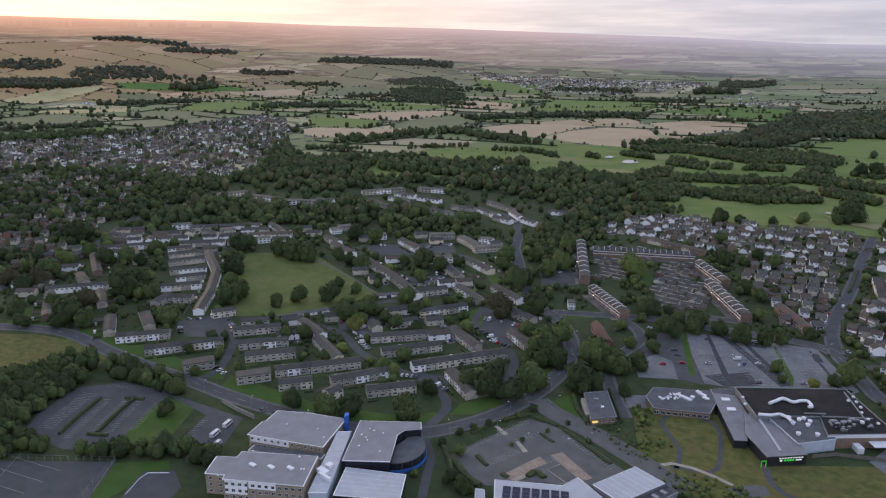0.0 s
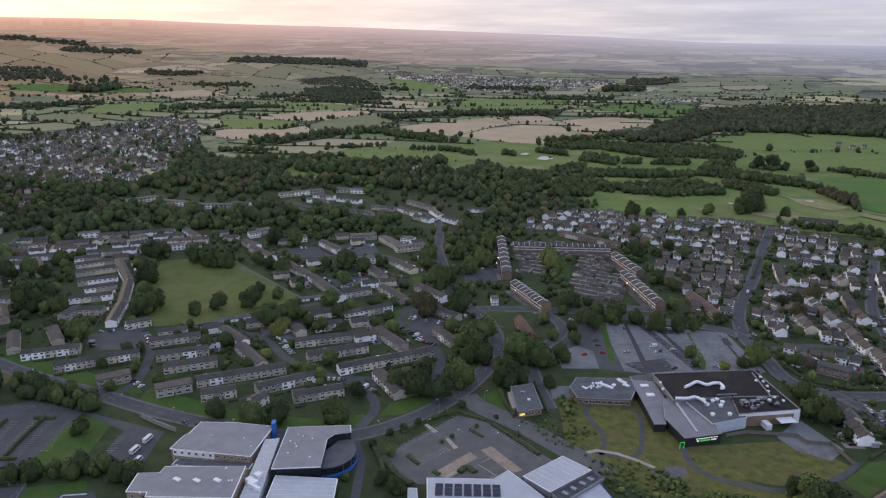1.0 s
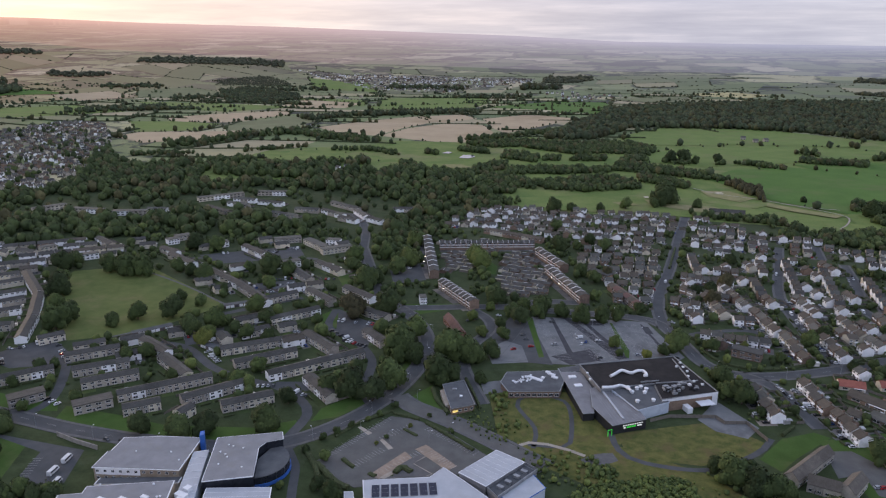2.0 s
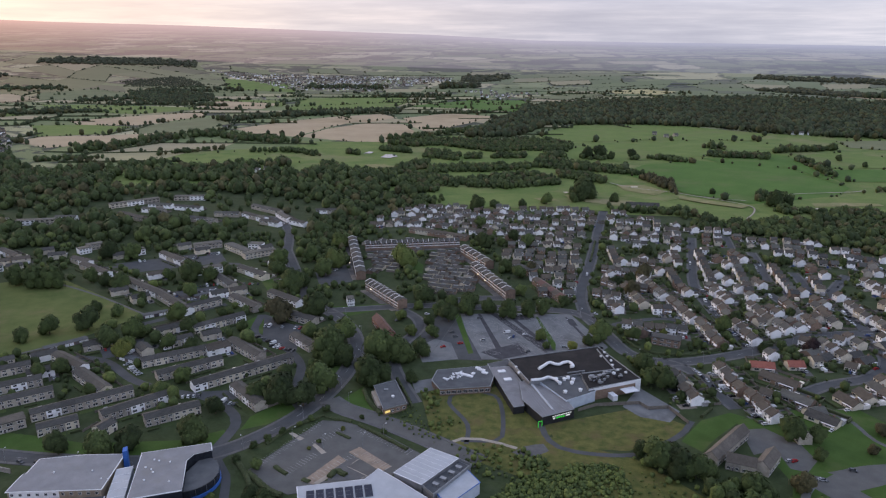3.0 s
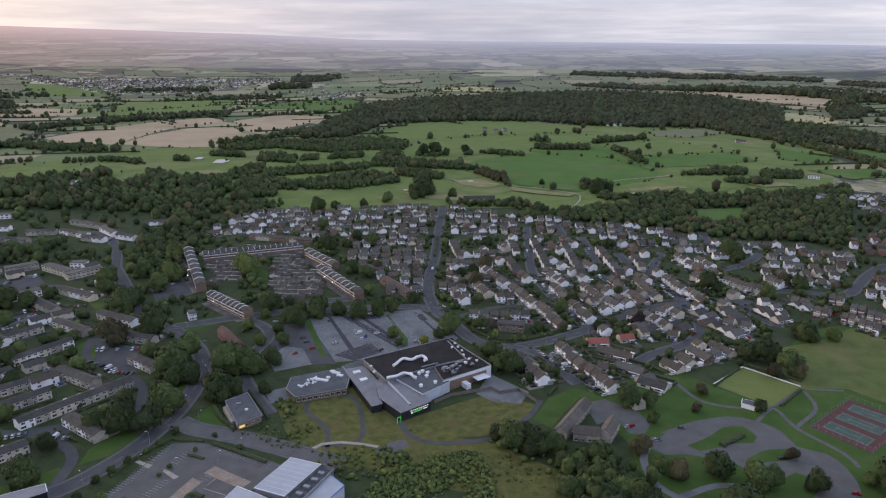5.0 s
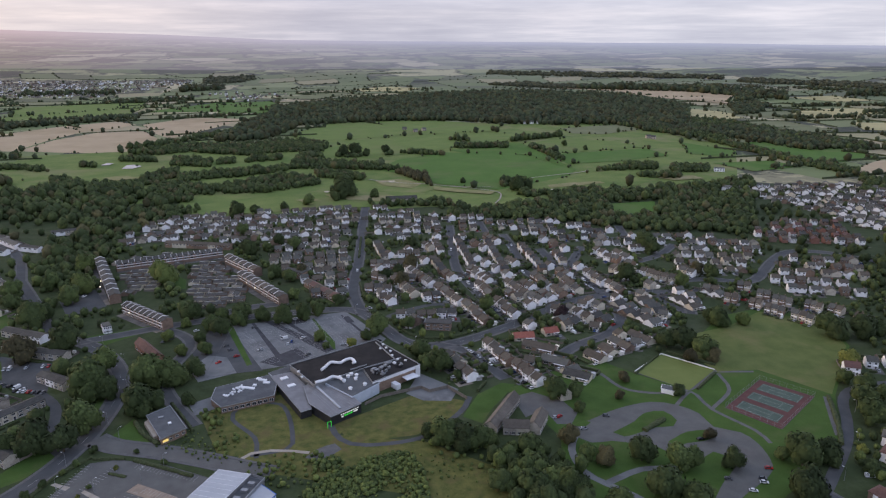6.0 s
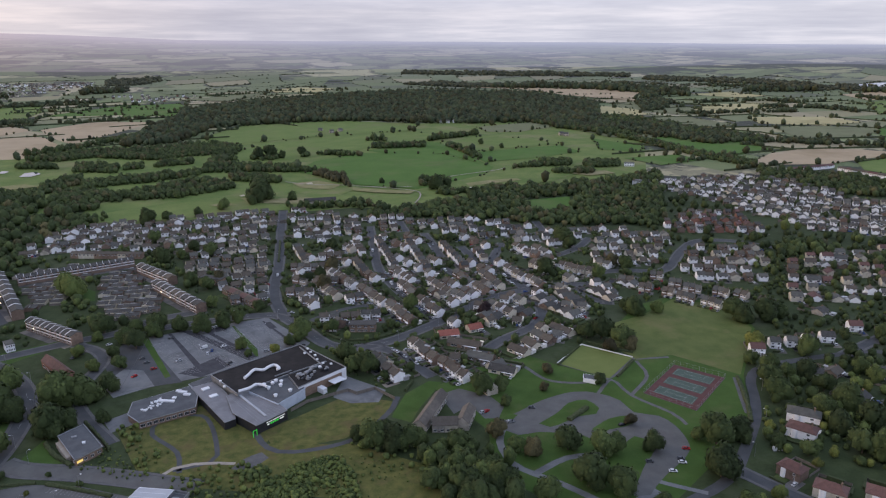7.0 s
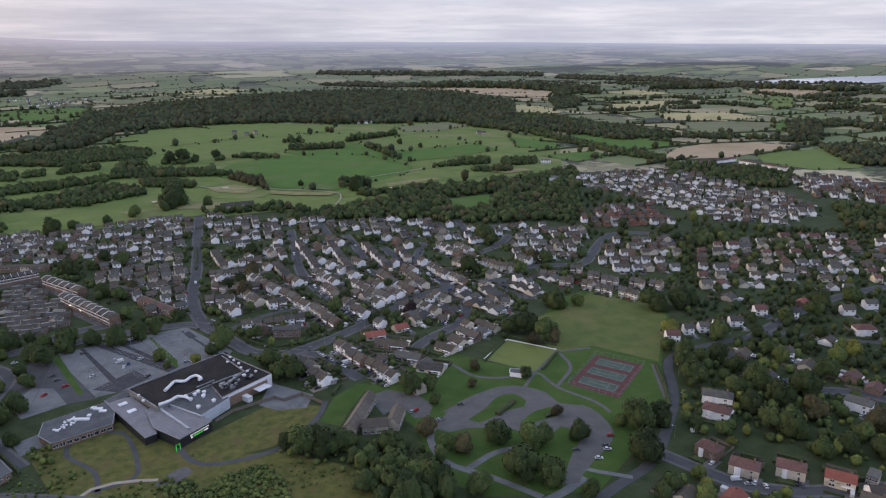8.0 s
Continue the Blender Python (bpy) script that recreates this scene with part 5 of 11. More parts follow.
row((261.6, 577.8), (272.2, 519.2), 7, walls='brick white cream', extra=1, style='semi', roofs='browntile browntile greytile darktile', group='estate semis', gap=0.14, step=2.4)
row((120.7, 570.5), (137.1, 514.1), 5, walls='brick white cream', extra=1, style='semi', roofs='browntile browntile greytile darktile', group='estate semis', gap=0.14, step=2.4)
row((134.1, 520.3), (143.2, 480.7), 4, walls='brick white cream', extra=1, style='semi', roofs='browntile browntile greytile darktile', group='estate semis', gap=0.14, step=2.4)
row((129.4, 447.2), (138.8, 411.5), 4, walls='brick white cream', extra=1, style='semi', roofs='browntile browntile greytile darktile', group='estate semis', gap=0.14, step=2.4)
row((138.6, 409.9), (148.3, 380.3), 4, walls='brick white cream', extra=1, style='semi', roofs='browntile browntile greytile darktile', group='estate semis', gap=0.14, step=2.4)
row((98.4, 432.4), (108.1, 395.8), 4, walls='brick white cream', extra=1, style='semi', roofs='browntile browntile greytile darktile', group='estate semis', gap=0.14, step=2.4)
row((76.0, 511.4), (122.9, 504.2), 6, walls='white brick stone', extra=1, style='semi', roofs='browntile browntile greytile darktile', group='estate semis', gap=0.14, step=2.4)
row((69.1, 552.2), (82.4, 550.1), 2, walls='white brick stone', extra=1, style='semi', roofs='browntile browntile greytile darktile', group='estate semis', gap=0.14, step=2.4)
row((103.5, 545.0), (119.3, 546.8), 2, walls='white brick stone', extra=1, style='semi', roofs='browntile browntile greytile darktile', group='estate semis', gap=0.14, step=2.4)
row((73.2, 645.5), (117.2, 634.3), 7, walls='white brick stone', extra=1, style='semi', roofs='browntile browntile greytile darktile', group='estate semis', gap=0.14, step=2.4)
row((88.5, 600.9), (108.4, 595.1), 3, walls='white brick stone', extra=1, style='semi', roofs='browntile browntile greytile darktile', group='estate semis', gap=0.14, step=2.4)
row((71.0, 611.5), (82.0, 601.3), 2, walls='white brick stone', extra=1, style='semi', roofs='browntile browntile greytile darktile', group='estate semis', gap=0.14, step=2.4)
row((103.8, 669.9), (126.0, 668.8), 3, walls='white brick stone', extra=1, style='semi', roofs='browntile browntile greytile darktile', group='estate semis', gap=0.14, step=2.4)
row((113.3, 734.5), (128.1, 731.5), 2, walls='white brick stone', extra=1, style='semi', roofs='browntile browntile greytile darktile', group='estate semis', gap=0.14, step=2.4)
row((59.5, 578.1), (83.1, 572.5), 3, walls='white brick stone', extra=1, style='semi', roofs='browntile browntile greytile darktile', group='estate semis', gap=0.14, step=2.4)
row((159.6, 610.0), (167.0, 598.3), 2, walls='white brick stone', extra=1, style='semi', roofs='browntile browntile greytile darktile', group='estate semis', gap=0.14, step=2.4)
row((95.2, 488.7), (113.3, 482.3), 1, style='flats', walls='brick', roofs='darktile', group='low flats')
row((279.0, 505.6), (280.5, 471.8), 4, cross=True, roofs='browntile greytile darktile', style='bungalow', walls='white cream brick', group='bungalows')
row((307.3, 499.3), (313.6, 474.3), 3, cross=True, roofs='browntile greytile darktile', style='bungalow', walls='white cream brick', group='bungalows')
row((254.0, 502.2), (262.9, 484.6), 2, cross=True, roofs='browntile greytile darktile', style='bungalow', walls='white cream brick', group='bungalows')
row((253.4, 482.9), (265.9, 452.1), 4, cross=True, roofs='browntile greytile darktile', style='bungalow', walls='white cream brick', group='bungalows')
row((196.2, 481.6), (208.4, 467.3), 2, cross=True, roofs='browntile greytile darktile', style='bungalow', walls='white cream brick', group='bungalows')
row((224.6, 480.1), (232.9, 466.0), 2, cross=True, roofs='browntile greytile darktile', style='bungalow', walls='white cream brick', group='bungalows')
row((340.5, 509.6), (349.6, 497.1), 2, cross=True, roofs='browntile greytile darktile', style='bungalow', walls='white cream brick', group='bungalows')
row((352.4, 492.3), (358.8, 485.1), 1, cross=True, roofs='browntile greytile darktile', style='bungalow', walls='white cream brick', group='bungalows')
row((169.6, 399.5), (174.1, 387.2), 1, cross=True, roofs='browntile greytile darktile', style='bungalow', walls='white cream brick', group='bungalows')
row((312.2, 567.6), (331.9, 538.2), 5, style='semi', walls='white cream brick', roofs='browntile greytile', group='estate semis', gap=0.14, step=2.4)
row((348.8, 561.2), (356.0, 548.0), 2, style='semi', walls='white cream brick', roofs='browntile greytile', group='estate semis', gap=0.14, step=2.4)
row((298.7, 583.5), (305.4, 568.0), 2, style='semi', walls='white cream brick', roofs='browntile greytile', group='estate semis', gap=0.14, step=2.4)
row((315.7, 629.1), (318.8, 601.6), 2, style='semi', walls='white cream brick', roofs='browntile greytile', group='estate semis', gap=0.14, step=2.4)
row((298.9, 616.0), (308.5, 602.1), 2, style='semi', walls='white cream brick', roofs='browntile greytile', group='estate semis', gap=0.14, step=2.4)
# houses by the park
row((152.6, 453.7), (167.3, 452.1), 1, style='bungalow', walls='cream', roofs='redtile', group='bungalows')
row((176.7, 456.8), (187.5, 457.5), 1, style='bungalow', walls='cream', roofs='redtile', group='bungalows')
row((156.3, 440.7), (173.7, 425.4), 1, cross=False, roofs='browntile greytile darktile', style='bungalow', walls='white cream brick', group='bungalows')
row((160.9, 415.1), (174.1, 402.5), 1, cross=False, roofs='browntile greytile darktile', style='bungalow', walls='white cream brick', group='bungalows')
row((167.5, 392.2), (180.2, 380.2), 1, cross=False, roofs='browntile greytile darktile', style='bungalow', walls='white cream brick', group='bungalows')
row((193.6, 416.5), (199.9, 402.8), 1, cross=False, roofs='browntile greytile darktile', style='bungalow', walls='white cream brick', group='bungalows')
row((208.2, 423.6), (210.4, 410.3), 1, cross=False, roofs='browntile greytile darktile', style='bungalow', walls='white cream brick', group='bungalows')
row((220.3, 433.8), (225.6, 414.9), 2, cross=False, roofs='browntile greytile darktile', style='bungalow', walls='white cream brick', group='bungalows')
row((238.4, 440.7), (244.6, 421.7), 2, cross=False, roofs='browntile greytile darktile', style='bungalow', walls='white cream brick', group='bungalows')
row((341.5, 512.5), (351.0, 502.3), 2, style='semi', walls='cream brick stone', roofs='greytile browntile', extra=1, group='estate semis', gap=0.14, step=2.4)
row((374.4, 512.5), (383.6, 506.0), 2, style='semi', walls='cream brick stone', roofs='greytile browntile', extra=1, group='estate semis', gap=0.14, step=2.4)
row((378.2, 490.4), (386.1, 482.8), 2, style='semi', walls='cream brick stone', roofs='greytile browntile', extra=1, group='estate semis', gap=0.14, step=2.4)
row((346.5, 488.8), (354.4, 481.4), 2, style='semi', walls='cream brick stone', roofs='greytile browntile', extra=1, group='estate semis', gap=0.14, step=2.4)
row((359.6, 473.7), (365.6, 465.8), 2, style='semi', walls='cream brick stone', roofs='greytile browntile', extra=1, group='estate semis', gap=0.14, step=2.4)
row((382.1, 476.0), (393.3, 465.2), 3, style='semi', walls='cream brick stone', roofs='greytile browntile', extra=1, group='estate semis', gap=0.14, step=2.4)
row((363.7, 460.2), (373.8, 448.7), 3, style='semi', walls='cream brick stone', roofs='greytile browntile', extra=1, group='estate semis', gap=0.14, step=2.4)
row((376.2, 444.3), (384.9, 429.1), 3, style='semi', walls='cream brick stone', roofs='greytile browntile', extra=1, group='estate semis', gap=0.14, step=2.4)
row((400.2, 460.0), (408.4, 449.1), 3, style='semi', walls='cream brick stone', roofs='greytile browntile', extra=1, group='estate semis', gap=0.14, step=2.4)
row((412.9, 448.5), (417.4, 438.0), 2, style='semi', walls='cream brick stone', roofs='greytile browntile', extra=1, group='estate semis', gap=0.14, step=2.4)
row((420.0, 428.6), (421.2, 423.3), 1, style='semi', walls='cream brick stone', roofs='greytile browntile', extra=1, group='estate semis', gap=0.14, step=2.4)
row((318.4, 520.4), (317.8, 503.2), 1, cross=True, roofs='greytile', style='semi', walls='white', group='estate semis')
row((319.4, 505.8), (320.1, 488.7), 1, cross=True, roofs='greytile', style='semi', walls='white', group='estate semis')
row((314.1, 488.4), (318.0, 476.8), 1, cross=True, roofs='greytile', style='semi', walls='white', group='estate semis')
# lane houses
put_house(*(349.9, 353.6), radians(-28), 'detached', 'white', 'marooontile', group='lane houses')
put_house(*(369.1, 357.9), radians(-28), 'semi', 'white', 'greytile', group='lane houses')
put_house(*(381.5, 355.3), radians(-28), 'semi', 'white', 'greytile', group='lane houses')
put_house(*(395.6, 354.2), radians(-28), 'semi', 'white', 'darktile', group='lane houses')
put_house(*(411.2, 352.6), radians(-28), 'detached', 'white', 'darktile', group='lane houses')
put_house(*(356.2, 310.2), radians(-28), 'detached', 'white', 'darktile', group='lane houses')
put_house(*(372.0, 310.3), radians(20), 'bungalow', 'brick', 'browntile', group='lane houses')
put_house(*(242.7, 198.5), radians(20), 'bungalow', 'redbrick', 'redtile', group='lane houses')
put_house(*(223.9, 209.8), radians(20), 'bungalow', 'cream', 'browntile', group='lane houses')
put_house(*(304.5, 169.8), radians(-28), 'detached', 'white', 'browntile', group='lane houses')
put_house(*(446.5, 360.9), radians(-28), 'detached', 'white', 'marooontile', group='lane houses')
put_house(*(463.0, 345.9), radians(-28), 'detached', 'white', 'darktile', group='lane houses')
put_house(*(443.5, 299.9), radians(20), 'bungalow', 'white', 'browntile', group='lane houses')
put_house(*(482.0, 298.9), radians(-28), 'hipped', 'white', 'marooontile', group='lane houses')
put_house(*(397.6, 297.5), radians(-28), 'detached', 'white', 'greytile', group='lane houses')
put_house(*(395.9, 278.8), radians(20), 'bungalow', 'cream', 'browntile', group='lane houses')
put_house(*(407.1, 254.9), radians(20), 'bungalow', 'brick', 'marooontile', group='lane houses')
put_house(*(405.2, 238.8), radians(20), 'bungalow', 'brick', 'marooontile', group='lane houses')
put_house(*(359.3, 278.8), radians(20), 'bungalow', 'stone', 'darktile', group='lane houses')
put_house(*(492.1, 358.9), radians(20), 'bungalow', 'brick', 'redtile', group='lane houses')
put_house(*(507.3, 330.3), radians(-28), 'detached', 'white', 'browntile', group='lane houses')
put_house(*(534.7, 330.4), radians(-28), 'detached', 'white', 'greytile', group='lane houses')
put_house(*(454.3, 424.2), radians(-28), 'detached', 'cream', 'greytile', group='lane houses')
put_house(*(449.7, 395.0), radians(20), 'bungalow', 'stone', 'darktile', group='lane houses')
# patio houses in close rows
estate([(-88.7, 684.2), (-61.0, 702.2), (-41.5, 637.1), (-38.2, 575.7), (-65.7, 563.5), (-87.5, 607.5)], -8, 11, 10.5, 'patio', 'brick cream', 'darktile', group='patio houses', jitter=1.7)
estate([(-151.7, 670.5), (-127.1, 691.3), (-110.9, 633.2), (-135.3, 606.9)], -8, 11, 10.5, 'patio', 'brick cream', 'darktile', group='patio houses', jitter=1.7)
estate([(-177.1, 708.3), (-117.8, 732.1), (-92.1, 714.0), (-95.4, 684.5), (-121.4, 680.3)], -8, 11, 10.5, 'patio', 'brick cream', 'darktile', group='patio houses', jitter=1.7)
# upper streets
estate([(-174.6, 780.5), (-161.7, 849.9), (-125.7, 886.2), (-40.9, 894.2), (31.4, 896.8), (88.0, 893.8), (65.2, 705.7), (24.4, 707.8), (-10.8, 735.2), (-99.7, 781.3)], 2, 23.5, 10.8, 'dormer villa dormer semi', 'white white cream white brick', 'browntile greytile browntile', keep=0.9, group='upper estate houses')
estate([(15.7, 708.3), (61.4, 695.7), (50.0, 623.9), (21.7, 633.7)], 2, 23.5, 10.8, 'dormer villa semi dormer', 'white white cream white brick', 'browntile greytile browntile', keep=0.9, group='upper estate houses')
estate([(103.9, 893.0), (131.2, 879.0), (181.2, 823.6), (238.0, 793.8), (210.7, 741.4), (167.6, 743.7), (89.3, 752.4)], -3, 23.5, 10.8, 'dormer villa semi dormer', 'white white cream white brick', 'browntile greytile browntile', keep=0.9, group='upper estate houses')
estate([(238.4, 783.4), (310.2, 772.1), (334.0, 734.9), (368.5, 689.7), (334.1, 625.6), (290.6, 673.8), (255.2, 706.1), (229.2, 740.4)], -8, 23.5, 10.8, 'dormer villa semi dormer', 'white white cream brick stone', 'browntile greytile darktile', keep=0.9, group='upper estate houses')
estate([(366.5, 679.6), (415.5, 677.0), (464.6, 636.4), (390.7, 526.0), (353.9, 534.5), (362.5, 583.6), (329.9, 601.0)], -14, 23.5, 10.8, 'dormer villa semi dormer', 'white white cream white brick', 'browntile greytile browntile', keep=0.9, group='upper estate houses')
estate([(404.5, 670.8), (442.8, 659.7), (486.9, 628.9), (408.4, 548.2), (377.9, 533.2), (327.6, 543.3)], -20, 23.5, 10.8, 'dormer villa semi dormer', 'white white cream white brick', 'browntile greytile browntile', keep=0.9, group='upper estate houses')
estate([(422.3, 541.1), (467.5, 574.4), (500.5, 582.3), (531.0, 542.2), (466.0, 469.7), (433.8, 471.4), (402.8, 505.3)], -25, 23.5, 10.8, 'villa semi', 'white white cream white brick', 'browntile greytile browntile', keep=0.9, group='upper estate houses')
estate([(491.5, 663.9), (548.4, 698.4), (603.4, 705.3), (616.3, 677.4), (612.2, 623.7), (578.0, 596.6), (490.9, 618.7)], -20, 20, 11, 'semi terrace', 'redbrick brick brick white', 'browntile darktile marooontile', keep=0.9, group='red brick houses')
estate([(509.5, 507.7), (586.3, 514.1), (688.4, 512.9), (765.2, 447.9), (592.1, 338.6), (512.5, 363.5), (476.1, 412.7), (449.9, 442.4)], -32, 24, 15, 'bungalow villa dormer detached dormer', 'white white cream brick', 'marooontile browntile greytile', keep=0.74, group='suburban houses')
# houses that fill the ground between the named rows
estate([(64, 505), (58, 690), (140, 745), (260, 700), (330, 600), (300, 480), (240, 430), (150, 460)], -76, 24, 9.6, 'semi', 'white cream white brick', 'browntile browntile greytile', keep=0.55, group='estate semis', jitter=0.8, gables=0.03)
estate([(118, 450), (150, 380), (200, 395), (250, 430), (300, 470), (250, 520), (160, 480)], -35, 19, 12.5, 'dormer semi dormer', 'white cream brick', 'browntile greytile', keep=0.4, group='bungalows', jitter=0.8, gables=0.03)
estate([(-345, 330), (-420, 430), (-300, 440), (-330, 520), (-420, 610), (-330, 690), (-250, 680), (-205, 610), (-160, 505), (-135, 430), (-165, 375), (-205, 345), (-260, 322)], 41, 27, 15.5, 'pair', 'stone white cream white', 'darktile darktile browntile', keep=0.45, group='row of terraced houses', jitter=0.8, gables=0.03)
estate([(-640, 420), (-660, 520), (-600, 600), (-500, 640), (-440, 640), (-480, 560), (-510, 520), (-560, 500), (-570, 400), (-500, 345), (-560, 350)], 36, 22, 15.5, 'pair', 'stone brick cream white', 'darktile browntile', keep=0.75, group='row of terraced houses', jitter=0.8, gables=0.03)
estate([(-20, 735), (30, 700), (60, 690), (45, 575), (15, 575), (5, 640), (-25, 680)], 5, 20, 11, 'semi dormer', 'white brick cream', 'browntile greytile', keep=0.9, group='estate semis', jitter=0.8, gables=0.03)
row((260.5, 238.5), (264.0, 227.2), 1, "hipped", "brick", "marooontile", group="lane houses")
row((261.9, 219.0), (269.7, 207.4), 1, "hipped", "cream", "marooontile", group="lane houses")
row((281.3, 207.2), (289.3, 196.6), 1, "hipped", "cream", "marooontile", group="lane houses")
row((295.1, 190.5), (302.6, 179.5), 1, "detached", "cream", "redtile", group="lane houses")
row((303.5, 278.7), (314.8, 266.0), 1, "hipped", "white", "greytile", group="lane houses")
row((291.7, 266.2), (299.5, 253.5), 1, "hipped", "white", "marooontile", group="lane houses")
row((373.6, 235.9), (378.8, 222.8), 1, "hipped", "white", "greytile", group="lane houses")
row((293.7, 171.1), (299.2, 161.3), 1, "detached", "white", "browntile", group="lane houses")
row((313.5, 181.2), (315.5, 176.5), 1, "flats", "stone", "greytile", group="lane houses")

# ---- landmark buildings ----
M["palemembrane"] = surface("pale_roof_membrane", (0.185, 0.188, 0.20), (0.255, 0.258, 0.27), 6.0, 0.5, 0.75, 0.1, stain=(0.21, 0.205, 0.20))
M["whitesheet"] = surface("white_standing_seam", (0.33, 0.35, 0.38), (0.43, 0.45, 0.48), 6.0, 0.5, 0.5, 0.08, stain=(0.33, 0.34, 0.36))
M["greyfelt"] = surface("grey_roof_felt", (0.075, 0.08, 0.086), (0.125, 0.13, 0.137), 5.0, 0.4, 0.9, 0.3, stain=(0.075, 0.075, 0.08))
M["blackfelt"] = surface("black_roof_felt", (0.013, 0.012, 0.012), (0.030, 0.027, 0.026), 6.0, 0.4, 0.85, 0.3, stain=(0.042, 0.037, 0.034))
M["greysheet"] = surface("grey_metal_roof", (0.145, 0.145, 0.155), (0.205, 0.205, 0.215), 5.0, 0.4, 0.5, 0.1, stain=(0.12, 0.12, 0.125))
M["darkglass"] = surface("dark_curtain_wall", (0.012, 0.014, 0.02), (0.03, 0.034, 0.042), 2.0, 0.5, 0.08, 0.0)
M["bluepaint"] = surface("blue_panel", (0.03, 0.10, 0.36), (0.05, 0.15, 0.46), 2.0, 0.3, 0.5, 0.05)
M["paleblue"] = surface("pale_blue_cladding", (0.42, 0.47, 0.54), (0.52, 0.57, 0.64), 3.0, 0.4, 0.6, 0.1, stain=(0.36, 0.40, 0.46))
M["solar"] = surface("solar_cells", (0.010, 0.013, 0.03), (0.02, 0.024, 0.045), 1.0, 0.3, 0.12, 0.0)
M["blackpanel"] = surface("black_cladding", (0.02, 0.02, 0.022), (0.035, 0.035, 0.038), 2.0, 0.3, 0.6, 0.1)
M["greensign"] = glowing("green_sign", (0.10, 1.0, 0.14), 0.55)
M["whitesign"] = glowing("white_sign", (0.9, 0.95, 1.0), 0.7)
M["lamp"] = glowing("lit_lamp", (1.0, 0.86, 0.62), 5.0)
M["litwindow"] = glowing("lit_window", (1.0, 0.75, 0.25), 0.9)
M["stonetile"] = roofing("stone_slates", (0.085, 0.072, 0.058), (0.16, 0.14, 0.115))
M["timber"] = surface("weathered_fence_timber", (0.12, 0.105, 0.09), (0.21, 0.19, 0.165), 1.5, 0.2, 0.9, 0.5)


def block(root, outline, z0, z1, wall, roof, edge="clad", over=0.35, thick=0.35, names=("wall", "roof"), parapet=0.0):
    """A flat-roofed block under a building: walls, a roof slab and its pale edge."""
    bm = bmesh.new()
    prism(bm, outline, z0, z1)
    part(names[0], bm, M[wall], root)
    c = Vector((sum(p[0] for p in outline) / len(outline), sum(p[1] for p in outline) / len(outline)))

    def grown(e):
        return [tuple(Vector(p) + (Vector(p) - c).normalized() * e) for p in outline]

    bm = bmesh.new()
    prism(bm, grown(over), z1 + 0.003, z1 + thick)
    part("fascia", bm, M[edge], root, "pale roof edge")
    bm = bmesh.new()
    prism(bm, grown(over - 0.5), z1 + thick + 0.003, z1 + thick + 0.06)
    part(names[1], bm, M[roof], root)
    if parapet:
        loop = [Vector((*p, 0)) for p in grown(over) + grown(over)[:1]]
        bm = bmesh.new()
        ribbon(bm, loop, -0.18, 0.18, z1 + thick, z1 + thick + parapet)
        bmesh.ops.recalc_face_normals(bm, faces=bm.faces)
        part("parapet", bm, M[edge], root)


def frame_mesh(w, h):
    key = ("frame", w, h)
    if key not in PANES:
        bm = bmesh.new()
        for x0, x1, z0, z1 in ((-w / 2, w / 2, 0, 0.1), (-w / 2, w / 2, h - 0.1, h), (-w / 2, -w / 2 + 0.1, 0.1, h - 0.1), (w / 2 - 0.1, w / 2, 0.1, h - 0.1), (-0.04, 0.04, 0.1, h - 0.1)):
            slab(bm, x0, -0.08, z0, x1, 0.03, z1)
        PANES[key] = mesh_of("window", bm, [M["frame"]])
    return PANES[key]


def pane_mesh(w, h):
    key = ("pane", w, h)
    if key not in PANES:
        bm = bmesh.new()
        slab(bm, -w / 2 + 0.09, -0.045, 0.09, w / 2 - 0.09, -0.012, h - 0.09)
        PANES[key] = mesh_of("pane", bm, [M["glass"]])
    return PANES[key]


def facade(root, a, b, z, n, w, h, centre, name="window", mat=None):
    """n windows along a wall from a to b, facing away from the centre."""
    a, b = Vector(a), Vector(b)
    d = b - a
    ang = math.atan2(d.y, d.x)
    mid = (a + b) / 2
    if Vector((math.sin(ang), -math.cos(ang))).dot(mid - Vector(centre)) < 0:
        ang += math.pi
    for i in range(n):
        q = a + d * ((i + 0.5) / n)
        fr = part(name, frame_mesh(w, h), None, root, at=Matrix.Translation((q.x, q.y, z)) @ Matrix.Rotation(ang, 4, "Z"))
        part("pane", pane_mesh(w, h), None, fr, "dark window pane")


def seams(root, a, b, c, d, z, n, mat, h=0.09):
    """Raised seams across a roof between edges a-b and d-c."""
    a, b, c, d = (Vector(q) for q in (a, b, c, d))
    for i in range(1, n):
        p, q = a.lerp(b, i / n), d.lerp(c, i / n)
        bm = bmesh.new()
        ribbon(bm, [Vector((*p, 0)), Vector((*q, 0))], -0.06, 0.06, z, z + h)
        bmesh.ops.recalc_face_normals(bm, faces=bm.faces)
        part("seam", bm, M[mat], root)


def roof_box(root, x, y, z, w, d, h, mat, name="vent", turn=0.0, label=""):
    bm = bmesh.new()
    slab(bm, -w / 2, -d / 2, 0, w / 2, d / 2, h)
    slab(bm, -w / 2 - 0.08, -d / 2 - 0.08, h, w / 2 + 0.08, d / 2 + 0.08, h + 0.1)
    part(name, bm, M[mat], root, label, at=Matrix.Translation((x, y, z)) @ Matrix.Rotation(turn, 4, "Z"))


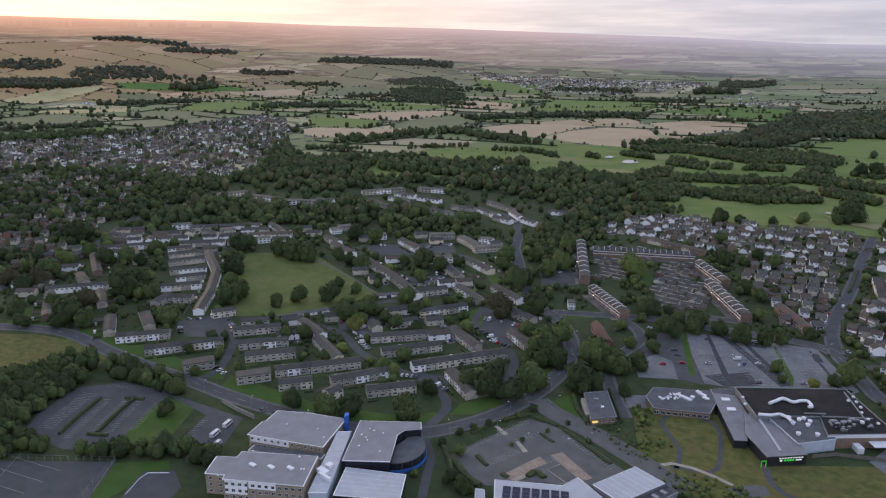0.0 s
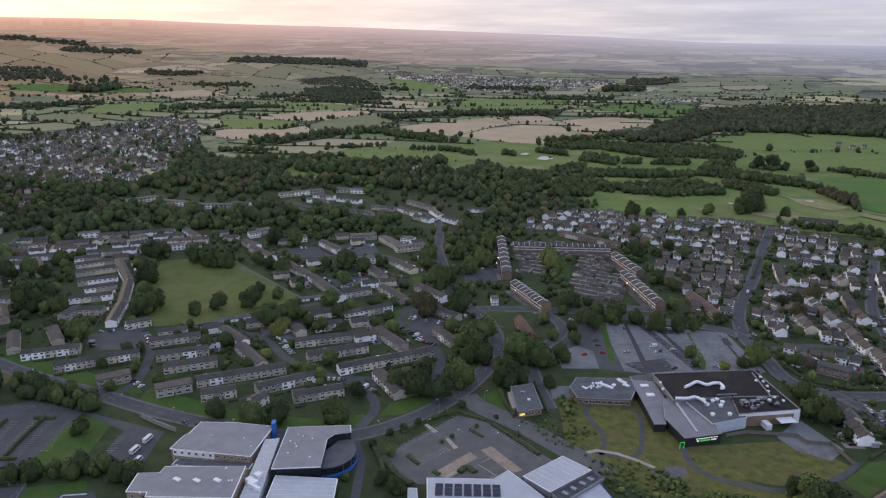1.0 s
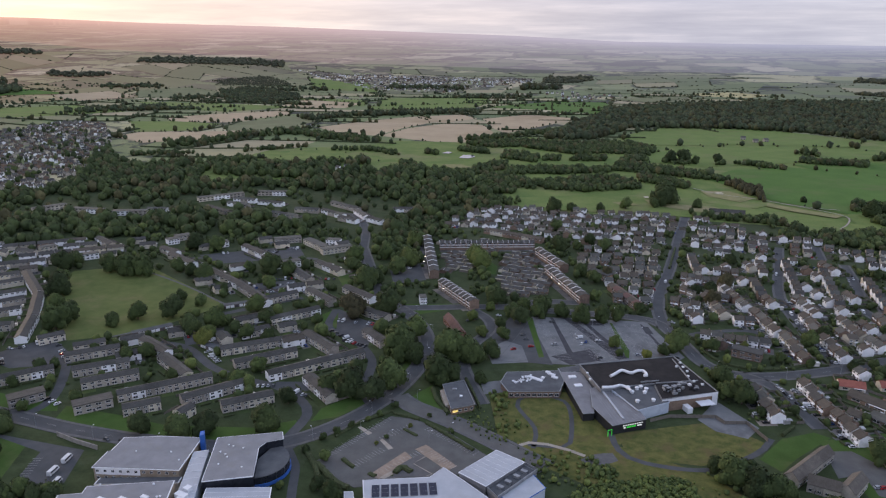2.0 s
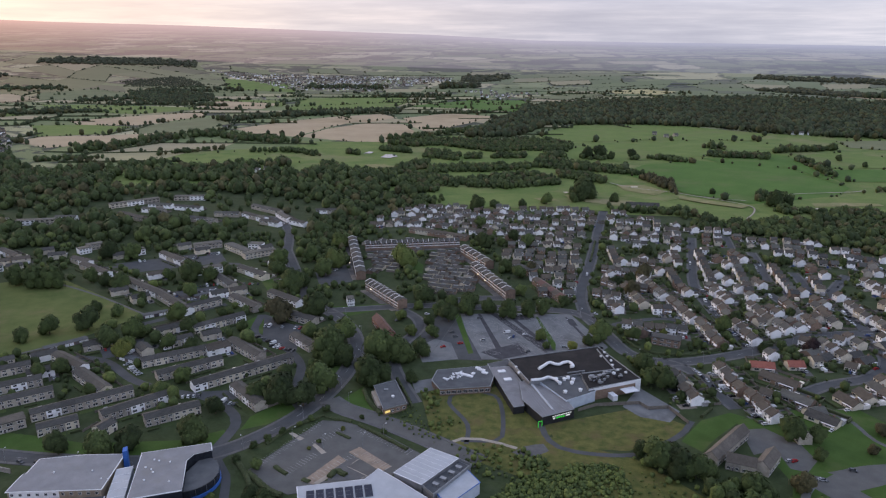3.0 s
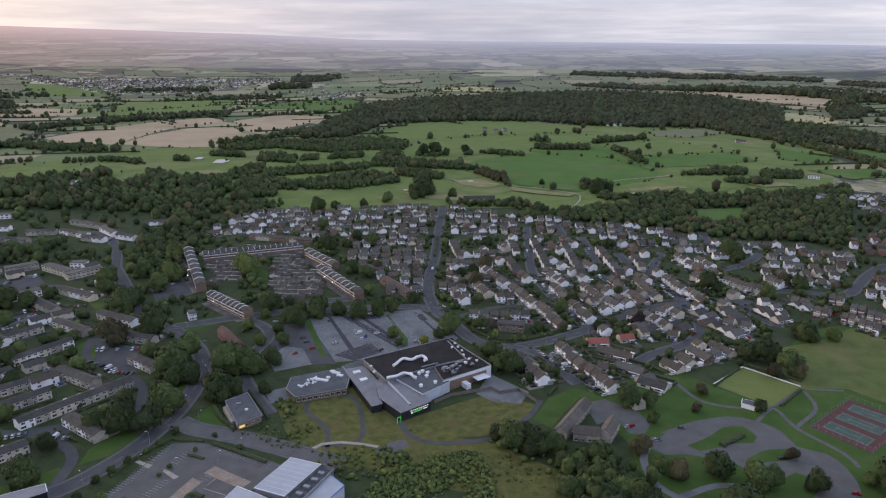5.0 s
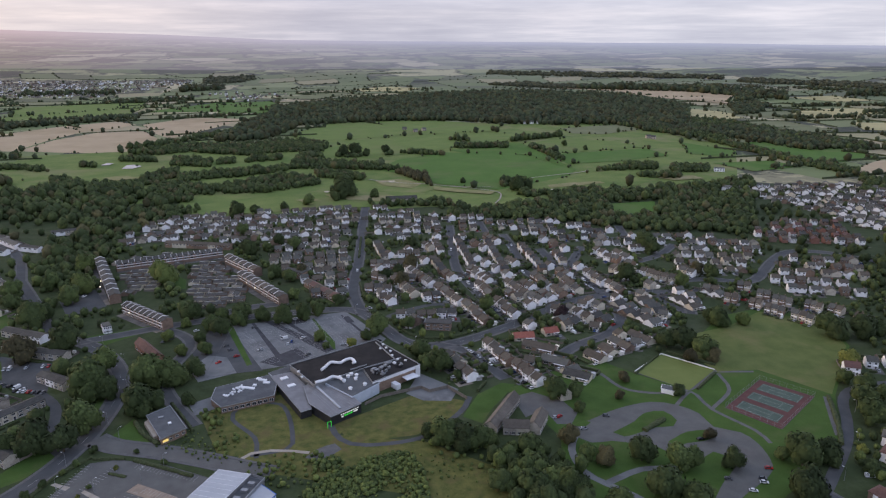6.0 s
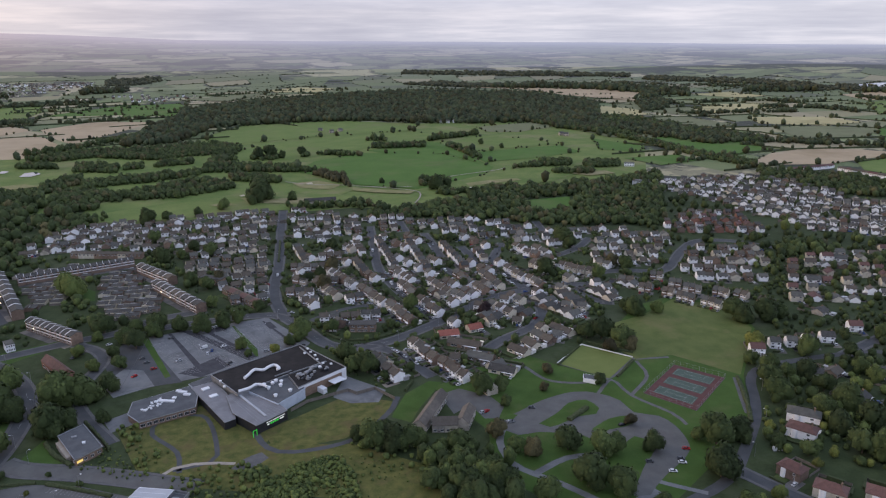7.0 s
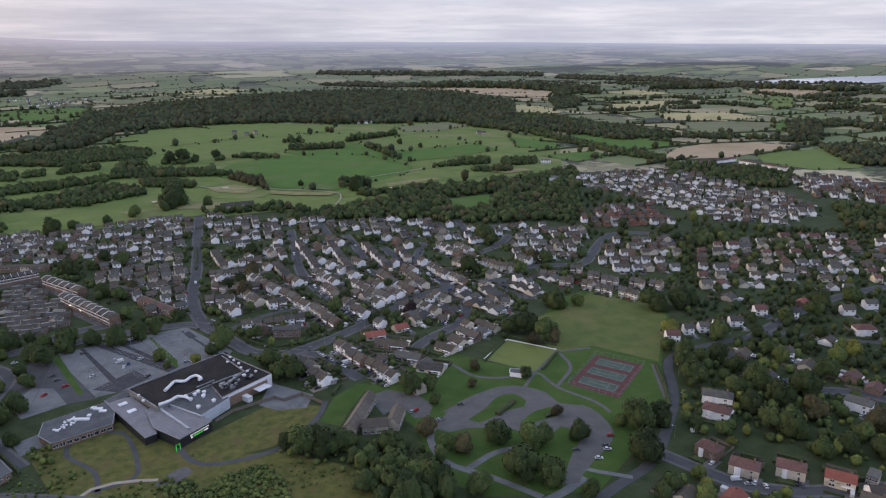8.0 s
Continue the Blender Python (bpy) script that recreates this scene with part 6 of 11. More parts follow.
def roof_vent(root, x, y, z, r, h, mat="whitemetal"):
    bm = bmesh.new()
    tube(bm, (0, 0, 0), (0, 0, h), r * 0.8, r * 0.8, 10)
    tube(bm, (0, 0, h), (0, 0, h + r * 0.5), r * 1.1, r * 0.4, 10)
    part("vent", bm, M[mat], root, "round white roof fan", at=Matrix.Translation((x, y, z)))


M["sandbrick"] = surface("sand_brick", (0.26, 0.21, 0.155), (0.38, 0.31, 0.235), 2.0, 0.25, 0.9, 0.3, stain=(0.22, 0.18, 0.14))


def render_panel(root, a, b, u0, u1, z0, z1, centre):
    """A white rendered panel over part of a wall from a to b."""
    a, b = Vector(a), Vector(b)
    d = (b - a).normalized()
    o = Vector((d.y, -d.x))
    if o.dot((a + b) / 2 - Vector(centre)) < 0:
        o = -o
    p, q = a.lerp(b, u0), a.lerp(b, u1)
    bm = bmesh.new()
    prism(bm, [tuple(p), tuple(q), tuple(q + o * 0.02), tuple(p + o * 0.02)], z0, z1)
    part("wall_panel", bm, M["white"], root, "white rendered wall panel")


# school
school = thing("school", "modern flat-roofed school with white and glass walls", "school")
A = [(-222.7, 219.3), (-227.8, 232.7), (-218.2, 236.4), (-219.6, 241.2), (-183.6, 254.7), (-175.2, 231.5), (-212.1, 219.5), (-213.4, 222.4)]
block(school, A, 0, 10.6, "sandbrick", "palemembrane")
ca = (-209.1, 232.2)
render_panel(school, A[6], A[5], 0.02, 0.30, 3.2, 10.4, ca)
render_panel(school, A[6], A[5], 0.32, 0.66, 6.9, 10.4, ca)
for z in (1.0, 4.4, 7.8):
    facade(school, A[6], A[5], z, 12, 1.7, 1.6, ca)
    facade(school, A[0], A[7], z, 2, 1.6, 1.5, ca)
for q in ((-206.8, 234.2), (-197.6, 236.6), (-188.8, 240.0)):
    roof_box(school, *q, 11.0, 3.6, 1.8, 0.7, "whitemetal", "rooflight", radians(-12), "domed rooflight catching the sky")
for q in ((-190.8, 249.7), (-183.6, 241.5), (-182.4, 242.1), (-215.9, 220.3), (-214.4, 243.5)):
    roof_vent(school, *q, 11.0, 0.5, 0.6)
B = [(-230, 258.1), (-231.4, 271.6), (-230.2, 272.8), (-231.7, 284.4), (-213, 290.2), (-193.5, 293.8), (-188.6, 265.4)]
block(school, B, 0, 8.6, "sandbrick", "palemembrane", over=0.8)
cb = (-216.9, 276.6)
render_panel(school, B[0], B[6], 0.02, 0.55, 4.9, 8.4, cb)
facade(school, B[0], B[6], 6.2, 11, 1.5, 1.4, cb)
facade(school, B[0], B[6], 2.6, 11, 1.5, 1.4, cb)
block(school, [(-224.2, 251.0), (-224.8, 256.1), (-187.4, 265.8), (-186.5, 261.1), (-190.4, 260.3)], 0, 4.6, "stone", "greyfelt")
for q in ((-217.9, 274.6), (-200.5, 278.1), (-192.7, 272.6), (-189.1, 272.6)):
    roof_vent(school, *q, 9.0, 0.45, 0.5)
C = [(-190.5, 281.8), (-184.1, 285.6), (-165.1, 235.7), (-172.8, 231.9)]
block(school, C, 0, 7.8, "paleblue", "whitesheet")
seams(school, C[3], C[0], C[1], C[2], 8.22, 9, "whitemetal")
for q, w, d in (((-175.4, 247.5), 6, 3), ((-175.4, 252.7), 3, 3), ((-172.0, 244.1), 8, 1.2)):
    roof_box(school, *q, 8.2, w, d, 1.8, "whitemetal", "plant_unit", radians(-15), "white roof plant unit")
D = [(-171.5, 258.2), (-183.9, 294.2), (-153.9, 307.2), (-150.6, 301.0), (-157.8, 296.2), (-159.1, 290.6), (-150.2, 267.7)]
block(school, D, 0, 9.7, "darkglass", "palemembrane", edge="whitemetal")
for q in ((-175.6, 282.3), (-174.7, 289.1), (-171.9, 288.5), (-172.1, 281.0), (-170.1, 279.0), (-171.1, 272.5), (-159.0, 272.8), (-166.2, 288.2)):
    roof_vent(school, *q, 10.0, 0.5, 0.5)
# curved glass drum with blue band
hub, rim = Vector((-157.8, 286.4)), Vector((-142.3, 288.2))
arc = [tuple(hub + Matrix.Rotation(radians(t), 2) @ (rim - hub)) for t in range(-95, 76, 10)]
bm = bmesh.new()
prism(bm, arc + [tuple(hub)], 0, 5.6)
part("wall", bm, M["darkglass"], school, "curved dark glass wall")
bm = bmesh.new()
prism(bm, arc + [tuple(hub)], 5.62, 6.0)
part("roof", bm, M["greyfelt"], school)
bm = bmesh.new()
ribbon(bm, [Vector((*(Vector(p) + (Vector(p) - hub).normalized() * 0.5), 0)) for p in arc], -0.2, 0.2, 0.4, 2.2)
bmesh.ops.recalc_face_normals(bm, faces=bm.faces)
part("blue_band", bm, M["bluepaint"], school, "bright blue curved band")
for p, q in zip(arc[::2], arc[1::2]):
    bm = bmesh.new()
    ribbon(bm, [Vector((*p, 0)), Vector((*(Vector(p) + (Vector(p) - hub).normalized() * 0.25), 0))], -0.06, 0.06, 0.2, 5.6)
    bmesh.ops.recalc_face_normals(bm, faces=bm.faces)
    part("mullion", bm, M["steel"], school)
E5 = [(-162.2, 236.8), (-169.2, 258.0), (-140.2, 265.5), (-133.2, 247.0)]
block(school, E5, 0, 6.6, "darkglass", "whitesheet")
seams(school, E5[0], E5[1], E5[2], E5[3], 7.02, 6, "whitemetal")
bm = bmesh.new()
prism(bm, [(-193.6, 294.0), (-192.0, 295.5), (-190.2, 291.7), (-191.8, 290.2)], 0, 12.5)
part("fin_wall", bm, M["bluepaint"], school, "tall blue fin wall")

# health centre
clinic = thing("health_centre", "white-roofed health centre with solar panels and plant deck", "health centre")
A = [(-56.6, 295.0), (-42.2, 318.1), (-27.1, 310.7), (-42.2, 287.1)]
block(clinic, A, 0, 8.6, "greysheet", "whitesheet", edge="whitemetal")
seams(clinic, A[0], A[1], A[2], A[3], 9.02, 8, "whitemetal", 0.06)
Bq = [(-41.9, 288.3), (-26.8, 311.3), (-20.6, 307.3), (-35.7, 281.7)]
block(clinic, Bq, 0, 6.4, "greysheet", "greyfelt", edge="steel", parapet=1.6)
for u in (0.2, 0.4, 0.62, 0.82):
    q = (Vector(Bq[0]).lerp(Vector(Bq[3]), 0.5)).lerp(Vector(Bq[1]).lerp(Vector(Bq[2]), 0.5), u)
    roof_box(clinic, q.x, q.y, 6.85, 3.0, 1.8, 1.2, "steel", "plant_unit", radians(-25), "grey roof plant unit")
S1 = [(-100.2, 280.9), (-70.1, 290.3), (-65.5, 299.9), (-54.8, 292.4), (-32.3, 275.3), (-90.0, 254.1)]
block(clinic, S1, 0, 6.6, "cream", "whitesheet", edge="whitemetal")
facade(clinic, S1[0], S1[1], 1.0, 8, 1.8, 1.5, (-73.8, 269.3))
facade(clinic, S1[0], S1[1], 4.0, 8, 1.8, 1.4, (-73.8, 269.3))
block(clinic, [(-35.4, 285.9), (-22.2, 305.0), (-15.3, 295.4), (-28.7, 276.3)], 0, 6.2, "paleblue", "whitesheet", edge="bluepaint")
ax, ay = Vector((-95.0, 277.4)), Vector((-69.6, 285.4))
dx = (ay - ax) / 6
dn = Vector((dx.y, -dx.x)).normalized()
for i in range(7):
    for j in range(3):
        bm = bmesh.new()
        slab(bm, 0.25, 0, 0, dx.length - 0.45, 3.0, 0.08, 0)
        slab(bm, 0.35, 0.1, 0.08, dx.length - 0.55, 2.9, 0.11, 1)
        m = Matrix.Translation((*(ax + dx * i + dn * (j * 3.1 + 3.1)), 7.25 - j * 0.0)) @ Matrix.Rotation(math.atan2(dx.y, dx.x), 4, "Z") @ Matrix.Rotation(radians(3), 4, "X")
        part("solar_panel", bm, [M["steel"], M["solar"]], clinic, "dark blue solar panel in grey frame", at=m)
hut = thing("bin_store", "small white flat-roofed store by the car park", "shed")
block(hut, [(-108.1, 275.7), (-104.0, 276.9), (-100.7, 269.7), (-105.1, 268.0)], 0, 2.7, "clad", "whitesheet", edge="whitemetal", over=0.15, thick=0.15)

# supermarket and shopping precinct
shop = thing("supermarket", "supermarket with black roof, grey metal front and lit sign", "supermarket")
W1 = [(-5.7, 429.6), (53.4, 456.7), (75.4, 411.6), (42.8, 394.5), (39.1, 414.1), (8.1, 399.0)]
block(shop, W1, 0, 7.6, "steel", "blackfelt", edge="steel", parapet=0.5)
bm = bmesh.new()
e0, e1 = Vector(W1[3]), Vector(W1[2])
out = (e1 - e0).orthogonal().normalized()
if out.dot(-e0) < 0:
    out = -out
prism(bm, [tuple(e0 + out * 0.1), tuple(e1 + out * 0.1), tuple(e1 + out * 0.45), tuple(e0 + out * 0.45)], 6.2, 8.2)
part("wall_panel", bm, M["whitemetal"], shop, "white band of cladding over brick")
bm = bmesh.new()
prism(bm, [tuple(e0 + out * 0.1), tuple(e1 + out * 0.1), tuple(e1 + out * 0.3), tuple(e0 + out * 0.3)], 0, 6.2)
part("brick_panel", bm, M["brick"], shop, "brown brick wall of the loading side")
for u in (0.62,):
    q0, q1 = e0.lerp(e1, 0.60), e0.lerp(e1, 0.86)
    bm = bmesh.new()
    prism(bm, [tuple(q0 + out * 0.5), tuple(q1 + out * 0.5), tuple(q1 + out * 6.5), tuple(q0 + out * 6.5)], 4.0, 4.3)
    part("canopy", bm, M["whitemetal"], shop, "white loading canopy")
q0 = e0.lerp(e1, 0.42) + out * 3
roof_box(shop, q0.x, q0.y, 0, 3.2, 6.0, 3.2, "whitemetal", "delivery_container", math.atan2(out.y, out.x) - math.pi / 2, "white delivery container")
q0, q1 = e0.lerp(e1, 0.90), e0.lerp(e1, 0.995)
bm = bmesh.new()
prism(bm, [tuple(q0 + out * 0.5), tuple(q1 + out * 0.5), tuple(q1 + out * 0.9), tuple(q0 + out * 0.9)], 0, 8.35)
part("wall_panel", bm, M["whitemetal"], shop, "tall white corner cladding")
# raised upstands across the black roof
for p, q in (((7.4, 398.9), (-3.4, 423.8)), ((40.2, 414.1), (65.4, 423.8)), ((52.5, 452.0), (62.0, 419.5)), ((31.3, 413.6), (42.3, 418.3))):
    bm = bmesh.new()
    ribbon(bm, [Vector((*p, 0)), Vector((*q, 0))], -0.25, 0.25, 7.9, 8.7)
    bmesh.ops.recalc_face_normals(bm, faces=bm.faces)
    part("upstand", bm, M["steel"], shop)
for q in ((57.1, 447.6), (58.3, 441.4), (60.2, 435.4), (54.2, 441.1), (60.2, 428.5), (67.6, 419.1), (63.0, 422.0), (1.1, 410.2), (-0.8, 418.1)):
    roof_box(shop, *q, 8.0, 1.3, 1.3, 0.8, "whitemetal", "rooflight", 0.3, "small white roof vent")
deck = random.Random(9)
dk0, dk1, dk2, dk3 = [Vector(p) for p in ((41.6, 409.5), (54.9, 419.9), (68.9, 412.7), (47.7, 400.7))]
for i in range(30):
    u, w = deck.random(), deck.random()
    q = dk0.lerp(dk1, u).lerp(dk3.lerp(dk2, u), w)
    roof_box(shop, q.x, q.y, 8.0, deck.uniform(0.8, 3.0), deck.uniform(0.8, 2.0), deck.uniform(0.6, 1.9), deck.choice(("steel", "steel", "whitemetal", "blackpanel")), "plant_unit", math.atan2(dk1.y - dk0.y, dk1.x - dk0.x), "roof cooling plant unit")
def pipe(line, z, r, sides=10):
    """One bent tube along a level line."""
    bm = bmesh.new()
    rings = []
    for i, q in enumerate(line):
        d = (line[min(i + 1, len(line) - 1)] - line[max(i - 1, 0)]).normalized()
        n = Vector((d.y, -d.x, 0))
        rings.append([bm.verts.new((q.x + n.x * math.cos(t) * r, q.y + n.y * math.cos(t) * r, z + math.sin(t) * r)) for t in [2 * math.pi * k / sides for k in range(sides)]])
    for a, b in zip(rings, rings[1:]):
        for i in range(sides):
            bm.faces.new((a[i], a[(i + 1) % sides], b[(i + 1) % sides], b[i]))
    bm.faces.new(rings[0])
    bm.faces.new(rings[-1][::-1])
    bmesh.ops.recalc_face_normals(bm, faces=bm.faces)
    return bm


# long white duct
duct = smooth_line([(13.5, 416.1), (16.5, 420.4), (20.3, 425.7), (25.6, 423.5), (29.4, 427.1), (33.2, 428.1), (35.3, 422.4), (33.5, 421.4)], 1.2)
bm = pipe(duct, 9.1, 0.95)
part("duct", bm, M["whitemetal"], shop, "fat white ventilation duct")
duct = smooth_line([(8.7, 400.1), (15.0, 402.1), (19.3, 405.4), (23.7, 402.6), (25.3, 399.6)], 1.2)
bm = pipe(duct, 8.9, 0.85)
part("duct", bm, M["whitemetal"], shop, "fat white ventilation duct")
W2 = [(13.0, 404.4), (39.4, 417.0), (46.9, 394.4), (29.1, 380.6)]
block(shop, W2, 0, 6.6, "paleblue", "greyfelt", edge="paleblue")
for q in ((26.1, 400.6), (29.1, 406.1), (31.4, 408.6), (34.4, 406.4), (33.4, 401.8), (28.9, 389.7), (38.0, 393.2), (23.9, 405.8)):
    roof_vent(shop, *q, 7.0, 1.25, 1.3)
W3 = [(1.8, 401.8), (7.5, 407.5), (29.3, 383.2), (33.3, 373.3), (15.1, 361.8), (4.0, 380.3)]
block(shop, W3, 0, 5.6, "blackpanel", "greysheet", edge="steel")
seams(shop, W3[0], W3[1], W3[3], W3[4], 6.02, 9, "steel", 0.05)
r0, r1 = Vector((7.4, 404.4)), Vector((21.1, 369.8))
bm = bmesh.new()
ribbon(bm, [Vector((*r0, 0)), Vector((*r1, 0))], -0.6, 0.6, 6.0, 6.6)
bmesh.ops.recalc_face_normals(bm, faces=bm.faces)
part("ridge_light", bm, M["whitesheet"], shop, "long white ridge rooflight")
W4 = [(-18.0, 422.5), (-4.9, 425.8), (2.2, 406.9), (5.0, 375.4), (-1.2, 373.0)]
block(shop, W4, 0, 4.6, "blackpanel", "greysheet", edge="steel")
for q in ((-9.8, 417.2), (-5.6, 406.4)):
    roof_box(shop, *q, 5.0, 4.6, 3.0, 0.6, "whitemetal", "rooflight", radians(20), "white rooflight box")
# sign on the black front: word becomes plain bars in their colours
s0, s1 = Vector(W3[4]), Vector(W3[3])
sd = (s1 - s0).normalized()
so = Vector((sd.y, -sd.x))
if so.dot(-s0) < 0:
    so = -so


def sign(u0, u1, z0, z1, mat, label):
    p, q = s0 + sd * u0 + so * 0.5, s0 + sd * u1 + so * 0.5
    bm = bmesh.new()
    prism(bm, [tuple(p), tuple(q), tuple(q + so * 0.15), tuple(p + so * 0.15)], z0, z1)
    part("sign", bm, M[mat], shop, label)


L0 = (s1 - s0).length
for i in range(4):
    sign(L0 * (0.42 + 0.07 * i), L0 * (0.42 + 0.07 * i) + 1.0, 2.9, 3.9, "greensign", "glowing green sign block")
sign(L0 * 0.32, L0 * 0.38, 2.9, 3.8, "whitesign", "white sign block")
sign(L0 * 0.72, L0 * 0.86, 3.0, 3.7, "whitesign", "white sign block")
for i in range(9):
    sign(L0 * (0.30 + 0.068 * i), L0 * (0.30 + 0.068 * i) + 1.0, 4.4, 4.95, "whitesign", "white sign letter block")
sign(-3.0, -2.7, 0, 3.9, "greensign", "glowing green entrance post")
sign(-0.6, -0.3, 0, 3.9, "greensign", "glowing green entrance post")
sign(-3.0, -0.3, 3.6, 3.9, "greensign", "glowing green entrance beam")
precinct = thing("shop_row", "low flat-roofed shop row with white roof plant", "shops")
W5 = [(-52.5, 401.5), (-50.7, 415.8), (-18.5, 426.0), (-14.6, 411.6), (-16.1, 397.7), (-46.0, 390.0)]
block(precinct, W5, 0, 4.2, "brick", "greyfelt", edge="steel")
facade(precinct, W5[5], W5[4], 1.0, 9, 2.6, 2.0, (-34.5, 409.6))
for i in range(22):
    u, w = rng.random(), rng.random()
    q = Vector((-43.7, 401.3)).lerp(Vector((-34.1, 413.5)), u) + Vector((w * 6 - 3, rng.uniform(-3, 3)))
    roof_box(precinct, q.x, q.y, 4.55, rng.uniform(0.6, 1.5), rng.uniform(0.6, 1.2), rng.uniform(0.4, 0.9), "whitemetal", "plant_unit", rng.random(), "white rooftop unit")
for q, w in (((-31.7, 409.7), 9), ((-27.6, 412.4), 2), ((-22.9, 418.3), 5), ((-25.2, 420.6), 3), ((-20.5, 414.4), 4)):
    roof_box(precinct, *q, 4.55, w, 2.0, 0.8, "whitemetal", "rooflight", radians(-25), "long white rooflight")
block(precinct, [(-19.4, 429.5), (-5.5, 438.1), (-2.8, 431.4), (-16.1, 422.2)], 0, 3.8, "steel", "greyfelt", edge="steel", names=("wall", "canopy"))
# small brick library
lib = thing("library", "small brown brick flat-roofed building with lit window", "library")
Lb = [(-86.7, 389.7), (-75.2, 398.6), (-63.3, 370.7), (-75.2, 362.0)]
block(lib, Lb, 0, 3.8, "brick", "greyfelt", edge="steel", parapet=0.35)
facade(lib, Lb[3], Lb[2], 1.2, 4, 1.8, 1.5, (-75.6, 381.3))
facade(lib, Lb[0], Lb[3], 1.2, 5, 1.8, 1.5, (-75.6, 381.3))
bm = bmesh.new()
p, q = Vector(Lb[3]).lerp(Vector(Lb[2]), 0.05), Vector(Lb[3]).lerp(Vector(Lb[2]), 0.27)
prism(bm, [tuple(p + Vector((0.2, -0.5))), tuple(q + Vector((0.2, -0.5))), tuple(q + Vector((0.2, -0.3))), tuple(p + Vector((0.2, -0.3)))], 1.6, 2.9)
part("lit_sign", bm, M["litwindow"], lib, "yellow lit window")
roof_box(lib, *(-78.3, 385.3), 4.15, 2.5, 1.6, 0.7, "steel", "rooflight", 0.2)
roof_box(lib, *(-72.7, 377.6), 4.15, 1.6, 1.6, 0.7, "whitemetal", "rooflight", 0.2)
bm = bmesh.new()
prism(bm, [(-87.4, 385.2), (-85.2, 387.0), (-77.1, 369.4), (-79.8, 367.3)], 0, 2.9)
part("annex", bm, M["sandstone"], lib, "pale side annex")

# old stone farm buildings and others with house forms
STYLE["barn"] = (10.0, 7.4, 4.6, 3.2, 1, 0.3)
KINDNAME["barn"] = "old farm barn"
ROOFNAME["stonetile"] = "stone slate"
row((123.8, 364.7), (100.0, 334.4), 3, "barn", "stone", "stonetile", group="old farm barns")
row((107.6, 334.7), (121.3, 330.5), 2, "barn", "stone", "stonetile", group="old farm barns")
row((123.1, 328.3), (133.3, 343.1), 2, "barn", "stone", "stonetile", group="old farm barns")
row((153.2, 376.0), (155.2, 359.7), 2, "barn", "stone", "stonetile", group="old farm barns")
row((-108.1, 499.5), (-91.6, 469.5), 2, "barn", "redbrick", "marooontile", group="inn")
row((128.9, 915.9), (169.7, 913.8), 2, "barn", "stone", "darktile", group="golf club house")
row((-139.9, 534.2), (-134.7, 536.3), 1, "flats", "white", "greytile", group="low flats")
row((-5.7, 639.9), (12.1, 627.1), 2, "flats", "brick", "darktile", group="low flats")
pav = thing("bowls_pavilion", "low white pavilion beside the bowling green", "pavilion")
block(pav, [(218.8, 360.7), (225.5, 355.5), (221.4, 350.4), (215.6, 356.0)], 0, 2.8, "clad", "greyfelt", edge="clad", over=0.3, thick=0.2)


def garages(a, b, n, label="row of flat-roofed brick garages"):
    a, b = Vector(a), Vector(b)
    d = b - a
    ang = math.atan2(d.y, d.x)
    if Vector((math.sin(ang), -math.cos(ang))).dot(-a) < 0:
        ang += math.pi
    L1 = d.length
    root = thing("garage_row", label, "garage", at=Matrix.Translation((*((a + b) / 2), 0)) @ Matrix.Rotation(ang, 4, "Z"))
    bm = bmesh.new()
    slab(bm, -L1 / 2, -2.7, 0, L1 / 2, 2.7, 2.35)
    part("wall", bm, M["brick"], root)
    bm = bmesh.new()
    slab(bm, -L1 / 2 - 0.2, -2.95, 2.352, L1 / 2 + 0.2, 2.95, 2.55)
    part("roof", bm, M["greyfelt"], root)
    for i in range(n):
        bm = bmesh.new()
        x = -L1 / 2 + (i + 0.5) * L1 / n
        slab(bm, x - L1 / n * 0.43, -2.78, 0.03, x + L1 / n * 0.43, -2.69, 2.1)
        part("garage_door", bm, M["clad"] if i % 3 else M["door"], root)
    TAKEN.append((*((a + b) / 2), 6))


garages((-326.0, 420.1), (-306.5, 440.7), 9)
garages((-291.5, 484.6), (-269.8, 501.7), 8)
garages((-334.1, 584.1), (-321.1, 594.9), 6)
garages((-269.1, 531.4), (-257.0, 546.1), 6)
garages((-268.5, 417.1), (-252.5, 411.0), 6)
garages((78.1, 494.9), (86.1, 491.2), 3)

# shelter and wall by the school yard
bm = bmesh.new()
ribbon(bm, [Vector((*(-279.2, 290.4), 0)), Vector((*(-263.4, 286.3), 0)), Vector((*(-248.6, 283.6), 0))], -0.25, 0.25, 0, 2.6)
bmesh.ops.recalc_face_normals(bm, faces=bm.faces)
tagged(new("boundary_wall", mesh_of("boundary_wall", bm, M["stone"])), "brown stone retaining wall below the road", "wall")

# far towns
estate([(617.7, 884.3), (736.1, 891.2), (825, 873), (831.8, 740.2), (824.1, 637.3), (785.2, 557.7), (691.0, 544.8), (643.2, 574.8), (639.2, 652.1), (634.6, 754.3), (616.4, 819.0)], -41, 23, 10.5, "dormer villa dormer semi", "white white cream white brick", "greytile darktile browntile", keep=0.9, jitter=1.2, gables=0.45)
estate([(911.8, 713.2), (1000, 738), (1005, 685), (1010.8, 603.1), (917.9, 544.4), (851.3, 615.6)], -38, 19, 10.5, "villa semi dormer villa", "brick cream redbrick white", "darktile greytile browntile", keep=0.9, jitter=1.2)
row((895, 877), (985, 882), 9, "semi", "white", "marooontile")
row((975, 860), (983, 772), 12, "semi", "white", "marooontile browntile")
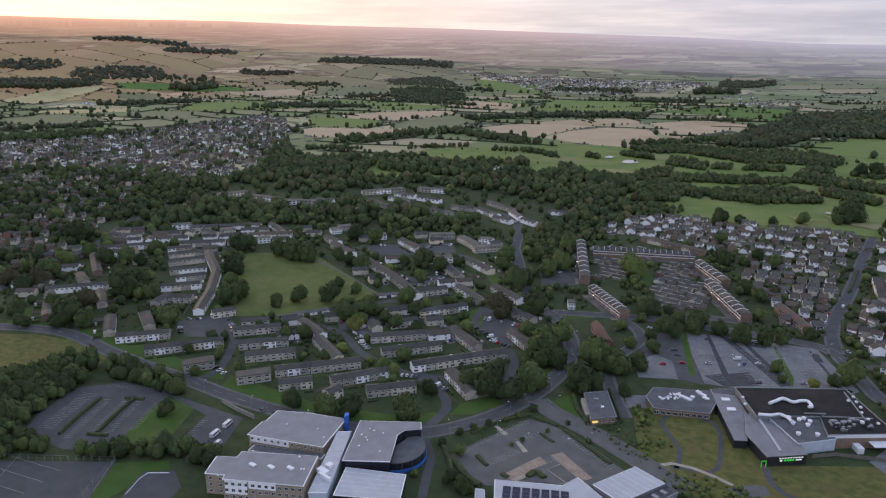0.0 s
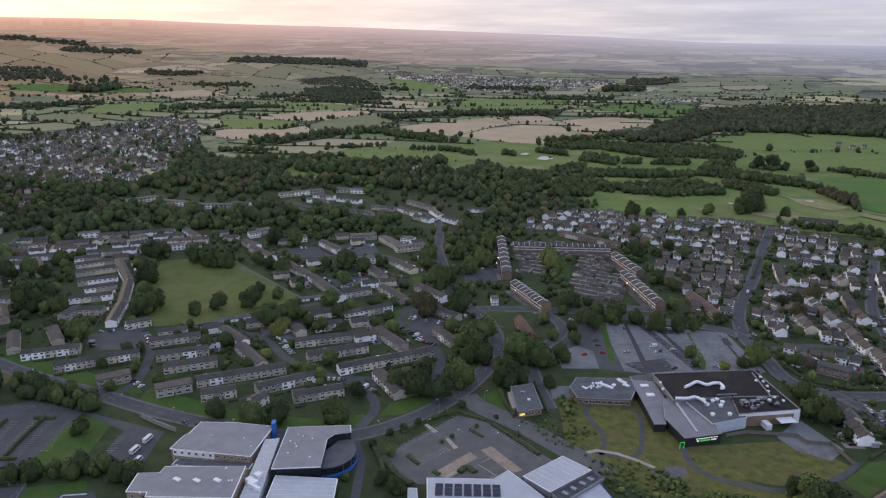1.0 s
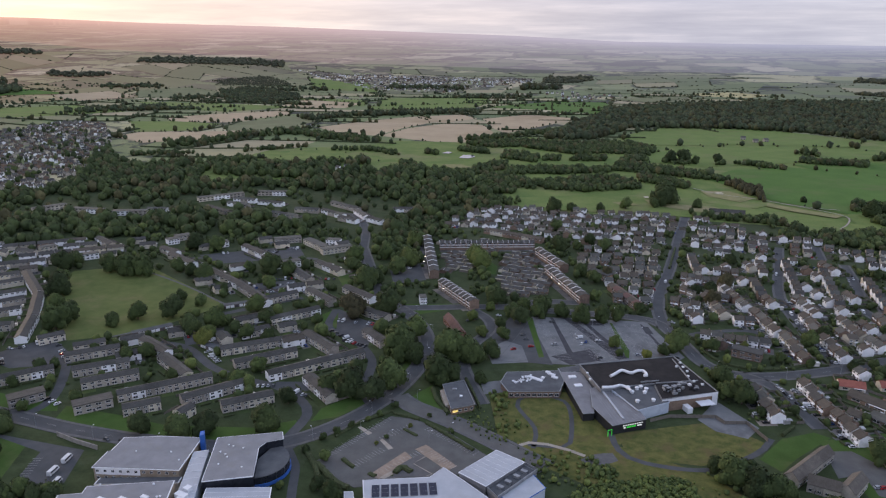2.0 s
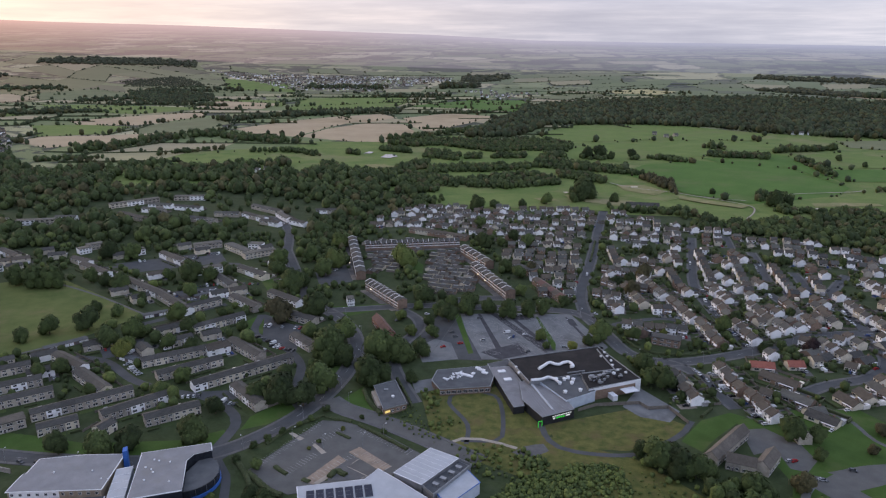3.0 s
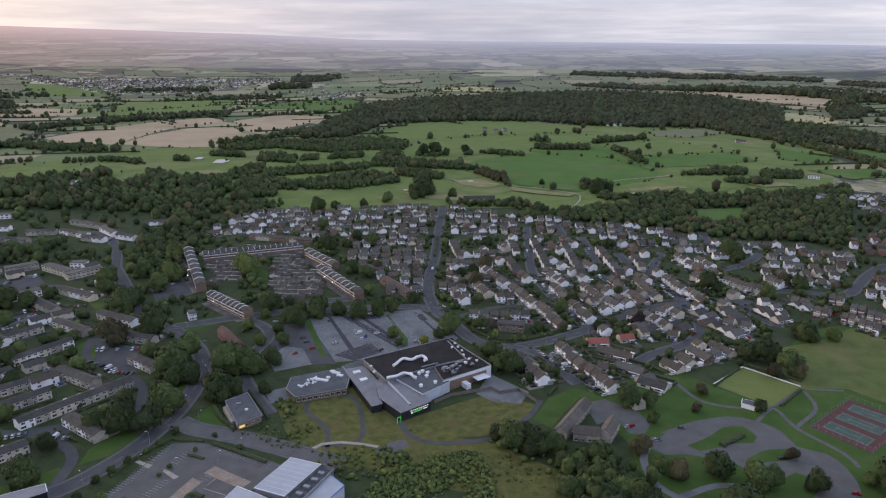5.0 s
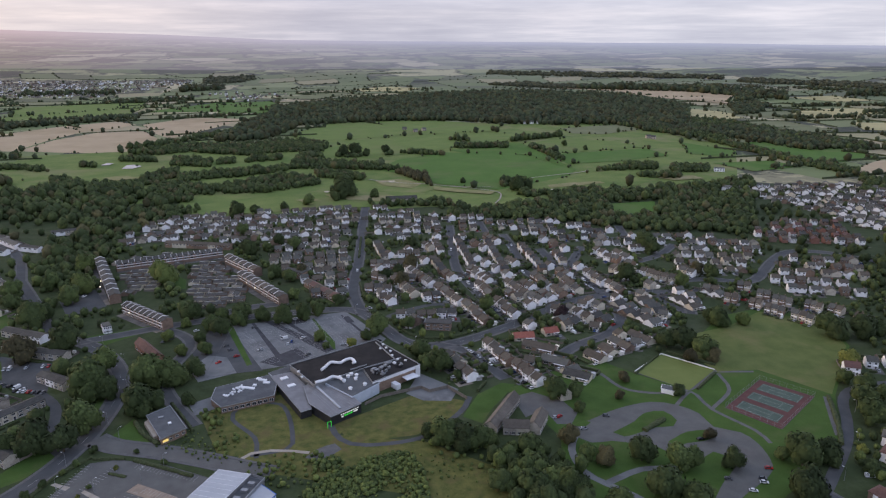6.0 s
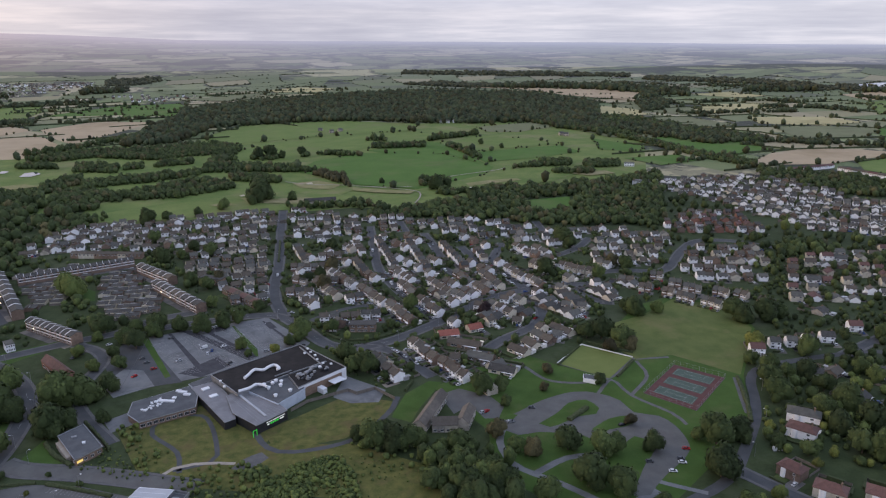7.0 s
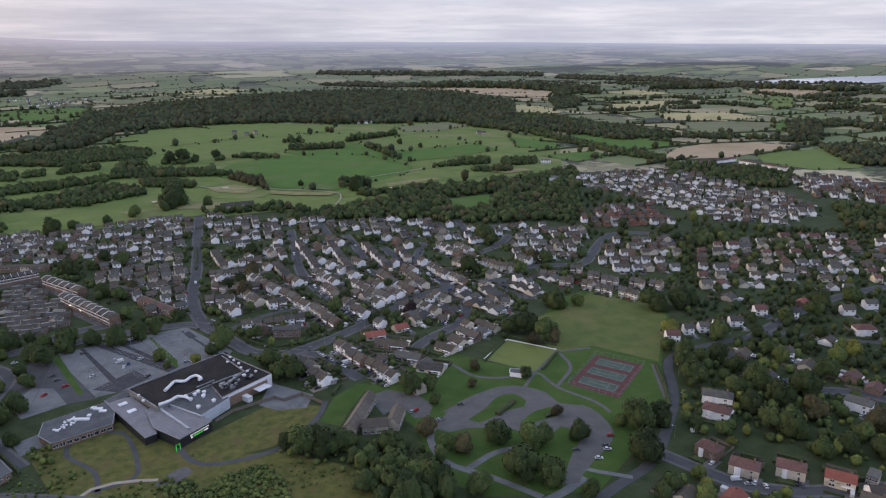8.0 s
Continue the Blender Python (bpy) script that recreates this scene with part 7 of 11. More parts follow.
estate([(-1474, 891), (-1366, 1014), (-1328, 1257), (-1350, 1583), (-1211, 1543), (-998, 1291), (-824, 993), (-768.7, 857.8), (-827.3, 775.9), (-1031, 790), (-1185, 711)], 34, 23, 11, "villa semi terrace dormer", "brick stone cream white brick", "darktile browntile greytile", keep=0.8)
estate([(-1185, 711), (-1009, 773), (-830.2, 735.9), (-729.1, 591.9), (-642.7, 470.7), (-624.4, 360.8)], 34, 28, 12, "semi terrace villa", "brick redbrick stone cream brick", "browntile darktile", keep=0.62)
estate([(-1462, 3229), (-1159, 3346), (-836, 3364), (-351, 3434), (-351, 3244), (-645, 2793), (-937, 2784), (-1253, 3080)], 4, 38, 14, "villa semi flats terrace", "white cream stone brick", "greytile darktile", keep=0.75)
estate([(-314, 2778), (-209, 2892), (35, 2824), (-13, 2513), (-184, 2599)], -10, 50, 20, "detached semi", "white cream brick", "greytile darktile", keep=0.5)
for q, st in (((282, 1652), "barn"), ((300, 1611), "barn"), ((323, 1629), "barn"), ((593, 1700), "detached"), ((611, 1700), "detached"), ((629, 1699), "detached"), ((764, 1395), "barn"), ((768, 1380), "barn"), ((-2076, 1616), "flats"), ((-2018, 1601), "flats"), ((-875, 2481), "barn"), ((-902, 2411), "barn"), ((-416.4, 1107.8), "detached"), ((-425.0, 1091.4), "detached"), ((-707, 1625), "barn"), ((-1201, 1183), "flats"), ((685, 1014), "flats"), ((610.0, 879.5), "flats")):
    put_house(*q, radians(rng.uniform(-40, 40)), st, "white" if st != "barn" else "stone", "greytile")
finish_houses()

# ---- fields, golf course, water ----
M["pasture"] = surface("pasture", (0.102, 0.158, 0.038), (0.150, 0.198, 0.056), 35.0, 4.0, 0.95, 0.4, stain=(0.145, 0.158, 0.062))
M["rich"] = surface("rich_pasture", (0.060, 0.126, 0.022), (0.090, 0.162, 0.034), 40.0, 4.0, 0.95, 0.4, stain=(0.118, 0.142, 0.052))
M["dull"] = surface("dull_pasture", (0.125, 0.140, 0.070), (0.185, 0.195, 0.105), 50.0, 4.0, 0.95, 0.4, stain=(0.151, 0.151, 0.082))
M["golf"] = surface("golf_turf", (0.080, 0.138, 0.032), (0.172, 0.208, 0.064), 42.0, 3.0, 0.95, 0.4, stain=(0.211, 0.192, 0.098))
M["tan"] = surface("stubble", (0.34, 0.265, 0.17), (0.43, 0.34, 0.22), 60.0, 4.0, 0.95, 0.5, stain=(0.27, 0.21, 0.12))
M["straw"] = surface("ripe_straw", (0.34, 0.30, 0.15), (0.44, 0.39, 0.205), 60.0, 4.0, 0.95, 0.5, stain=(0.237, 0.226, 0.102))
M["water"] = surface("still_water", (0.03, 0.04, 0.05), (0.04, 0.05, 0.06), 20.0, 3.0, 0.04, 0.02)
NAMES = {"pasture": "green pasture field", "rich": "lush deep green field", "dull": "dull green field", "golf": "yellow green golf course turf", "tan": "pale brown stubble field", "straw": "straw coloured field", "water": "still pale water"}
HEDGES, SHAPES = [], []
field_no = 0


def field(mat, *pts, hedge=0.7, under=False):
    """A field with an outline, lying on the land; its edges may carry hedges."""
    global field_no
    field_no += 1
    SHAPES.append(list(pts))
    if mat != "water" and min(math.hypot(*p) for p in pts) > HILL0 + 150:
        return
    bm = bmesh.new()
    bm.faces.new([bm.verts.new((x, y, 0)) for x, y in pts])
    bmesh.ops.triangulate(bm, faces=bm.faces)
    if max(math.hypot(*p) for p in pts) > HILL0 - 50:
        for _ in range(5 if mat == "water" else 4):
            bmesh.ops.subdivide_edges(bm, edges=bm.edges, cuts=1, use_grid_fill=True)
    up3 = (3.0 if mat == "water" else 1.6) if max(math.hypot(*p) for p in pts) > HILL0 - 50 else 0.1
    for v3 in bm.verts:
        v3.co.z = 0.05 + field_no * 0.008 if under else float(land(v3.co.x, v3.co.y)) + up3 + field_no * 0.012
    bmesh.ops.recalc_face_normals(bm, faces=bm.faces)
    if sum(q.normal.z for q in bm.faces) < 0:
        bmesh.ops.reverse_faces(bm, faces=bm.faces)
    name = "water" if mat == "water" else "field"
    tagged(new(name, mesh_of(name, bm, M[mat])), NAMES[mat] + (" between woods" if mat == "water" else " bounded by hedges"), name, kind="structure")
    if hedge:
        for a, b in zip(pts, pts[1:] + pts[:1]):
            HEDGES.append((a, b, hedge * 0.75))


# turf of the golf course and pastures under all that follows
field('golf', (-125.7, 886.2), (188.5, 876.0), (360, 1712), (33, 1634), (-162.9, 1175.8), hedge=0, under=True)
field('golf', (188.5, 876.0), (264.0, 836.2), (429.3, 888.9), (731, 1705), (360, 1712), hedge=0, under=True)
field('golf', (429.3, 888.9), (662.9, 932.1), (1066, 1534), (731, 1705), hedge=0, under=True)
field('golf', (-679.3, 942.7), (-629, 1271), (-166, 1576), (79, 1427), (72, 1199), (-172.6, 977.5), (-453.5, 978.1), hedge=0, under=True)
field('tan', (-684, 1624), (-610, 1787), (-525, 1909), (-438, 1808), (-480, 1656), (-500, 1510), (-606, 1542), hedge=0.4)
field('tan', (-525, 1909), (-410, 2003), (-347, 1913), (-407, 1797), (-435, 1809), hedge=0.4)
field('tan', (-494, 1513), (-468, 1662), (-398, 1788), (-306, 1772), (-241, 1584), (-298, 1435), (-413, 1475), hedge=0.3)
field('tan', (-331, 1907), (-224, 2054), (-87, 1980), (-145, 1821), (-230, 1621), (-290, 1756), hedge=0.4)
field('golf', (-587, 1259), (-492, 1334), (-464, 1215), (-512, 1102), (-568, 1161), hedge=0.2)
field('golf', (-477, 1441), (-325, 1456), (-160, 1449), (-210, 1311), (-219, 1210), (-190.6, 1027.4), (-302.3, 1066.1), (-356.9, 1092.0), (-404, 1246), hedge=0.1)
field('golf', (-139.0, 948.3), (-53.5, 1014.7), (54.6, 1047.1), (124.1, 1053.7), (116.0, 953.5), (28.7, 909.2), (-107.3, 888.9), hedge=0)
field('pasture', (-1062, 2378), (-809, 2382), (-756, 2174), (-977, 2167), hedge=0.7)
field('pasture', (-797, 2468), (-430, 2590), (-403, 2388), (-710, 2178), hedge=0.7)
field('pasture', (-734, 2165), (-395, 2392), (-414, 2176), (-711, 2074), hedge=0.7)
field('rich', (-391, 2227), (-193, 2502), (-20, 2508), (-3, 2398), (-25, 2099), (-151, 2192), hedge=0.7)
field('tan', (-1151, 1707), (-1101, 1807), (-928, 1977), (-870, 1876), (-940, 1657), (-1088, 1640), hedge=0.7)
field('dull', (-927, 1604), (-864, 1844), (-736, 1765), (-744, 1591), (-833, 1469), hedge=0.7)
field('tan', (-1048, 1356), (-1035, 1438), (-926, 1469), (-807, 1533), (-793, 1399), (-926, 1286), hedge=0.7)
field('pasture', (-1192, 1617), (-1075, 1647), (-940, 1627), (-926, 1495), (-1047, 1431), hedge=0.7)
field('tan', (-1735, 2660), (-1601, 2817), (-1549, 2676), (-1695, 2514), hedge=0.7)
field('dull', (-1714, 2383), (-1603, 2540), (-1407, 2476), (-1442, 2286), (-1614, 2243), hedge=0.7)
field('tan', (-1033, 2339), (-797, 2265), (-790, 2092), (-1006, 2060), hedge=0.7)
field('pasture', (-1527, 2123), (-1213, 2136), (-944, 2094), (-1077, 1897), (-1364, 1957), hedge=0.7)
field('rich', (-2332, 1958), (-2061, 2178), (-1846, 2203), (-2030, 2012), (-2239, 1902), hedge=0.7)
field('dull', (-2200, 1855), (-2071, 1917), (-1838, 1722), (-1923, 1607), hedge=0.7)
field('pasture', (-1789, 1821), (-1622, 1963), (-1357, 1827), (-1507, 1645), (-1637, 1574), hedge=0.7)
field('dull', (-1739, 1501), (-1609, 1590), (-1450, 1582), (-1439, 1421), (-1614, 1391), hedge=0.7)
field('straw', (-1995, 1381), (-1823, 1574), (-1746, 1497), (-1893, 1326), hedge=0.7)
field('dull', (-1959, 1256), (-1825, 1363), (-1608, 1331), (-1671, 1153), (-1790, 1145), hedge=0.7)
field('pasture', (-1501, 1117), (-1473, 1218), (-1370, 1116), (-1368, 1043), hedge=0.7)
field('straw', (-2345, 1510), (-2389, 1749), (-2336, 1897), (-2288, 1881), (-2199, 1525), hedge=0.7)
field('dull', (-2359, 2557), (-2251, 2950), (-2047, 2853), (-2166, 2519), (-2277, 2397), hedge=0.7)
field('pasture', (-2109, 2562), (-1998, 2784), (-1854, 2753), (-1992, 2529), hedge=0.7)
field('tan', (-1878, 2144), (-1779, 2324), (-1630, 2266), (-1733, 2066), hedge=0.7)
field('dull', (-1986, 2446), (-1832, 2633), (-1748, 2594), (-1889, 2396), hedge=0.7)
field('pasture', (-2288, 2342), (-2164, 2479), (-2054, 2421), (-2229, 2248), hedge=0.7)
field('straw', (-2260, 2313), (-2187, 2507), (-2150, 2481), (-2206, 2321), hedge=0.7)
field('pasture', (-1324, 3050), (-1052, 3045), (-889, 2712), (-1147, 2704), hedge=0.7)
field('pasture', (27, 1644), (123, 1829), (357, 1843), (536, 1703), (486, 1582), (281, 1573), (151, 1525), (36, 1497), hedge=0.5)
field('pasture', (96, 1429), (161, 1507), (290, 1554), (481, 1563), (508, 1456), (306, 1345), (167, 1273), (26, 1305), hedge=0.4)
field('rich', (198, 1241), (298, 1305), (389, 1255), (435, 1241), (468.2, 1083.7), (432.0, 1027.1), (302.1, 950.9), (221.6, 1017.1), (152.7, 1159.5), hedge=0.3)
field('rich', (314, 1331), (442, 1396), (477, 1380), (471, 1227), (467.5, 1093.3), (438, 1247), (347, 1251), hedge=0.2)
field('pasture', (477, 1380), (595, 1435), (671, 1370), (697, 1278), (600, 1263), (473, 1245), hedge=0.4)
field('rich', (473, 1233), (594, 1251), (687, 1259), (688, 1175), (571, 1138), (474, 1133), hedge=0.4)
field('golf', (290.5, 951.5), (454.1, 1039.0), (579, 1078), (584.6, 990.1), (500.7, 940.6), (378.1, 911.6), (294.1, 864.3), hedge=0.1)
field('golf', (-129.5, 944.9), (-13.0, 997.4), (82.3, 984.7), (176.3, 972.3), (204.3, 934.5), (118.4, 892.2), (-55.2, 891.8), (-123.3, 895.4), hedge=0)
field('golf', (133.0, 1073.3), (191.9, 1061.3), (221.5, 996.9), (190.0, 960.4), (130.0, 982.3), hedge=0)
field('golf', (256.0, 911.2), (306.2, 901.9), (329.7, 862.4), (291.6, 834.7), (255.9, 857.2), hedge=0)
field('rich', (411.5, 837.2), (473.7, 836.9), (451.1, 790.5), (404.8, 769.6), (392.4, 785.7), hedge=0.2)
field('dull', (645, 1593), (823, 1635), (878, 1562), (695, 1472), (634, 1501), hedge=0.6)
field('rich', (797, 1320), (836, 1191), (793, 1127), (733, 1184), hedge=0.6)
field('tan', (1094, 2951), (1353, 2921), (1618, 2685), (1593, 2321), (1392, 2054), (1296, 2296), (1269, 2594), (1117, 2797), hedge=0.5)
field('straw', (1024, 1933), (1173, 1985), (1253, 1812), (1174, 1694), (1079, 1820), hedge=0.6)
field('dull', (985, 1935), (1009, 1919), (1079, 1795), (1094, 1676), (982, 1727), hedge=0.5)
field('tan', (393, 3457), (823, 3701), (1025, 3567), (854, 3357), (592, 3218), hedge=0.5)
field('pasture', (-271, 3140), (-32, 3336), (215, 3200), (65, 3123), (-208, 2920), hedge=0.7)
field('pasture', (480, 3143), (712, 3193), (719, 3056), (490, 3048), hedge=0.7)
field('straw', (303, 2964), (440, 3036), (575, 2932), (483, 2798), (323, 2837), hedge=0.7)
field('dull', (-27, 2628), (188, 2789), (302, 2840), (131, 2525), hedge=0.7)
field('rich', (-191, 2450), (-26, 2509), (15, 2317), (-120, 2094), (-169, 2146), hedge=0.7)
field('straw', (597, 2988), (817, 3019), (905, 2990), (652, 2915), hedge=0.7)
field('dull', (1117, 3711), (1518, 3544), (1570, 3407), (1213, 3558), hedge=0.7)
field('tan', (1001, 1033), (1114, 1058), (1188, 1011), (1223, 958), (1170, 936), (1000, 908), (899, 940), (890, 965), hedge=0.3)
field('pasture', (1085, 927), (1256, 899), (1204, 774), (1108, 738), (1026, 758), (1014, 847), hedge=0.3)
field('rich', (929, 1291), (1050, 1259), (1050, 1167), (1038, 1072), (902, 1030), (889, 1186), hedge=0.6)
field('rich', (718, 1082), (831, 1082), (840, 1019), (737, 998), hedge=0.6)
field('dull', (840, 1497), (906, 1379), (984, 1293), (918, 1286), (842, 1326), hedge=0.6)
field('straw', (964, 1924), (1160, 2048), (1202, 1894), (1201, 1685), (1090, 1661), (991, 1799), hedge=0.5)
field('dull', (1232, 1941), (1423, 2048), (1421, 1816), (1374, 1627), (1275, 1628), (1233, 1703), hedge=0.5)
field('straw', (1391, 1750), (1524, 1848), (1731, 1828), (1634, 1700), (1360, 1635), hedge=0.5)
field('dull', (1192, 1673), (1247, 1592), (1247, 1411), (1132, 1379), (1107, 1528), hedge=0.5)
field('straw', (1392, 1531), (1576, 1465), (1573, 1338), (1433, 1311), (1314, 1403), hedge=0.6)
field('dull', (1296, 1344), (1423, 1303), (1508, 1231), (1339, 1127), (1204, 1177), hedge=0.6)
field('straw', (1717, 2197), (1913, 2206), (1918, 2028), (1774, 2014), hedge=0.5)
field('straw', (1671, 3031), (1851, 3074), (1830, 2937), (1665, 2914), hedge=0.5)
field('tan', (1880, 2967), (2146, 2975), (2124, 2852), (1901, 2853), hedge=0.5)
field('tan', (2143, 2923), (2338, 2868), (2348, 2676), (2205, 2744), hedge=0.5)
field('rich', (2333, 2820), (2467, 2583), (2388, 2569), (2294, 2691), hedge=0.4)
field('straw', (2418, 2640), (2686, 2390), (2701, 2219), (2464, 2405), hedge=0.4)
field('straw', (2275, 2591), (2439, 2482), (2469, 2377), (2299, 2472), hedge=0.5)
field('tan', (2161, 1939), (2496, 1891), (2614, 1767), (2327, 1716), (2097, 1781), hedge=0.5)
field('dull', (3094, 2515), (3365, 2444), (3387, 2281), (3190, 2311), hedge=0.3)
field('pasture', (2162, 1591), (2337, 1555), (2325, 1493), (2083, 1455), hedge=0.5)
field('dull', (1756, 1286), (1941, 1302), (1896, 1211), (1713, 1175), hedge=0.5)
field('tan', (1739, 1148), (1808, 1153), (1654, 1052), hedge=0.5)
field('pasture', (2040, 1732), (2169, 1725), (1889, 1479), (1762, 1453), hedge=0.4)
field('rich', (1502, 1234), (1593, 1268), (1444, 1139), (1305, 1062), hedge=0.4)
field('water', (2240, 2089), (2380, 2084), (2580, 2063), (2775, 2005), (2898, 1895), (2957, 1795), (2886, 1750), (2716, 1816), (2523, 1914), (2369, 1992), hedge=0)
field('water', (-260, 1258), (-258, 1293), (-241, 1295), (-232, 1273), (-243, 1254), hedge=0)
field('water', (-301, 1300), (-296, 1324), (-284, 1316), (-288, 1299), hedge=0)

# dry rough and sand bunkers of the golf course
M["dryrough"] = surface("dry_golf_rough", (0.150, 0.165, 0.062), (0.265, 0.235, 0.115), 16.0, 2.0, 0.95, 0.5, stain=(0.30, 0.25, 0.15))
M["sand"] = surface("bunker_sand", (0.42, 0.37, 0.28), (0.55, 0.49, 0.38), 4.0, 0.6, 0.95, 0.3)
NAMES["dryrough"], NAMES["sand"] = "dry yellowish golf rough", "pale sand bunker"
field('dryrough', (53, 980), (93, 960), (139, 958), (157, 930), (118, 920), (62, 948), hedge=0)
field('dryrough', (133, 1058), (173, 1064), (199, 1021), (177, 993), (141, 1021), hedge=0)
field('dryrough', (11, 952), (33, 960), (47, 942), (25, 935), hedge=0)
field('dryrough', (374, 968), (414, 978), (460, 978), (463, 963), (414, 956), (371, 948), hedge=0)
field('dryrough', (211, 996), (252, 963), (289, 944), (276, 928), (233, 952), (206, 976), hedge=0)
field('dryrough', (556, 987), (621, 988), (625, 961), (573, 958), hedge=0)
field('dryrough', (-275, 1181), (-241, 1189), (-217, 1164), (-250, 1151), hedge=0)
field('sand', (152, 1052), (161, 1054), (163, 1045), (154, 1043), hedge=0)
field('sand', (53, 999), (59, 1001), (61, 992), (55, 990), hedge=0)
field('sand', (-311, 1060), (-298, 1059), (-293, 1047), (-306, 1048), hedge=0)
field('sand', (368, 940), (375, 942), (373, 934), (367, 932), hedge=0)

# the rest of the farmland: a patchwork of hedged fields on a bent grid
HEDGETREES = []


def patchwork():
    g = np.random.default_rng(21)
    wide, deep, t = 165.0, 118.0, radians(14)
    ni, nj = 46, 50
    ii, jj = np.meshgrid(np.arange(-ni, ni + 1), np.arange(0, nj), indexing="ij")
    px = (ii + 0.28 * np.sin(jj * 0.9)) * wide + g.uniform(-38, 38, ii.shape)
    py = 700 + jj * deep + 60 * np.sin(ii * 0.35) + g.uniform(-26, 26, ii.shape)
    gx, gy = px * math.cos(t) - py * math.sin(t) * 0.3, px * math.sin(t) * 0.3 + py * math.cos(t)
    taken = np.array(TAKEN)
    vs, fs, n = [], [], 0
    hv, hf, hn = [], [], 0
    kindof, trees = [], []
    steps = np.linspace(0, 1, 4)
    for i in range(2 * ni):
        for j in range(nj - 1):
            c = [np.array((gx[a, b], gy[a, b])) for a, b in ((i, j), (i + 1, j), (i + 1, j + 1), (i, j + 1))]
            m = sum(c) / 4
            r, az = math.hypot(*m), math.degrees(math.atan2(m[0], m[1]))
            if not 1130 < r < 3650 or abs(az) > 66:
                continue
            if np.min(np.hypot(taken[:, 0] - m[0], taken[:, 1] - m[1])) < 75:
                continue
            free_cell = not within_any(m, SHAPES)
            if free_cell:
                q = np.array([[c[0] * (1 - a) * (1 - b) + c[1] * a * (1 - b) + c[2] * a * b + c[3] * (1 - a) * b for a in steps] for b in steps]).reshape(-1, 2)
                z = land(q[:, 0], q[:, 1]) + np.where(np.hypot(q[:, 0], q[:, 1]) > HILL0 - 60, 1.6, 0.03)
                kindof.extend([int(r > HILL0)] * 9)
                vs.append(np.column_stack([q, z]))
                fs += [(n + 4 * b + a, n + 4 * b + a + 1, n + 4 * b + a + 5, n + 4 * b + a + 4) for b in range(3) for a in range(3)]
                n += 16
            for a, b in ((c[0], c[1]), (c[0], c[3])):
                mid = (a + b) / 2
                if g.random() < (0.14 if r < 2900 else 0.25) or within_any(mid, SHAPES):
                    continue
                along = b - a
                L9 = math.hypot(*along)
                side = np.array((along[1], -along[0])) / L9 * g.uniform(1.2, 2.2)
                high = g.uniform(1.6, 3.4) * (1.0 if r < 2900 else 0.7)
                for k9 in range(4):
                    p0, p1 = a + along * k9 / 4, a + along * (k9 + 1) / 4
                    bent = g.uniform(-2, 2, 2)
                    z0, z1 = float(land(*p0)), float(land(*p1))
                    hv += [(*(p0 - side), z0 - 1), (*(p0 + side), z0 - 1), (*(p1 + side), z1 - 1), (*(p1 - side), z1 - 1)]
                    hv += [(*(p0 - side * 0.6 + bent * 0.2), z0 + high), (*(p0 + side * 0.6), z0 + high * 0.9), (*(p1 + side * 0.6), z1 + high * 1.1), (*(p1 - side * 0.6 - bent * 0.2), z1 + high)]
                    hf += [(hn + 4, hn + 5, hn + 6, hn + 7), (hn, hn + 1, hn + 5, hn + 4), (hn + 1, hn + 2, hn + 6, hn + 5), (hn + 2, hn + 3, hn + 7, hn + 6), (hn + 3, hn, hn + 4, hn + 7)]
                    hn += 8
                many = g.random() < 0.3
                for _ in range(int(L9 / (11 if many else 32))):
                    p = a + along * g.random() + g.uniform(-2.5, 2.5, 2)
                    trees.append((*p, g.uniform(2.5, 6.0)))
    for name, haze in (("hedged_farmland", False), ("farmland_with_painted_haze", True)):
        m = bpy.data.materials.new(name)
        m.use_nodes = True
        q = Nodes(m.node_tree)
        at = q.add("TexCoord").outputs["Object"]
        pick9 = q.add("NewGeometry").outputs["Random Per Island"]
        # field tones raised about a third and muted: aerial haze put into the colour
        kinds = [(0.0, (0.105, 0.150, 0.048)), (0.16, (0.140, 0.185, 0.062)), (0.30, (0.165, 0.190, 0.080)), (0.43, (0.190, 0.190, 0.095)), (0.55, (0.285, 0.250, 0.135)), (0.66, (0.375, 0.310, 0.195)), (0.76, (0.125, 0.175, 0.056)), (0.87, (0.340, 0.300, 0.165))]
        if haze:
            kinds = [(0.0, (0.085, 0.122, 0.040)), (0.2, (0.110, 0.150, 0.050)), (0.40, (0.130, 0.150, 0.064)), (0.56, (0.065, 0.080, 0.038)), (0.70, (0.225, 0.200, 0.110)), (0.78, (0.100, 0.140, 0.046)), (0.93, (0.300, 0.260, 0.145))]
        c = q.ramp(pick9, kinds)
        c.node.color_ramp.interpolation = "CONSTANT"
        c = q.mix(q.math("MULTIPLY", q.noise(at, 1 / 45.0, 5.0, 0.65), 0.5), c, (0.15, 0.165, 0.075))
        lines = q.noise(q.add("Mapping", {"Vector": at, "Rotation": (0, 0, 0.3), "Scale": (0.006, 0.16, 0.05)}).outputs[0], 1.0, 3.0)
        c = q.mix(q.add("MapRange", {0: lines, 1: 0.35, 2: 0.7, 3: 0.0, 4: 0.3}).outputs[0], c, (0.06, 0.075, 0.03))
        p = q.add("BsdfPrincipled", {"Base Color": c, "Roughness": 0.95}).outputs[0]
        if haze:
            # fields on the slopes get the same haze painted in as emission
            p = painted_haze(q, at, p)
        q.add("OutputMaterial", {0: p})
        M[name] = m
    tagged(new("farmland", raw_mesh("farmland", np.concatenate(vs), fs, [M["hedged_farmland"], M["farmland_with_painted_haze"]], kindof)), "patchwork of green and straw fields between hedges, farther ones with painted haze", "fields", kind="structure")
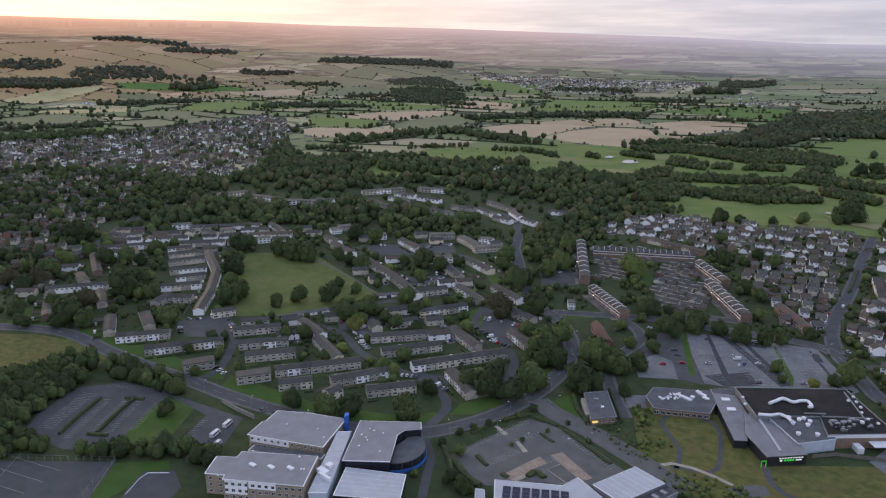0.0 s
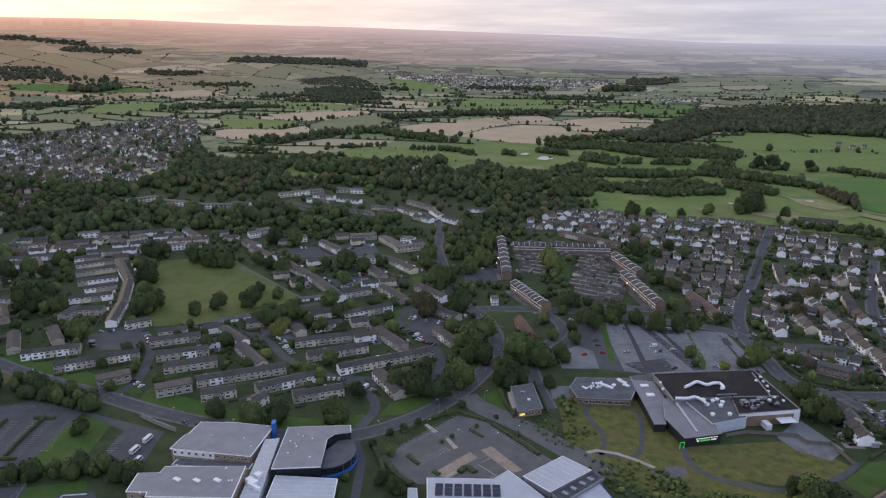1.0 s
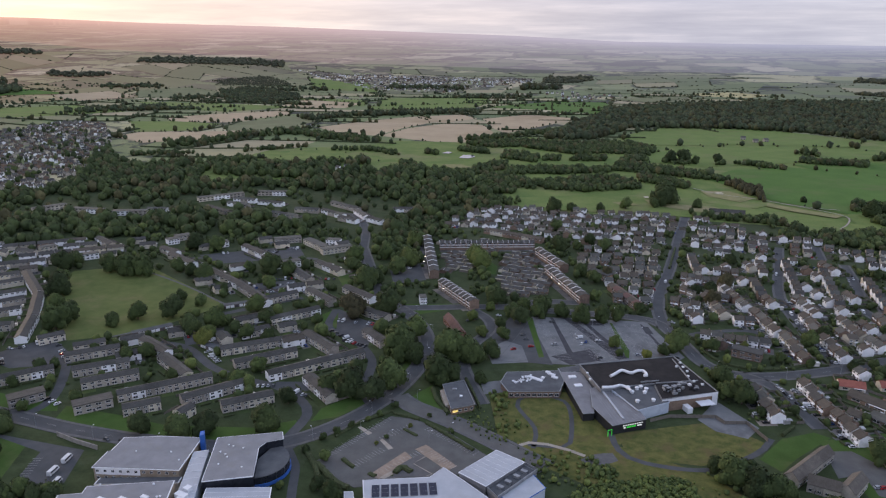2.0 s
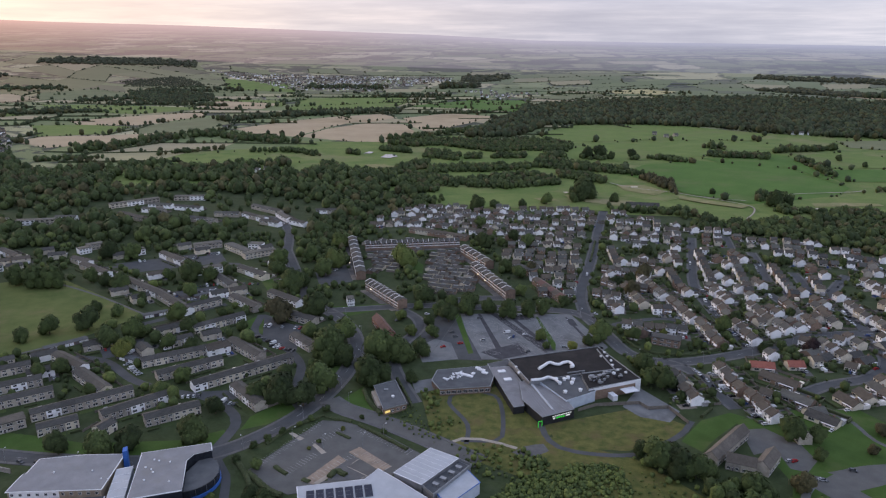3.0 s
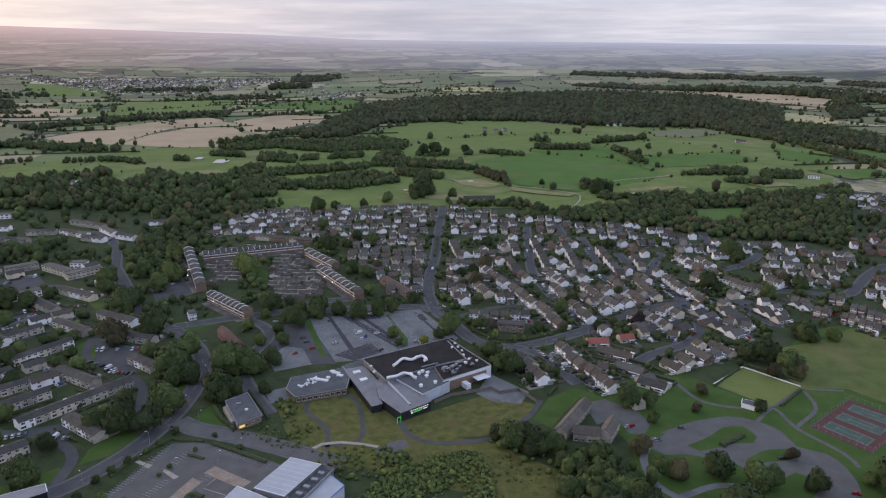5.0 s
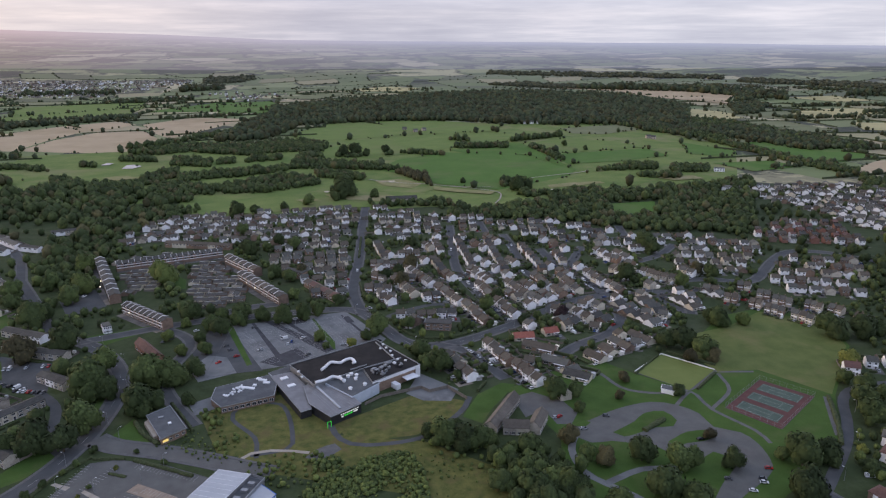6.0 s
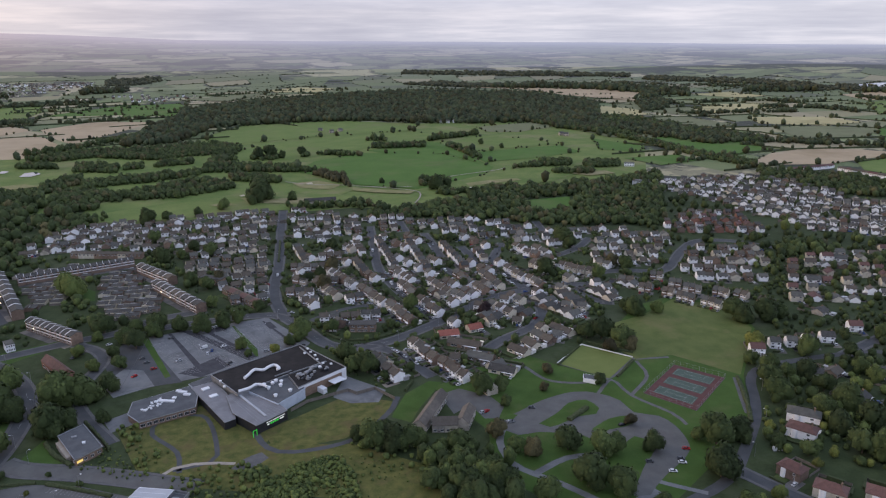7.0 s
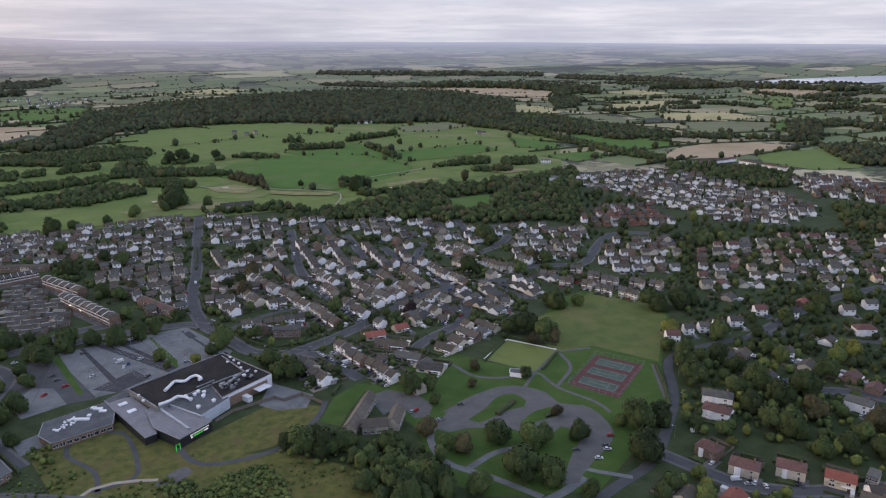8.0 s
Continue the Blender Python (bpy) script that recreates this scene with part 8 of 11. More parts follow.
    tagged(new("field_hedges", raw_mesh("field_hedges", hv, hf, [M["hedge"]])), "dark hedges between far fields", "hedges", kind="stuff")
    HEDGETREES.append(tuple(np.array(trees).T))


patchwork()

# sandy tracks over the golf course
road([(124.3, 1073.7), (154.5, 1041.5), (201.0, 1018.2), (229.6, 996.5), (270.0, 963.7), (290.2, 937.1), (282.5, 903.2), (265.9, 871.9)], 1.9, walks=False, z=1.2, mat="sandstone", label="pale sandy track across the golf course")
road([(325.5, 987.6), (371.6, 1026.0), (459.5, 1051.9), (482.6, 1068.9)], 2.4, walks=False, z=1.2, mat="sandstone", label="pale sandy track across the golf course")
road([(229.6, 996.5), (266.1, 979.0), (292.9, 973.8)], 1.7, walks=False, z=1.2, mat="sandstone", label="pale sandy track across the golf course")

# ---- trees ----
tree_rng = np.random.default_rng(11)


def ball(sub):
    bm = bmesh.new()
    bmesh.ops.create_icosphere(bm, subdivisions=sub, radius=1.0)
    v4 = np.array([q.co[:] for q in bm.verts])
    f4 = np.array([[q.index for q in p.verts] for p in bm.faces])
    bm.free()
    return v4, f4


BALL1 = ball(1)


def lobes(n, g):
    """Centres and sizes of the rounded masses that make a crown (unit crown, base at 0)."""
    c = [(0, 0, 0.62, 0.60)]
    for i in range(n):
        a = 2 * math.pi * (i + g.random() * 0.7) / n
        r, z = g.uniform(0.35, 0.55), g.uniform(0.26, 0.84)
        c.append((math.cos(a) * r, math.sin(a) * r, z, g.uniform(0.30, 0.46)))
    c.append((g.uniform(-0.2, 0.2), g.uniform(-0.2, 0.2), 1.0, g.uniform(0.30, 0.40)))
    return c


def unit_rows(a):
    return a / np.maximum(np.linalg.norm(a, axis=1)[:, None], 1e-6)


def crown_arrays(seed, leaves, size, core):
    """Rounded cores with many small tilted leaf clumps over them; the clumps are lit as the mass they belong to."""
    g = np.random.default_rng(seed)
    vs, fs, ns, n = [], [], [], 0
    for x, y, z, r in lobes(9, g):
        bv, bf = core
        jit = 1 + 0.07 * g.standard_normal(len(bv))[:, None]
        p = bv * jit * (r * 0.90, r * 0.90, r * 0.86) + (x, y, z)
        vs.append(p)
        fs.append(bf + n)
        ns.append(unit_rows(bv * 0.6 + unit_rows(p - (0, 0, 0.5)) * 0.5))
        n += len(bv)
        k3 = max(3, int(leaves * r * r / 1.5))
        d = unit_rows(g.standard_normal((k3, 3)))
        d[:, 2] = np.where(d[:, 2] < -0.5, -d[:, 2], d[:, 2])
        p = d * (r * g.uniform(0.86, 1.10, (k3, 1))) + (x, y, z)
        a = unit_rows(np.cross(d, g.standard_normal((k3, 3))))
        b = np.cross(d, a) + d * g.uniform(-0.35, 0.35, (k3, 1))
        s = size * g.uniform(0.6, 1.3, (k3, 1))
        quad = np.stack([p - a * s, p - b * s * 0.9, p + a * s, p + b * s * 1.1], 1).reshape(-1, 3)
        q = np.arange(k3)[:, None] * 4 + n
        vs.append(quad)
        fs.append(np.concatenate([q + (0, 1, 2), q + (0, 2, 3)]))
        ns.append(np.repeat(unit_rows(d * 0.6 + unit_rows(p - (0, 0, 0.5)) * 0.45 + 0.24 * g.standard_normal((k3, 3))), 4, 0))
        n += len(quad)
    return np.concatenate(vs), np.concatenate(fs), np.concatenate(ns)


def trunk_bm(seed):
    g = random.Random(seed)
    bm = bmesh.new()
    tube(bm, (0, 0, -0.05), (0.02, 0.01, 0.30), 0.055, 0.036, 8)
    for i in range(5):
        a = 2 * math.pi * (i + g.random() * 0.5) / 5
        tube(bm, (0.02, 0.01, 0.24 + 0.02 * i), (math.cos(a) * 0.42, math.sin(a) * 0.42, 0.58 + g.random() * 0.2), 0.026, 0.008, 6)
    return bm


TREEKIND = {0: "broad oak", 1: "leafy lime", 2: "bronze-tinted beech", 3: "pale yellow-green willow", 4: "dark green sycamore", 5: "purple-leaved beech"}
TREES = {}


def tree(x, y, r, kind=0, tall=1.0, label=""):
    """A tree of crown radius r."""
    variant = rng.randrange(3)
    key = (kind, variant)
    sc = Matrix.Diagonal((r * 1.10, r * 1.10, r * 1.34 * tall, 1))
    m = Matrix.Translation((x, y, 0)) @ Matrix.Rotation(rng.uniform(0, 6.28), 4, "Z") @ sc
    if key in TREES:
        ob = copy_at(TREES[key], m)
    else:
        ob = TREES[key] = thing("tree", f"{TREEKIND[kind]} tree with a full rounded crown", "tree", "trees of the town")
        part("trunk", trunk_bm(variant), M["bark"], ob)
        v4, f4, n4 = crown_arrays(100 + kind * 7 + variant, 760, 0.063, BALL1)
        part("crown", raw_mesh("crown", v4, f4, [LEAF[kind]], smooth=True, normals=n4), None, ob)
        ob.matrix_basis = m
    TAKEN.append((x, y, r * 0.6))
    return ob




def small_crown(seed, leaves, size=0.13):
    """A lumpy rounded mass with small leaf clumps over it, for woods and hedges."""
    g = np.random.default_rng(seed)
    bv, bf = BALL1
    bump = np.zeros(len(bv))
    for _ in range(6):
        w = g.standard_normal(3)
        w /= np.linalg.norm(w)
        bump = np.maximum(bump, g.uniform(0.06, 0.22) * np.clip((bv @ w - 0.45) / 0.55, 0, 1))
    grow = 0.86 + bump + 0.04 * g.standard_normal(len(bv))
    low = bv * grow[:, None] * (0.95, 0.95, 0.80) + (0, 0, 0.66)
    d = unit_rows(g.standard_normal((leaves, 3)))
    d[:, 2] = np.where(d[:, 2] < -0.25, -d[:, 2], d[:, 2])
    near = np.argmax(d @ bv.T, 1)
    p = d * grow[near][:, None] * (0.95, 0.95, 0.80) * g.uniform(0.90, 1.08, (leaves, 1)) + (0, 0, 0.66)
    a = unit_rows(np.cross(d, g.standard_normal((leaves, 3))))
    b = np.cross(d, a) + d * g.uniform(-0.5, 0.5, (leaves, 1))
    s = size * g.uniform(0.6, 1.3, (leaves, 1))
    tri = np.stack([p - a * s - b * s * 0.6, p + a * s - b * s * 0.6, p + b * s * 1.2], 1).reshape(-1, 3)
    f4 = np.arange(leaves * 3).reshape(-1, 3) + len(low)
    nrm = np.concatenate([bv, np.repeat(unit_rows(d + 0.28 * g.standard_normal((leaves, 3))), 3, 0)])
    return np.concatenate([low, tri]), np.concatenate([bf, f4]), nrm


MIDS = [small_crown(40 + i, 32, 0.15) for i in range(7)]
NEARS = [small_crown(20 + i, 150, 0.10) for i in range(5)]
LOWS = [small_crown(80 + i, 26) for i in range(6)]
FARS = [small_crown(60 + i, 3, 0.26) for i in range(5)]


def many_trees(name, label, xs, ys, rs, tall, mats, shapes, category="trees"):
    """One mesh of many trees that nobody could count."""
    n = len(xs)
    if n == 0:
        return
    zs = land(xs, ys)
    which = tree_rng.integers(0, len(shapes), n)
    vs, fs, ns, mi, base = [], [], [], [], 0
    for s, (bv, bf, bn) in enumerate(shapes):
        k4 = np.where(which == s)[0]
        if not len(k4):
            continue
        a = tree_rng.uniform(0, 2 * np.pi, len(k4))
        co, si = np.cos(a)[:, None], np.sin(a)[:, None]
        r, h = rs[k4][:, None], (rs[k4] * tall * tree_rng.uniform(0.78, 1.3, len(k4)))[:, None]
        x = (bv[:, 0] * co - bv[:, 1] * si) * r + xs[k4][:, None]
        y = (bv[:, 0] * si + bv[:, 1] * co) * r + ys[k4][:, None]
        z = bv[:, 2] * h + zs[k4][:, None]
        vs.append(np.stack([x, y, z], -1).reshape(-1, 3))
        ns.append(np.stack([bn[:, 0] * co - bn[:, 1] * si, bn[:, 0] * si + bn[:, 1] * co, np.broadcast_to(bn[:, 2], x.shape)], -1).reshape(-1, 3))
        fs.append((bf[None] + (np.arange(len(k4)) * len(bv))[:, None, None] + base).reshape(-1, 3))
        mi.append(np.repeat(tree_rng.integers(0, len(mats), len(k4)), len(bf)))
        base += len(k4) * len(bv)
    ob = new(name, raw_mesh(name, np.concatenate(vs), np.concatenate(fs), mats, np.concatenate(mi), smooth=True, normals=np.concatenate(ns)))
    tagged(ob, label, category, kind="stuff")


def blocked(xs, ys, rs, pad=0.5):
    """Which points stand on houses or roads."""
    bad = np.zeros(len(xs), bool)
    if TAKEN:
        t5 = np.array(TAKEN)
        for i in range(0, len(xs), 400):
            d = np.hypot(xs[i:i + 400, None] - t5[None, :, 0], ys[i:i + 400, None] - t5[None, :, 1])
            bad[i:i + 400] |= (d < t5[None, :, 2] + pad + rs[i:i + 400, None] * 0.45).any(1)
    if len(WAYS):
        w5 = np.array(WAYS + OPEN)
        for i in range(0, len(xs), 400):
            d = np.hypot(xs[i:i + 400, None] - w5[None, :, 0], ys[i:i + 400, None] - w5[None, :, 1])
            bad[i:i + 400] |= (d < w5[None, :, 2] + rs[i:i + 400, None] * 0.38).any(1)
    return bad


def wood_points(outline, gap, r0, r1, clear=(), avoid=True, clump=0.0):
    xs0, ys0 = np.array(outline).min(0), np.array(outline).max(0)
    gx, gy = np.meshgrid(np.arange(xs0[0], ys0[0], gap), np.arange(xs0[1], ys0[1], gap))
    x = gx.ravel() + tree_rng.uniform(-0.45, 0.45, gx.size) * gap
    y = gy.ravel() + tree_rng.uniform(-0.45, 0.45, gx.size) * gap
    keep = inside(x, y, list(outline))
    for c in clear:
        keep &= ~inside(x, y, list(c))
    if clump:
        wave = np.sin(x / 9.3 + 1.7 * np.sin(y / 14.0)) + np.sin(y / 7.9 + 1.3 * np.sin(x / 11.0)) + tree_rng.uniform(-0.7, 0.7, x.size)
        keep &= wave > clump
    x, y = x[keep], y[keep]
    r = r0 + (r1 - r0) * tree_rng.random(len(x)) ** 1.5 * 1.15
    if avoid:
        ok = ~blocked(x, y, r)
        x, y, r = x[ok], y[ok], r[ok]
    return x, y, r


def belt_points(pts, wide, gap, r0, r1, avoid=False):
    xs1, ys1 = [], []
    for a, b in zip(pts, pts[1:]):
        L2 = math.hypot(b[0] - a[0], b[1] - a[1])
        n = max(1, int(L2 * max(wide, gap) / gap ** 2))
        t = tree_rng.random(n)
        o = tree_rng.uniform(-0.5, 0.5, n) * wide
        ux, uy = (b[0] - a[0]) / L2, (b[1] - a[1]) / L2
        xs1.append(a[0] + ux * L2 * t + uy * o)
        ys1.append(a[1] + uy * L2 * t - ux * o)
    x, y = np.concatenate(xs1), np.concatenate(ys1)
    r = r0 + (r1 - r0) * tree_rng.random(len(x)) ** 1.5 * 1.15
    if avoid:
        ok = ~blocked(x, y, r)
        x, y, r = x[ok], y[ok], r[ok]
    return x, y, r


def gather(*sets):
    return tuple(np.concatenate([s[i] for s in sets]) for i in range(3))


WAYS = []
for ob in list(scene.objects):
    if ob.name.split(".")[0] == "road":
        w6 = ob.data.vertices
        for i in range(0, len(w6) - 1, 2):
            a, b = w6[i].co, w6[i + 1].co
            WAYS.append(((a.x + b.x) / 2, (a.y + b.y) / 2, (a - b).length / 2 + 1.0))
    elif ob.name.split(".")[0] in ("car_park", "school_yard", "bowling_green", "tennis_court", "sports_court", "park_drive", "gravel_area", "service_yard", "park_field", "meadow", "rough_grass", "lawn", "verge"):
        xs2, ys2 = [v5.co.x for v5 in ob.data.vertices], [v5.co.y for v5 in ob.data.vertices]
        out6 = [(v5.co.x, v5.co.y) for v5 in ob.data.vertices]
        gx, gy = np.meshgrid(np.arange(min(xs2), max(xs2), 7), np.arange(min(ys2), max(ys2), 7))
        k6 = inside(gx.ravel(), gy.ravel(), out6)
        WAYS += [(x, y, 5.0) for x, y in zip(gx.ravel()[k6], gy.ravel()[k6])]
for ob in (school, clinic, shop, precinct, lib):
    for c in ob.children:
        if c.name.split(".")[0] in ("wall",):
            out6 = [(v5.co.x, v5.co.y) for v5 in c.data.vertices]
            xs2, ys2 = [p[0] for p in out6], [p[1] for p in out6]
            gx, gy = np.meshgrid(np.arange(min(xs2), max(xs2), 6), np.arange(min(ys2), max(ys2), 6))
            WAYS += [(x, y, 4.0) for x, y in zip(gx.ravel(), gy.ravel()) if inside(np.array([x]), np.array([y]), out6[:len(out6) // 2])[0]]

# single trees that stand out
tree(*(-170.9, 322.2), 9.3, 4)
tree(*(-201.1, 310.0), 8.1, 4)
tree(*(-214.1, 303.5), 8.1, 0)
tree(*(-238.2, 304.7), 6.9, 4)
tree(*(-266.0, 415.5), 7.6, 3)
tree(*(-286.9, 433.5), 8.9, 0)
tree(*(-273.7, 446.7), 9.8, 0)
tree(*(-269.1, 429.7), 6.1, 1)
tree(*(-242.4, 434.5), 6.8, 0)
tree(*(-139.1, 369.7), 11.3, 4)
tree(*(-124.7, 367.4), 9.1, 4)
tree(*(-119.3, 387.7), 10.8, 0)
tree(*(-126.0, 429.4), 13.3, 4)
tree(*(-124.1, 461.4), 10.7, 0)
tree(*(-114.9, 425.3), 8.5, 4)
tree(*(-92.7, 434.5), 13.2, 4)
tree(*(-92.7, 400.9), 10.2, 4)
tree(*(-84.9, 404.8), 7.3, 4)
tree(*(-158.1, 504.6), 11.7, 4)
tree(*(-178.5, 602.7), 9.4, 0)
tree(*(-173.8, 627.4), 10.8, 1)
tree(*(-107.6, 634.8), 11.8, 1)
tree(*(-193.4, 557.5), 11.9, 0)
tree(*(-189.0, 571.3), 8.1, 0)
tree(*(-181.9, 639.0), 7.7, 1)
tree(*(-221.5, 599.6), 8.5, 0)
tree(*(-228.7, 625.5), 9.9, 0)
tree(*(-203.6, 644.3), 8.9, 0)
tree(*(-187.0, 689.5), 10.6, 1)
tree(*(-181.8, 492.8), 11.6, 2)
tree(*(-209.2, 387.8), 6.2, 0)
tree(*(-212.5, 367.3), 6.0, 0)
tree(*(-172.3, 353.1), 6.3, 4)
tree(*(-153.7, 370.5), 7.1, 4)
tree(*(-203.6, 471.4), 5.3, 0)
tree(*(-225.1, 433.6), 5.9, 4)
tree(*(-340.7, 447.9), 8.5, 0)
tree(*(-351.4, 432.4), 6.1, 4)
tree(*(-317.9, 459.4), 10.4, 0)
tree(*(-438.7, 480.8), 11.9, 4)
tree(*(-388.6, 431.3), 9.7, 0)
tree(*(-387.8, 417.0), 11.5, 0)
tree(*(-310.3, 485.9), 5.8, 0)
tree(*(-331.3, 491.5), 6.0, 4)
tree(*(-402.7, 543.8), 11.2, 4)
tree(*(-417.2, 540.7), 11.3, 4)
tree(*(-439.2, 546.6), 10.4, 4)
tree(*(-479.6, 535.0), 11.8, 4)
tree(*(-480.3, 552.8), 8.4, 0)
tree(*(-419.3, 455.5), 7.2, 0)
tree(*(-453.9, 501.8), 8.9, 4)
tree(*(-467.0, 330.6), 12.5, 4)
tree(*(-492.1, 311.9), 6.8, 0)
tree(*(-517.3, 324.6), 8.2, 0)
tree(*(-477.4, 394.3), 14.5, 4)
tree(*(-480.3, 408.5), 11.5, 4)
tree(*(-453.2, 398.9), 8.1, 0)
tree(*(-511.4, 417.6), 9.8, 0)
tree(*(-398.7, 364.8), 9.2, 0)
tree(*(-450.8, 332.5), 8.5, 0)
tree(*(-508.4, 349.4), 7.2, 0)
tree(*(-484.3, 361.5), 10.1, 2)
tree(*(-535.2, 460.8), 7.0, 4)
tree(*(-552.3, 493.8), 8.5, 4)
tree(*(-563.8, 446.4), 10.6, 0)
tree(*(-554.4, 461.2), 9.5, 0)
tree(*(-656.0, 487.6), 14.7, 4)
tree(*(-601.7, 458.1), 8.7, 0)
tree(*(-597.2, 429.6), 9.7, 1)
tree(*(-566.6, 381.4), 10.2, 2)
tree(*(-566.1, 365.4), 8.9, 0)
tree(*(-581.0, 400.1), 10.5, 0)
tree(*(-590.7, 369.3), 9.2, 2)
tree(*(-455.9, 362.0), 4.9, 0)
tree(*(-334.2, 391.0), 3.5, 0)
tree(*(-302.9, 383.1), 5.9, 0)
tree(*(-291.3, 388.9), 6.7, 0)
tree(*(-256.7, 364.2), 4.7, 0)
tree(*(-243.4, 361.2), 3.8, 1)
tree(*(-295.9, 325.7), 4.6, 0)
tree(*(-319.0, 309.6), 3.9, 0)
tree(*(-296.5, 264.7), 5.7, 0)
tree(*(-347.8, 333.7), 4.2, 4)
tree(*(-429.4, 368.6), 5.7, 4)
tree(*(-308.4, 519.8), 5.1, 4)
tree(*(-258.8, 481.8), 9.2, 0)
tree(*(-241.0, 463.1), 7.1, 4)
tree(*(-291.4, 574.0), 11.8, 0)
tree(*(-273.3, 573.5), 8.5, 0)
tree(*(-312.3, 573.2), 6.5, 0)
tree(*(-274.7, 536.7), 7.1, 0)
tree(*(-339.1, 540.4), 9.5, 0)
tree(*(-358.0, 550.2), 7.6, 4)
tree(*(-230.0, 496.2), 4.6, 0)
tree(*(-377.3, 628.7), 9.6, 0)
tree(*(-402.0, 628.6), 11.0, 4)
tree(*(-377.8, 560.5), 7.8, 4)
tree(*(-53.8, 507.7), 8.7, 4)
tree(*(-62.0, 521.2), 7.1, 0)
tree(*(-62.1, 476.5), 5.8, 0)
tree(*(-38.8, 545.0), 6.5, 4)
tree(*(-42.4, 525.0), 7.2, 0)
tree(*(-78.1, 479.0), 5.0, 1)
tree(*(-90.3, 507.0), 5.3, 1)
tree(*(-66.0, 406.1), 4.4, 4)
tree(*(-77.8, 434.5), 10.0, 4)
tree(*(-86.8, 449.0), 5.6, 0)
tree(*(-65.4, 445.3), 7.1, 4)
tree(*(-80.4, 530.5), 4.5, 1)
tree(*(-115.5, 649.5), 10.9, 1)
tree(*(-67.6, 497.8), 5.2, 4)
tree(*(-176.8, 627.9), 8.7, 1)
tree(*(-40.6, 536.5), 8.2, 4)
tree(*(-24.6, 529.6), 7.2, 4)
tree(*(-9.0, 522.8), 8.9, 4)
tree(*(6.6, 527.9), 7.2, 4)
tree(*(18.0, 533.4), 6.3, 4)
tree(*(-54.1, 537.2), 6.4, 0)
tree(*(-77.4, 544.7), 8.4, 4)
tree(*(0.2, 573.6), 5.8, 0)
tree(*(34.9, 551.5), 5.6, 4)
tree(*(-2.1, 618.6), 7.2, 0)
tree(*(-15.2, 635.7), 7.4, 4)
tree(*(8.5, 634.4), 6.3, 2)
tree(*(-39.7, 711.2), 9.4, 4)
tree(*(-22.4, 720.7), 5.9, 0)
tree(*(57.9, 485.8), 9.2, 0)
tree(*(48.6, 476.0), 5.0, 4)
tree(*(81.1, 436.6), 8.5, 4)
tree(*(90.3, 415.2), 9.0, 4)
tree(*(81.9, 419.7), 6.8, 0)
tree(*(96.6, 418.9), 4.5, 4)
tree(*(98.7, 402.9), 3.7, 4)
tree(*(164.0, 531.8), 5.6, 4)
tree(*(108.6, 629.1), 8.5, 2)
tree(*(123.5, 702.6), 7.0, 4)
tree(*(209.4, 548.8), 4.9, 0)
tree(*(201.6, 483.4), 6.2, 5)
tree(*(182.6, 484.4), 4.4, 4)
tree(*(150.1, 514.3), 7.3, 0)
tree(*(168.4, 479.9), 4.3, 4)
tree(*(97.2, 505.5), 3.5, 1)
tree(*(104.8, 499.5), 3.5, 3)
tree(*(37.6, 466.7), 4.1, 3)
tree(*(16.1, 482.8), 5.0, 1)
tree(*(19.6, 467.6), 3.2, 0)
tree(*(81.7, 489.8), 6.0, 4)
tree(*(124.6, 482.2), 4.3, 4)
tree(*(142.8, 479.2), 3.4, 4)
tree(*(290.2, 551.3), 10.4, 4)
tree(*(208.6, 632.3), 4.4, 4)
tree(*(245.5, 686.0), 6.0, 4)
tree(*(304.3, 693.1), 5.0, 4)
tree(*(331.6, 529.2), 7.3, 0)
tree(*(360.8, 554.4), 7.7, 2)
tree(*(368.7, 543.0), 7.6, 4)
tree(*(321.1, 563.6), 5.4, 4)
tree(*(356.2, 642.1), 10.9, 0)
tree(*(355.4, 624.5), 8.3, 0)
tree(*(93.6, 582.9), 7.9, 2)
tree(*(95.6, 613.4), 6.2, 4)
tree(*(81.8, 606.2), 6.1, 4)
tree(*(4.1, 719.3), 8.3, 4)
tree(*(-10.8, 741.8), 7.3, 4)
tree(*(-49.8, 791.0), 7.8, 0)
tree(*(72.5, 330.0), 8.8, 4)
tree(*(82.4, 322.1), 8.7, 4)
tree(*(89.9, 321.4), 7.5, 4)
tree(*(96.1, 321.3), 6.2, 4)
tree(*(82.3, 337.4), 5.8, 0)
tree(*(65.8, 339.4), 4.5, 4)
tree(*(149.4, 364.8), 7.8, 4)
tree(*(161.8, 362.7), 5.7, 4)
tree(*(157.3, 345.1), 4.1, 4)
tree(*(168.8, 291.3), 8.1, 0)
tree(*(163.3, 259.6), 10.6, 4)
tree(*(174.4, 248.9), 8.7, 4)
tree(*(183.6, 280.8), 8.1, 0)
tree(*(190.5, 280.5), 6.9, 0)
tree(*(148.6, 292.2), 6.1, 2)
tree(*(141.8, 298.6), 5.6, 0)
tree(*(138.3, 315.9), 6.4, 2)
tree(*(210.5, 274.9), 7.0, 4)
tree(*(246.3, 268.8), 10.6, 4)
tree(*(261.2, 268.1), 7.5, 4)
tree(*(228.5, 243.7), 10.6, 4)
tree(*(353.0, 359.2), 7.8, 3)
tree(*(330.8, 440.4), 6.0, 1)
tree(*(312.0, 442.8), 8.3, 4)
tree(*(309.5, 451.1), 6.5, 4)
tree(*(269.4, 395.4), 9.1, 4)
tree(*(262.1, 410.5), 10.0, 4)
tree(*(252.9, 415.1), 7.5, 4)
tree(*(256.7, 390.8), 5.7, 2)
tree(*(272.0, 388.5), 5.7, 2)
tree(*(224.1, 350.4), 4.4, 4)
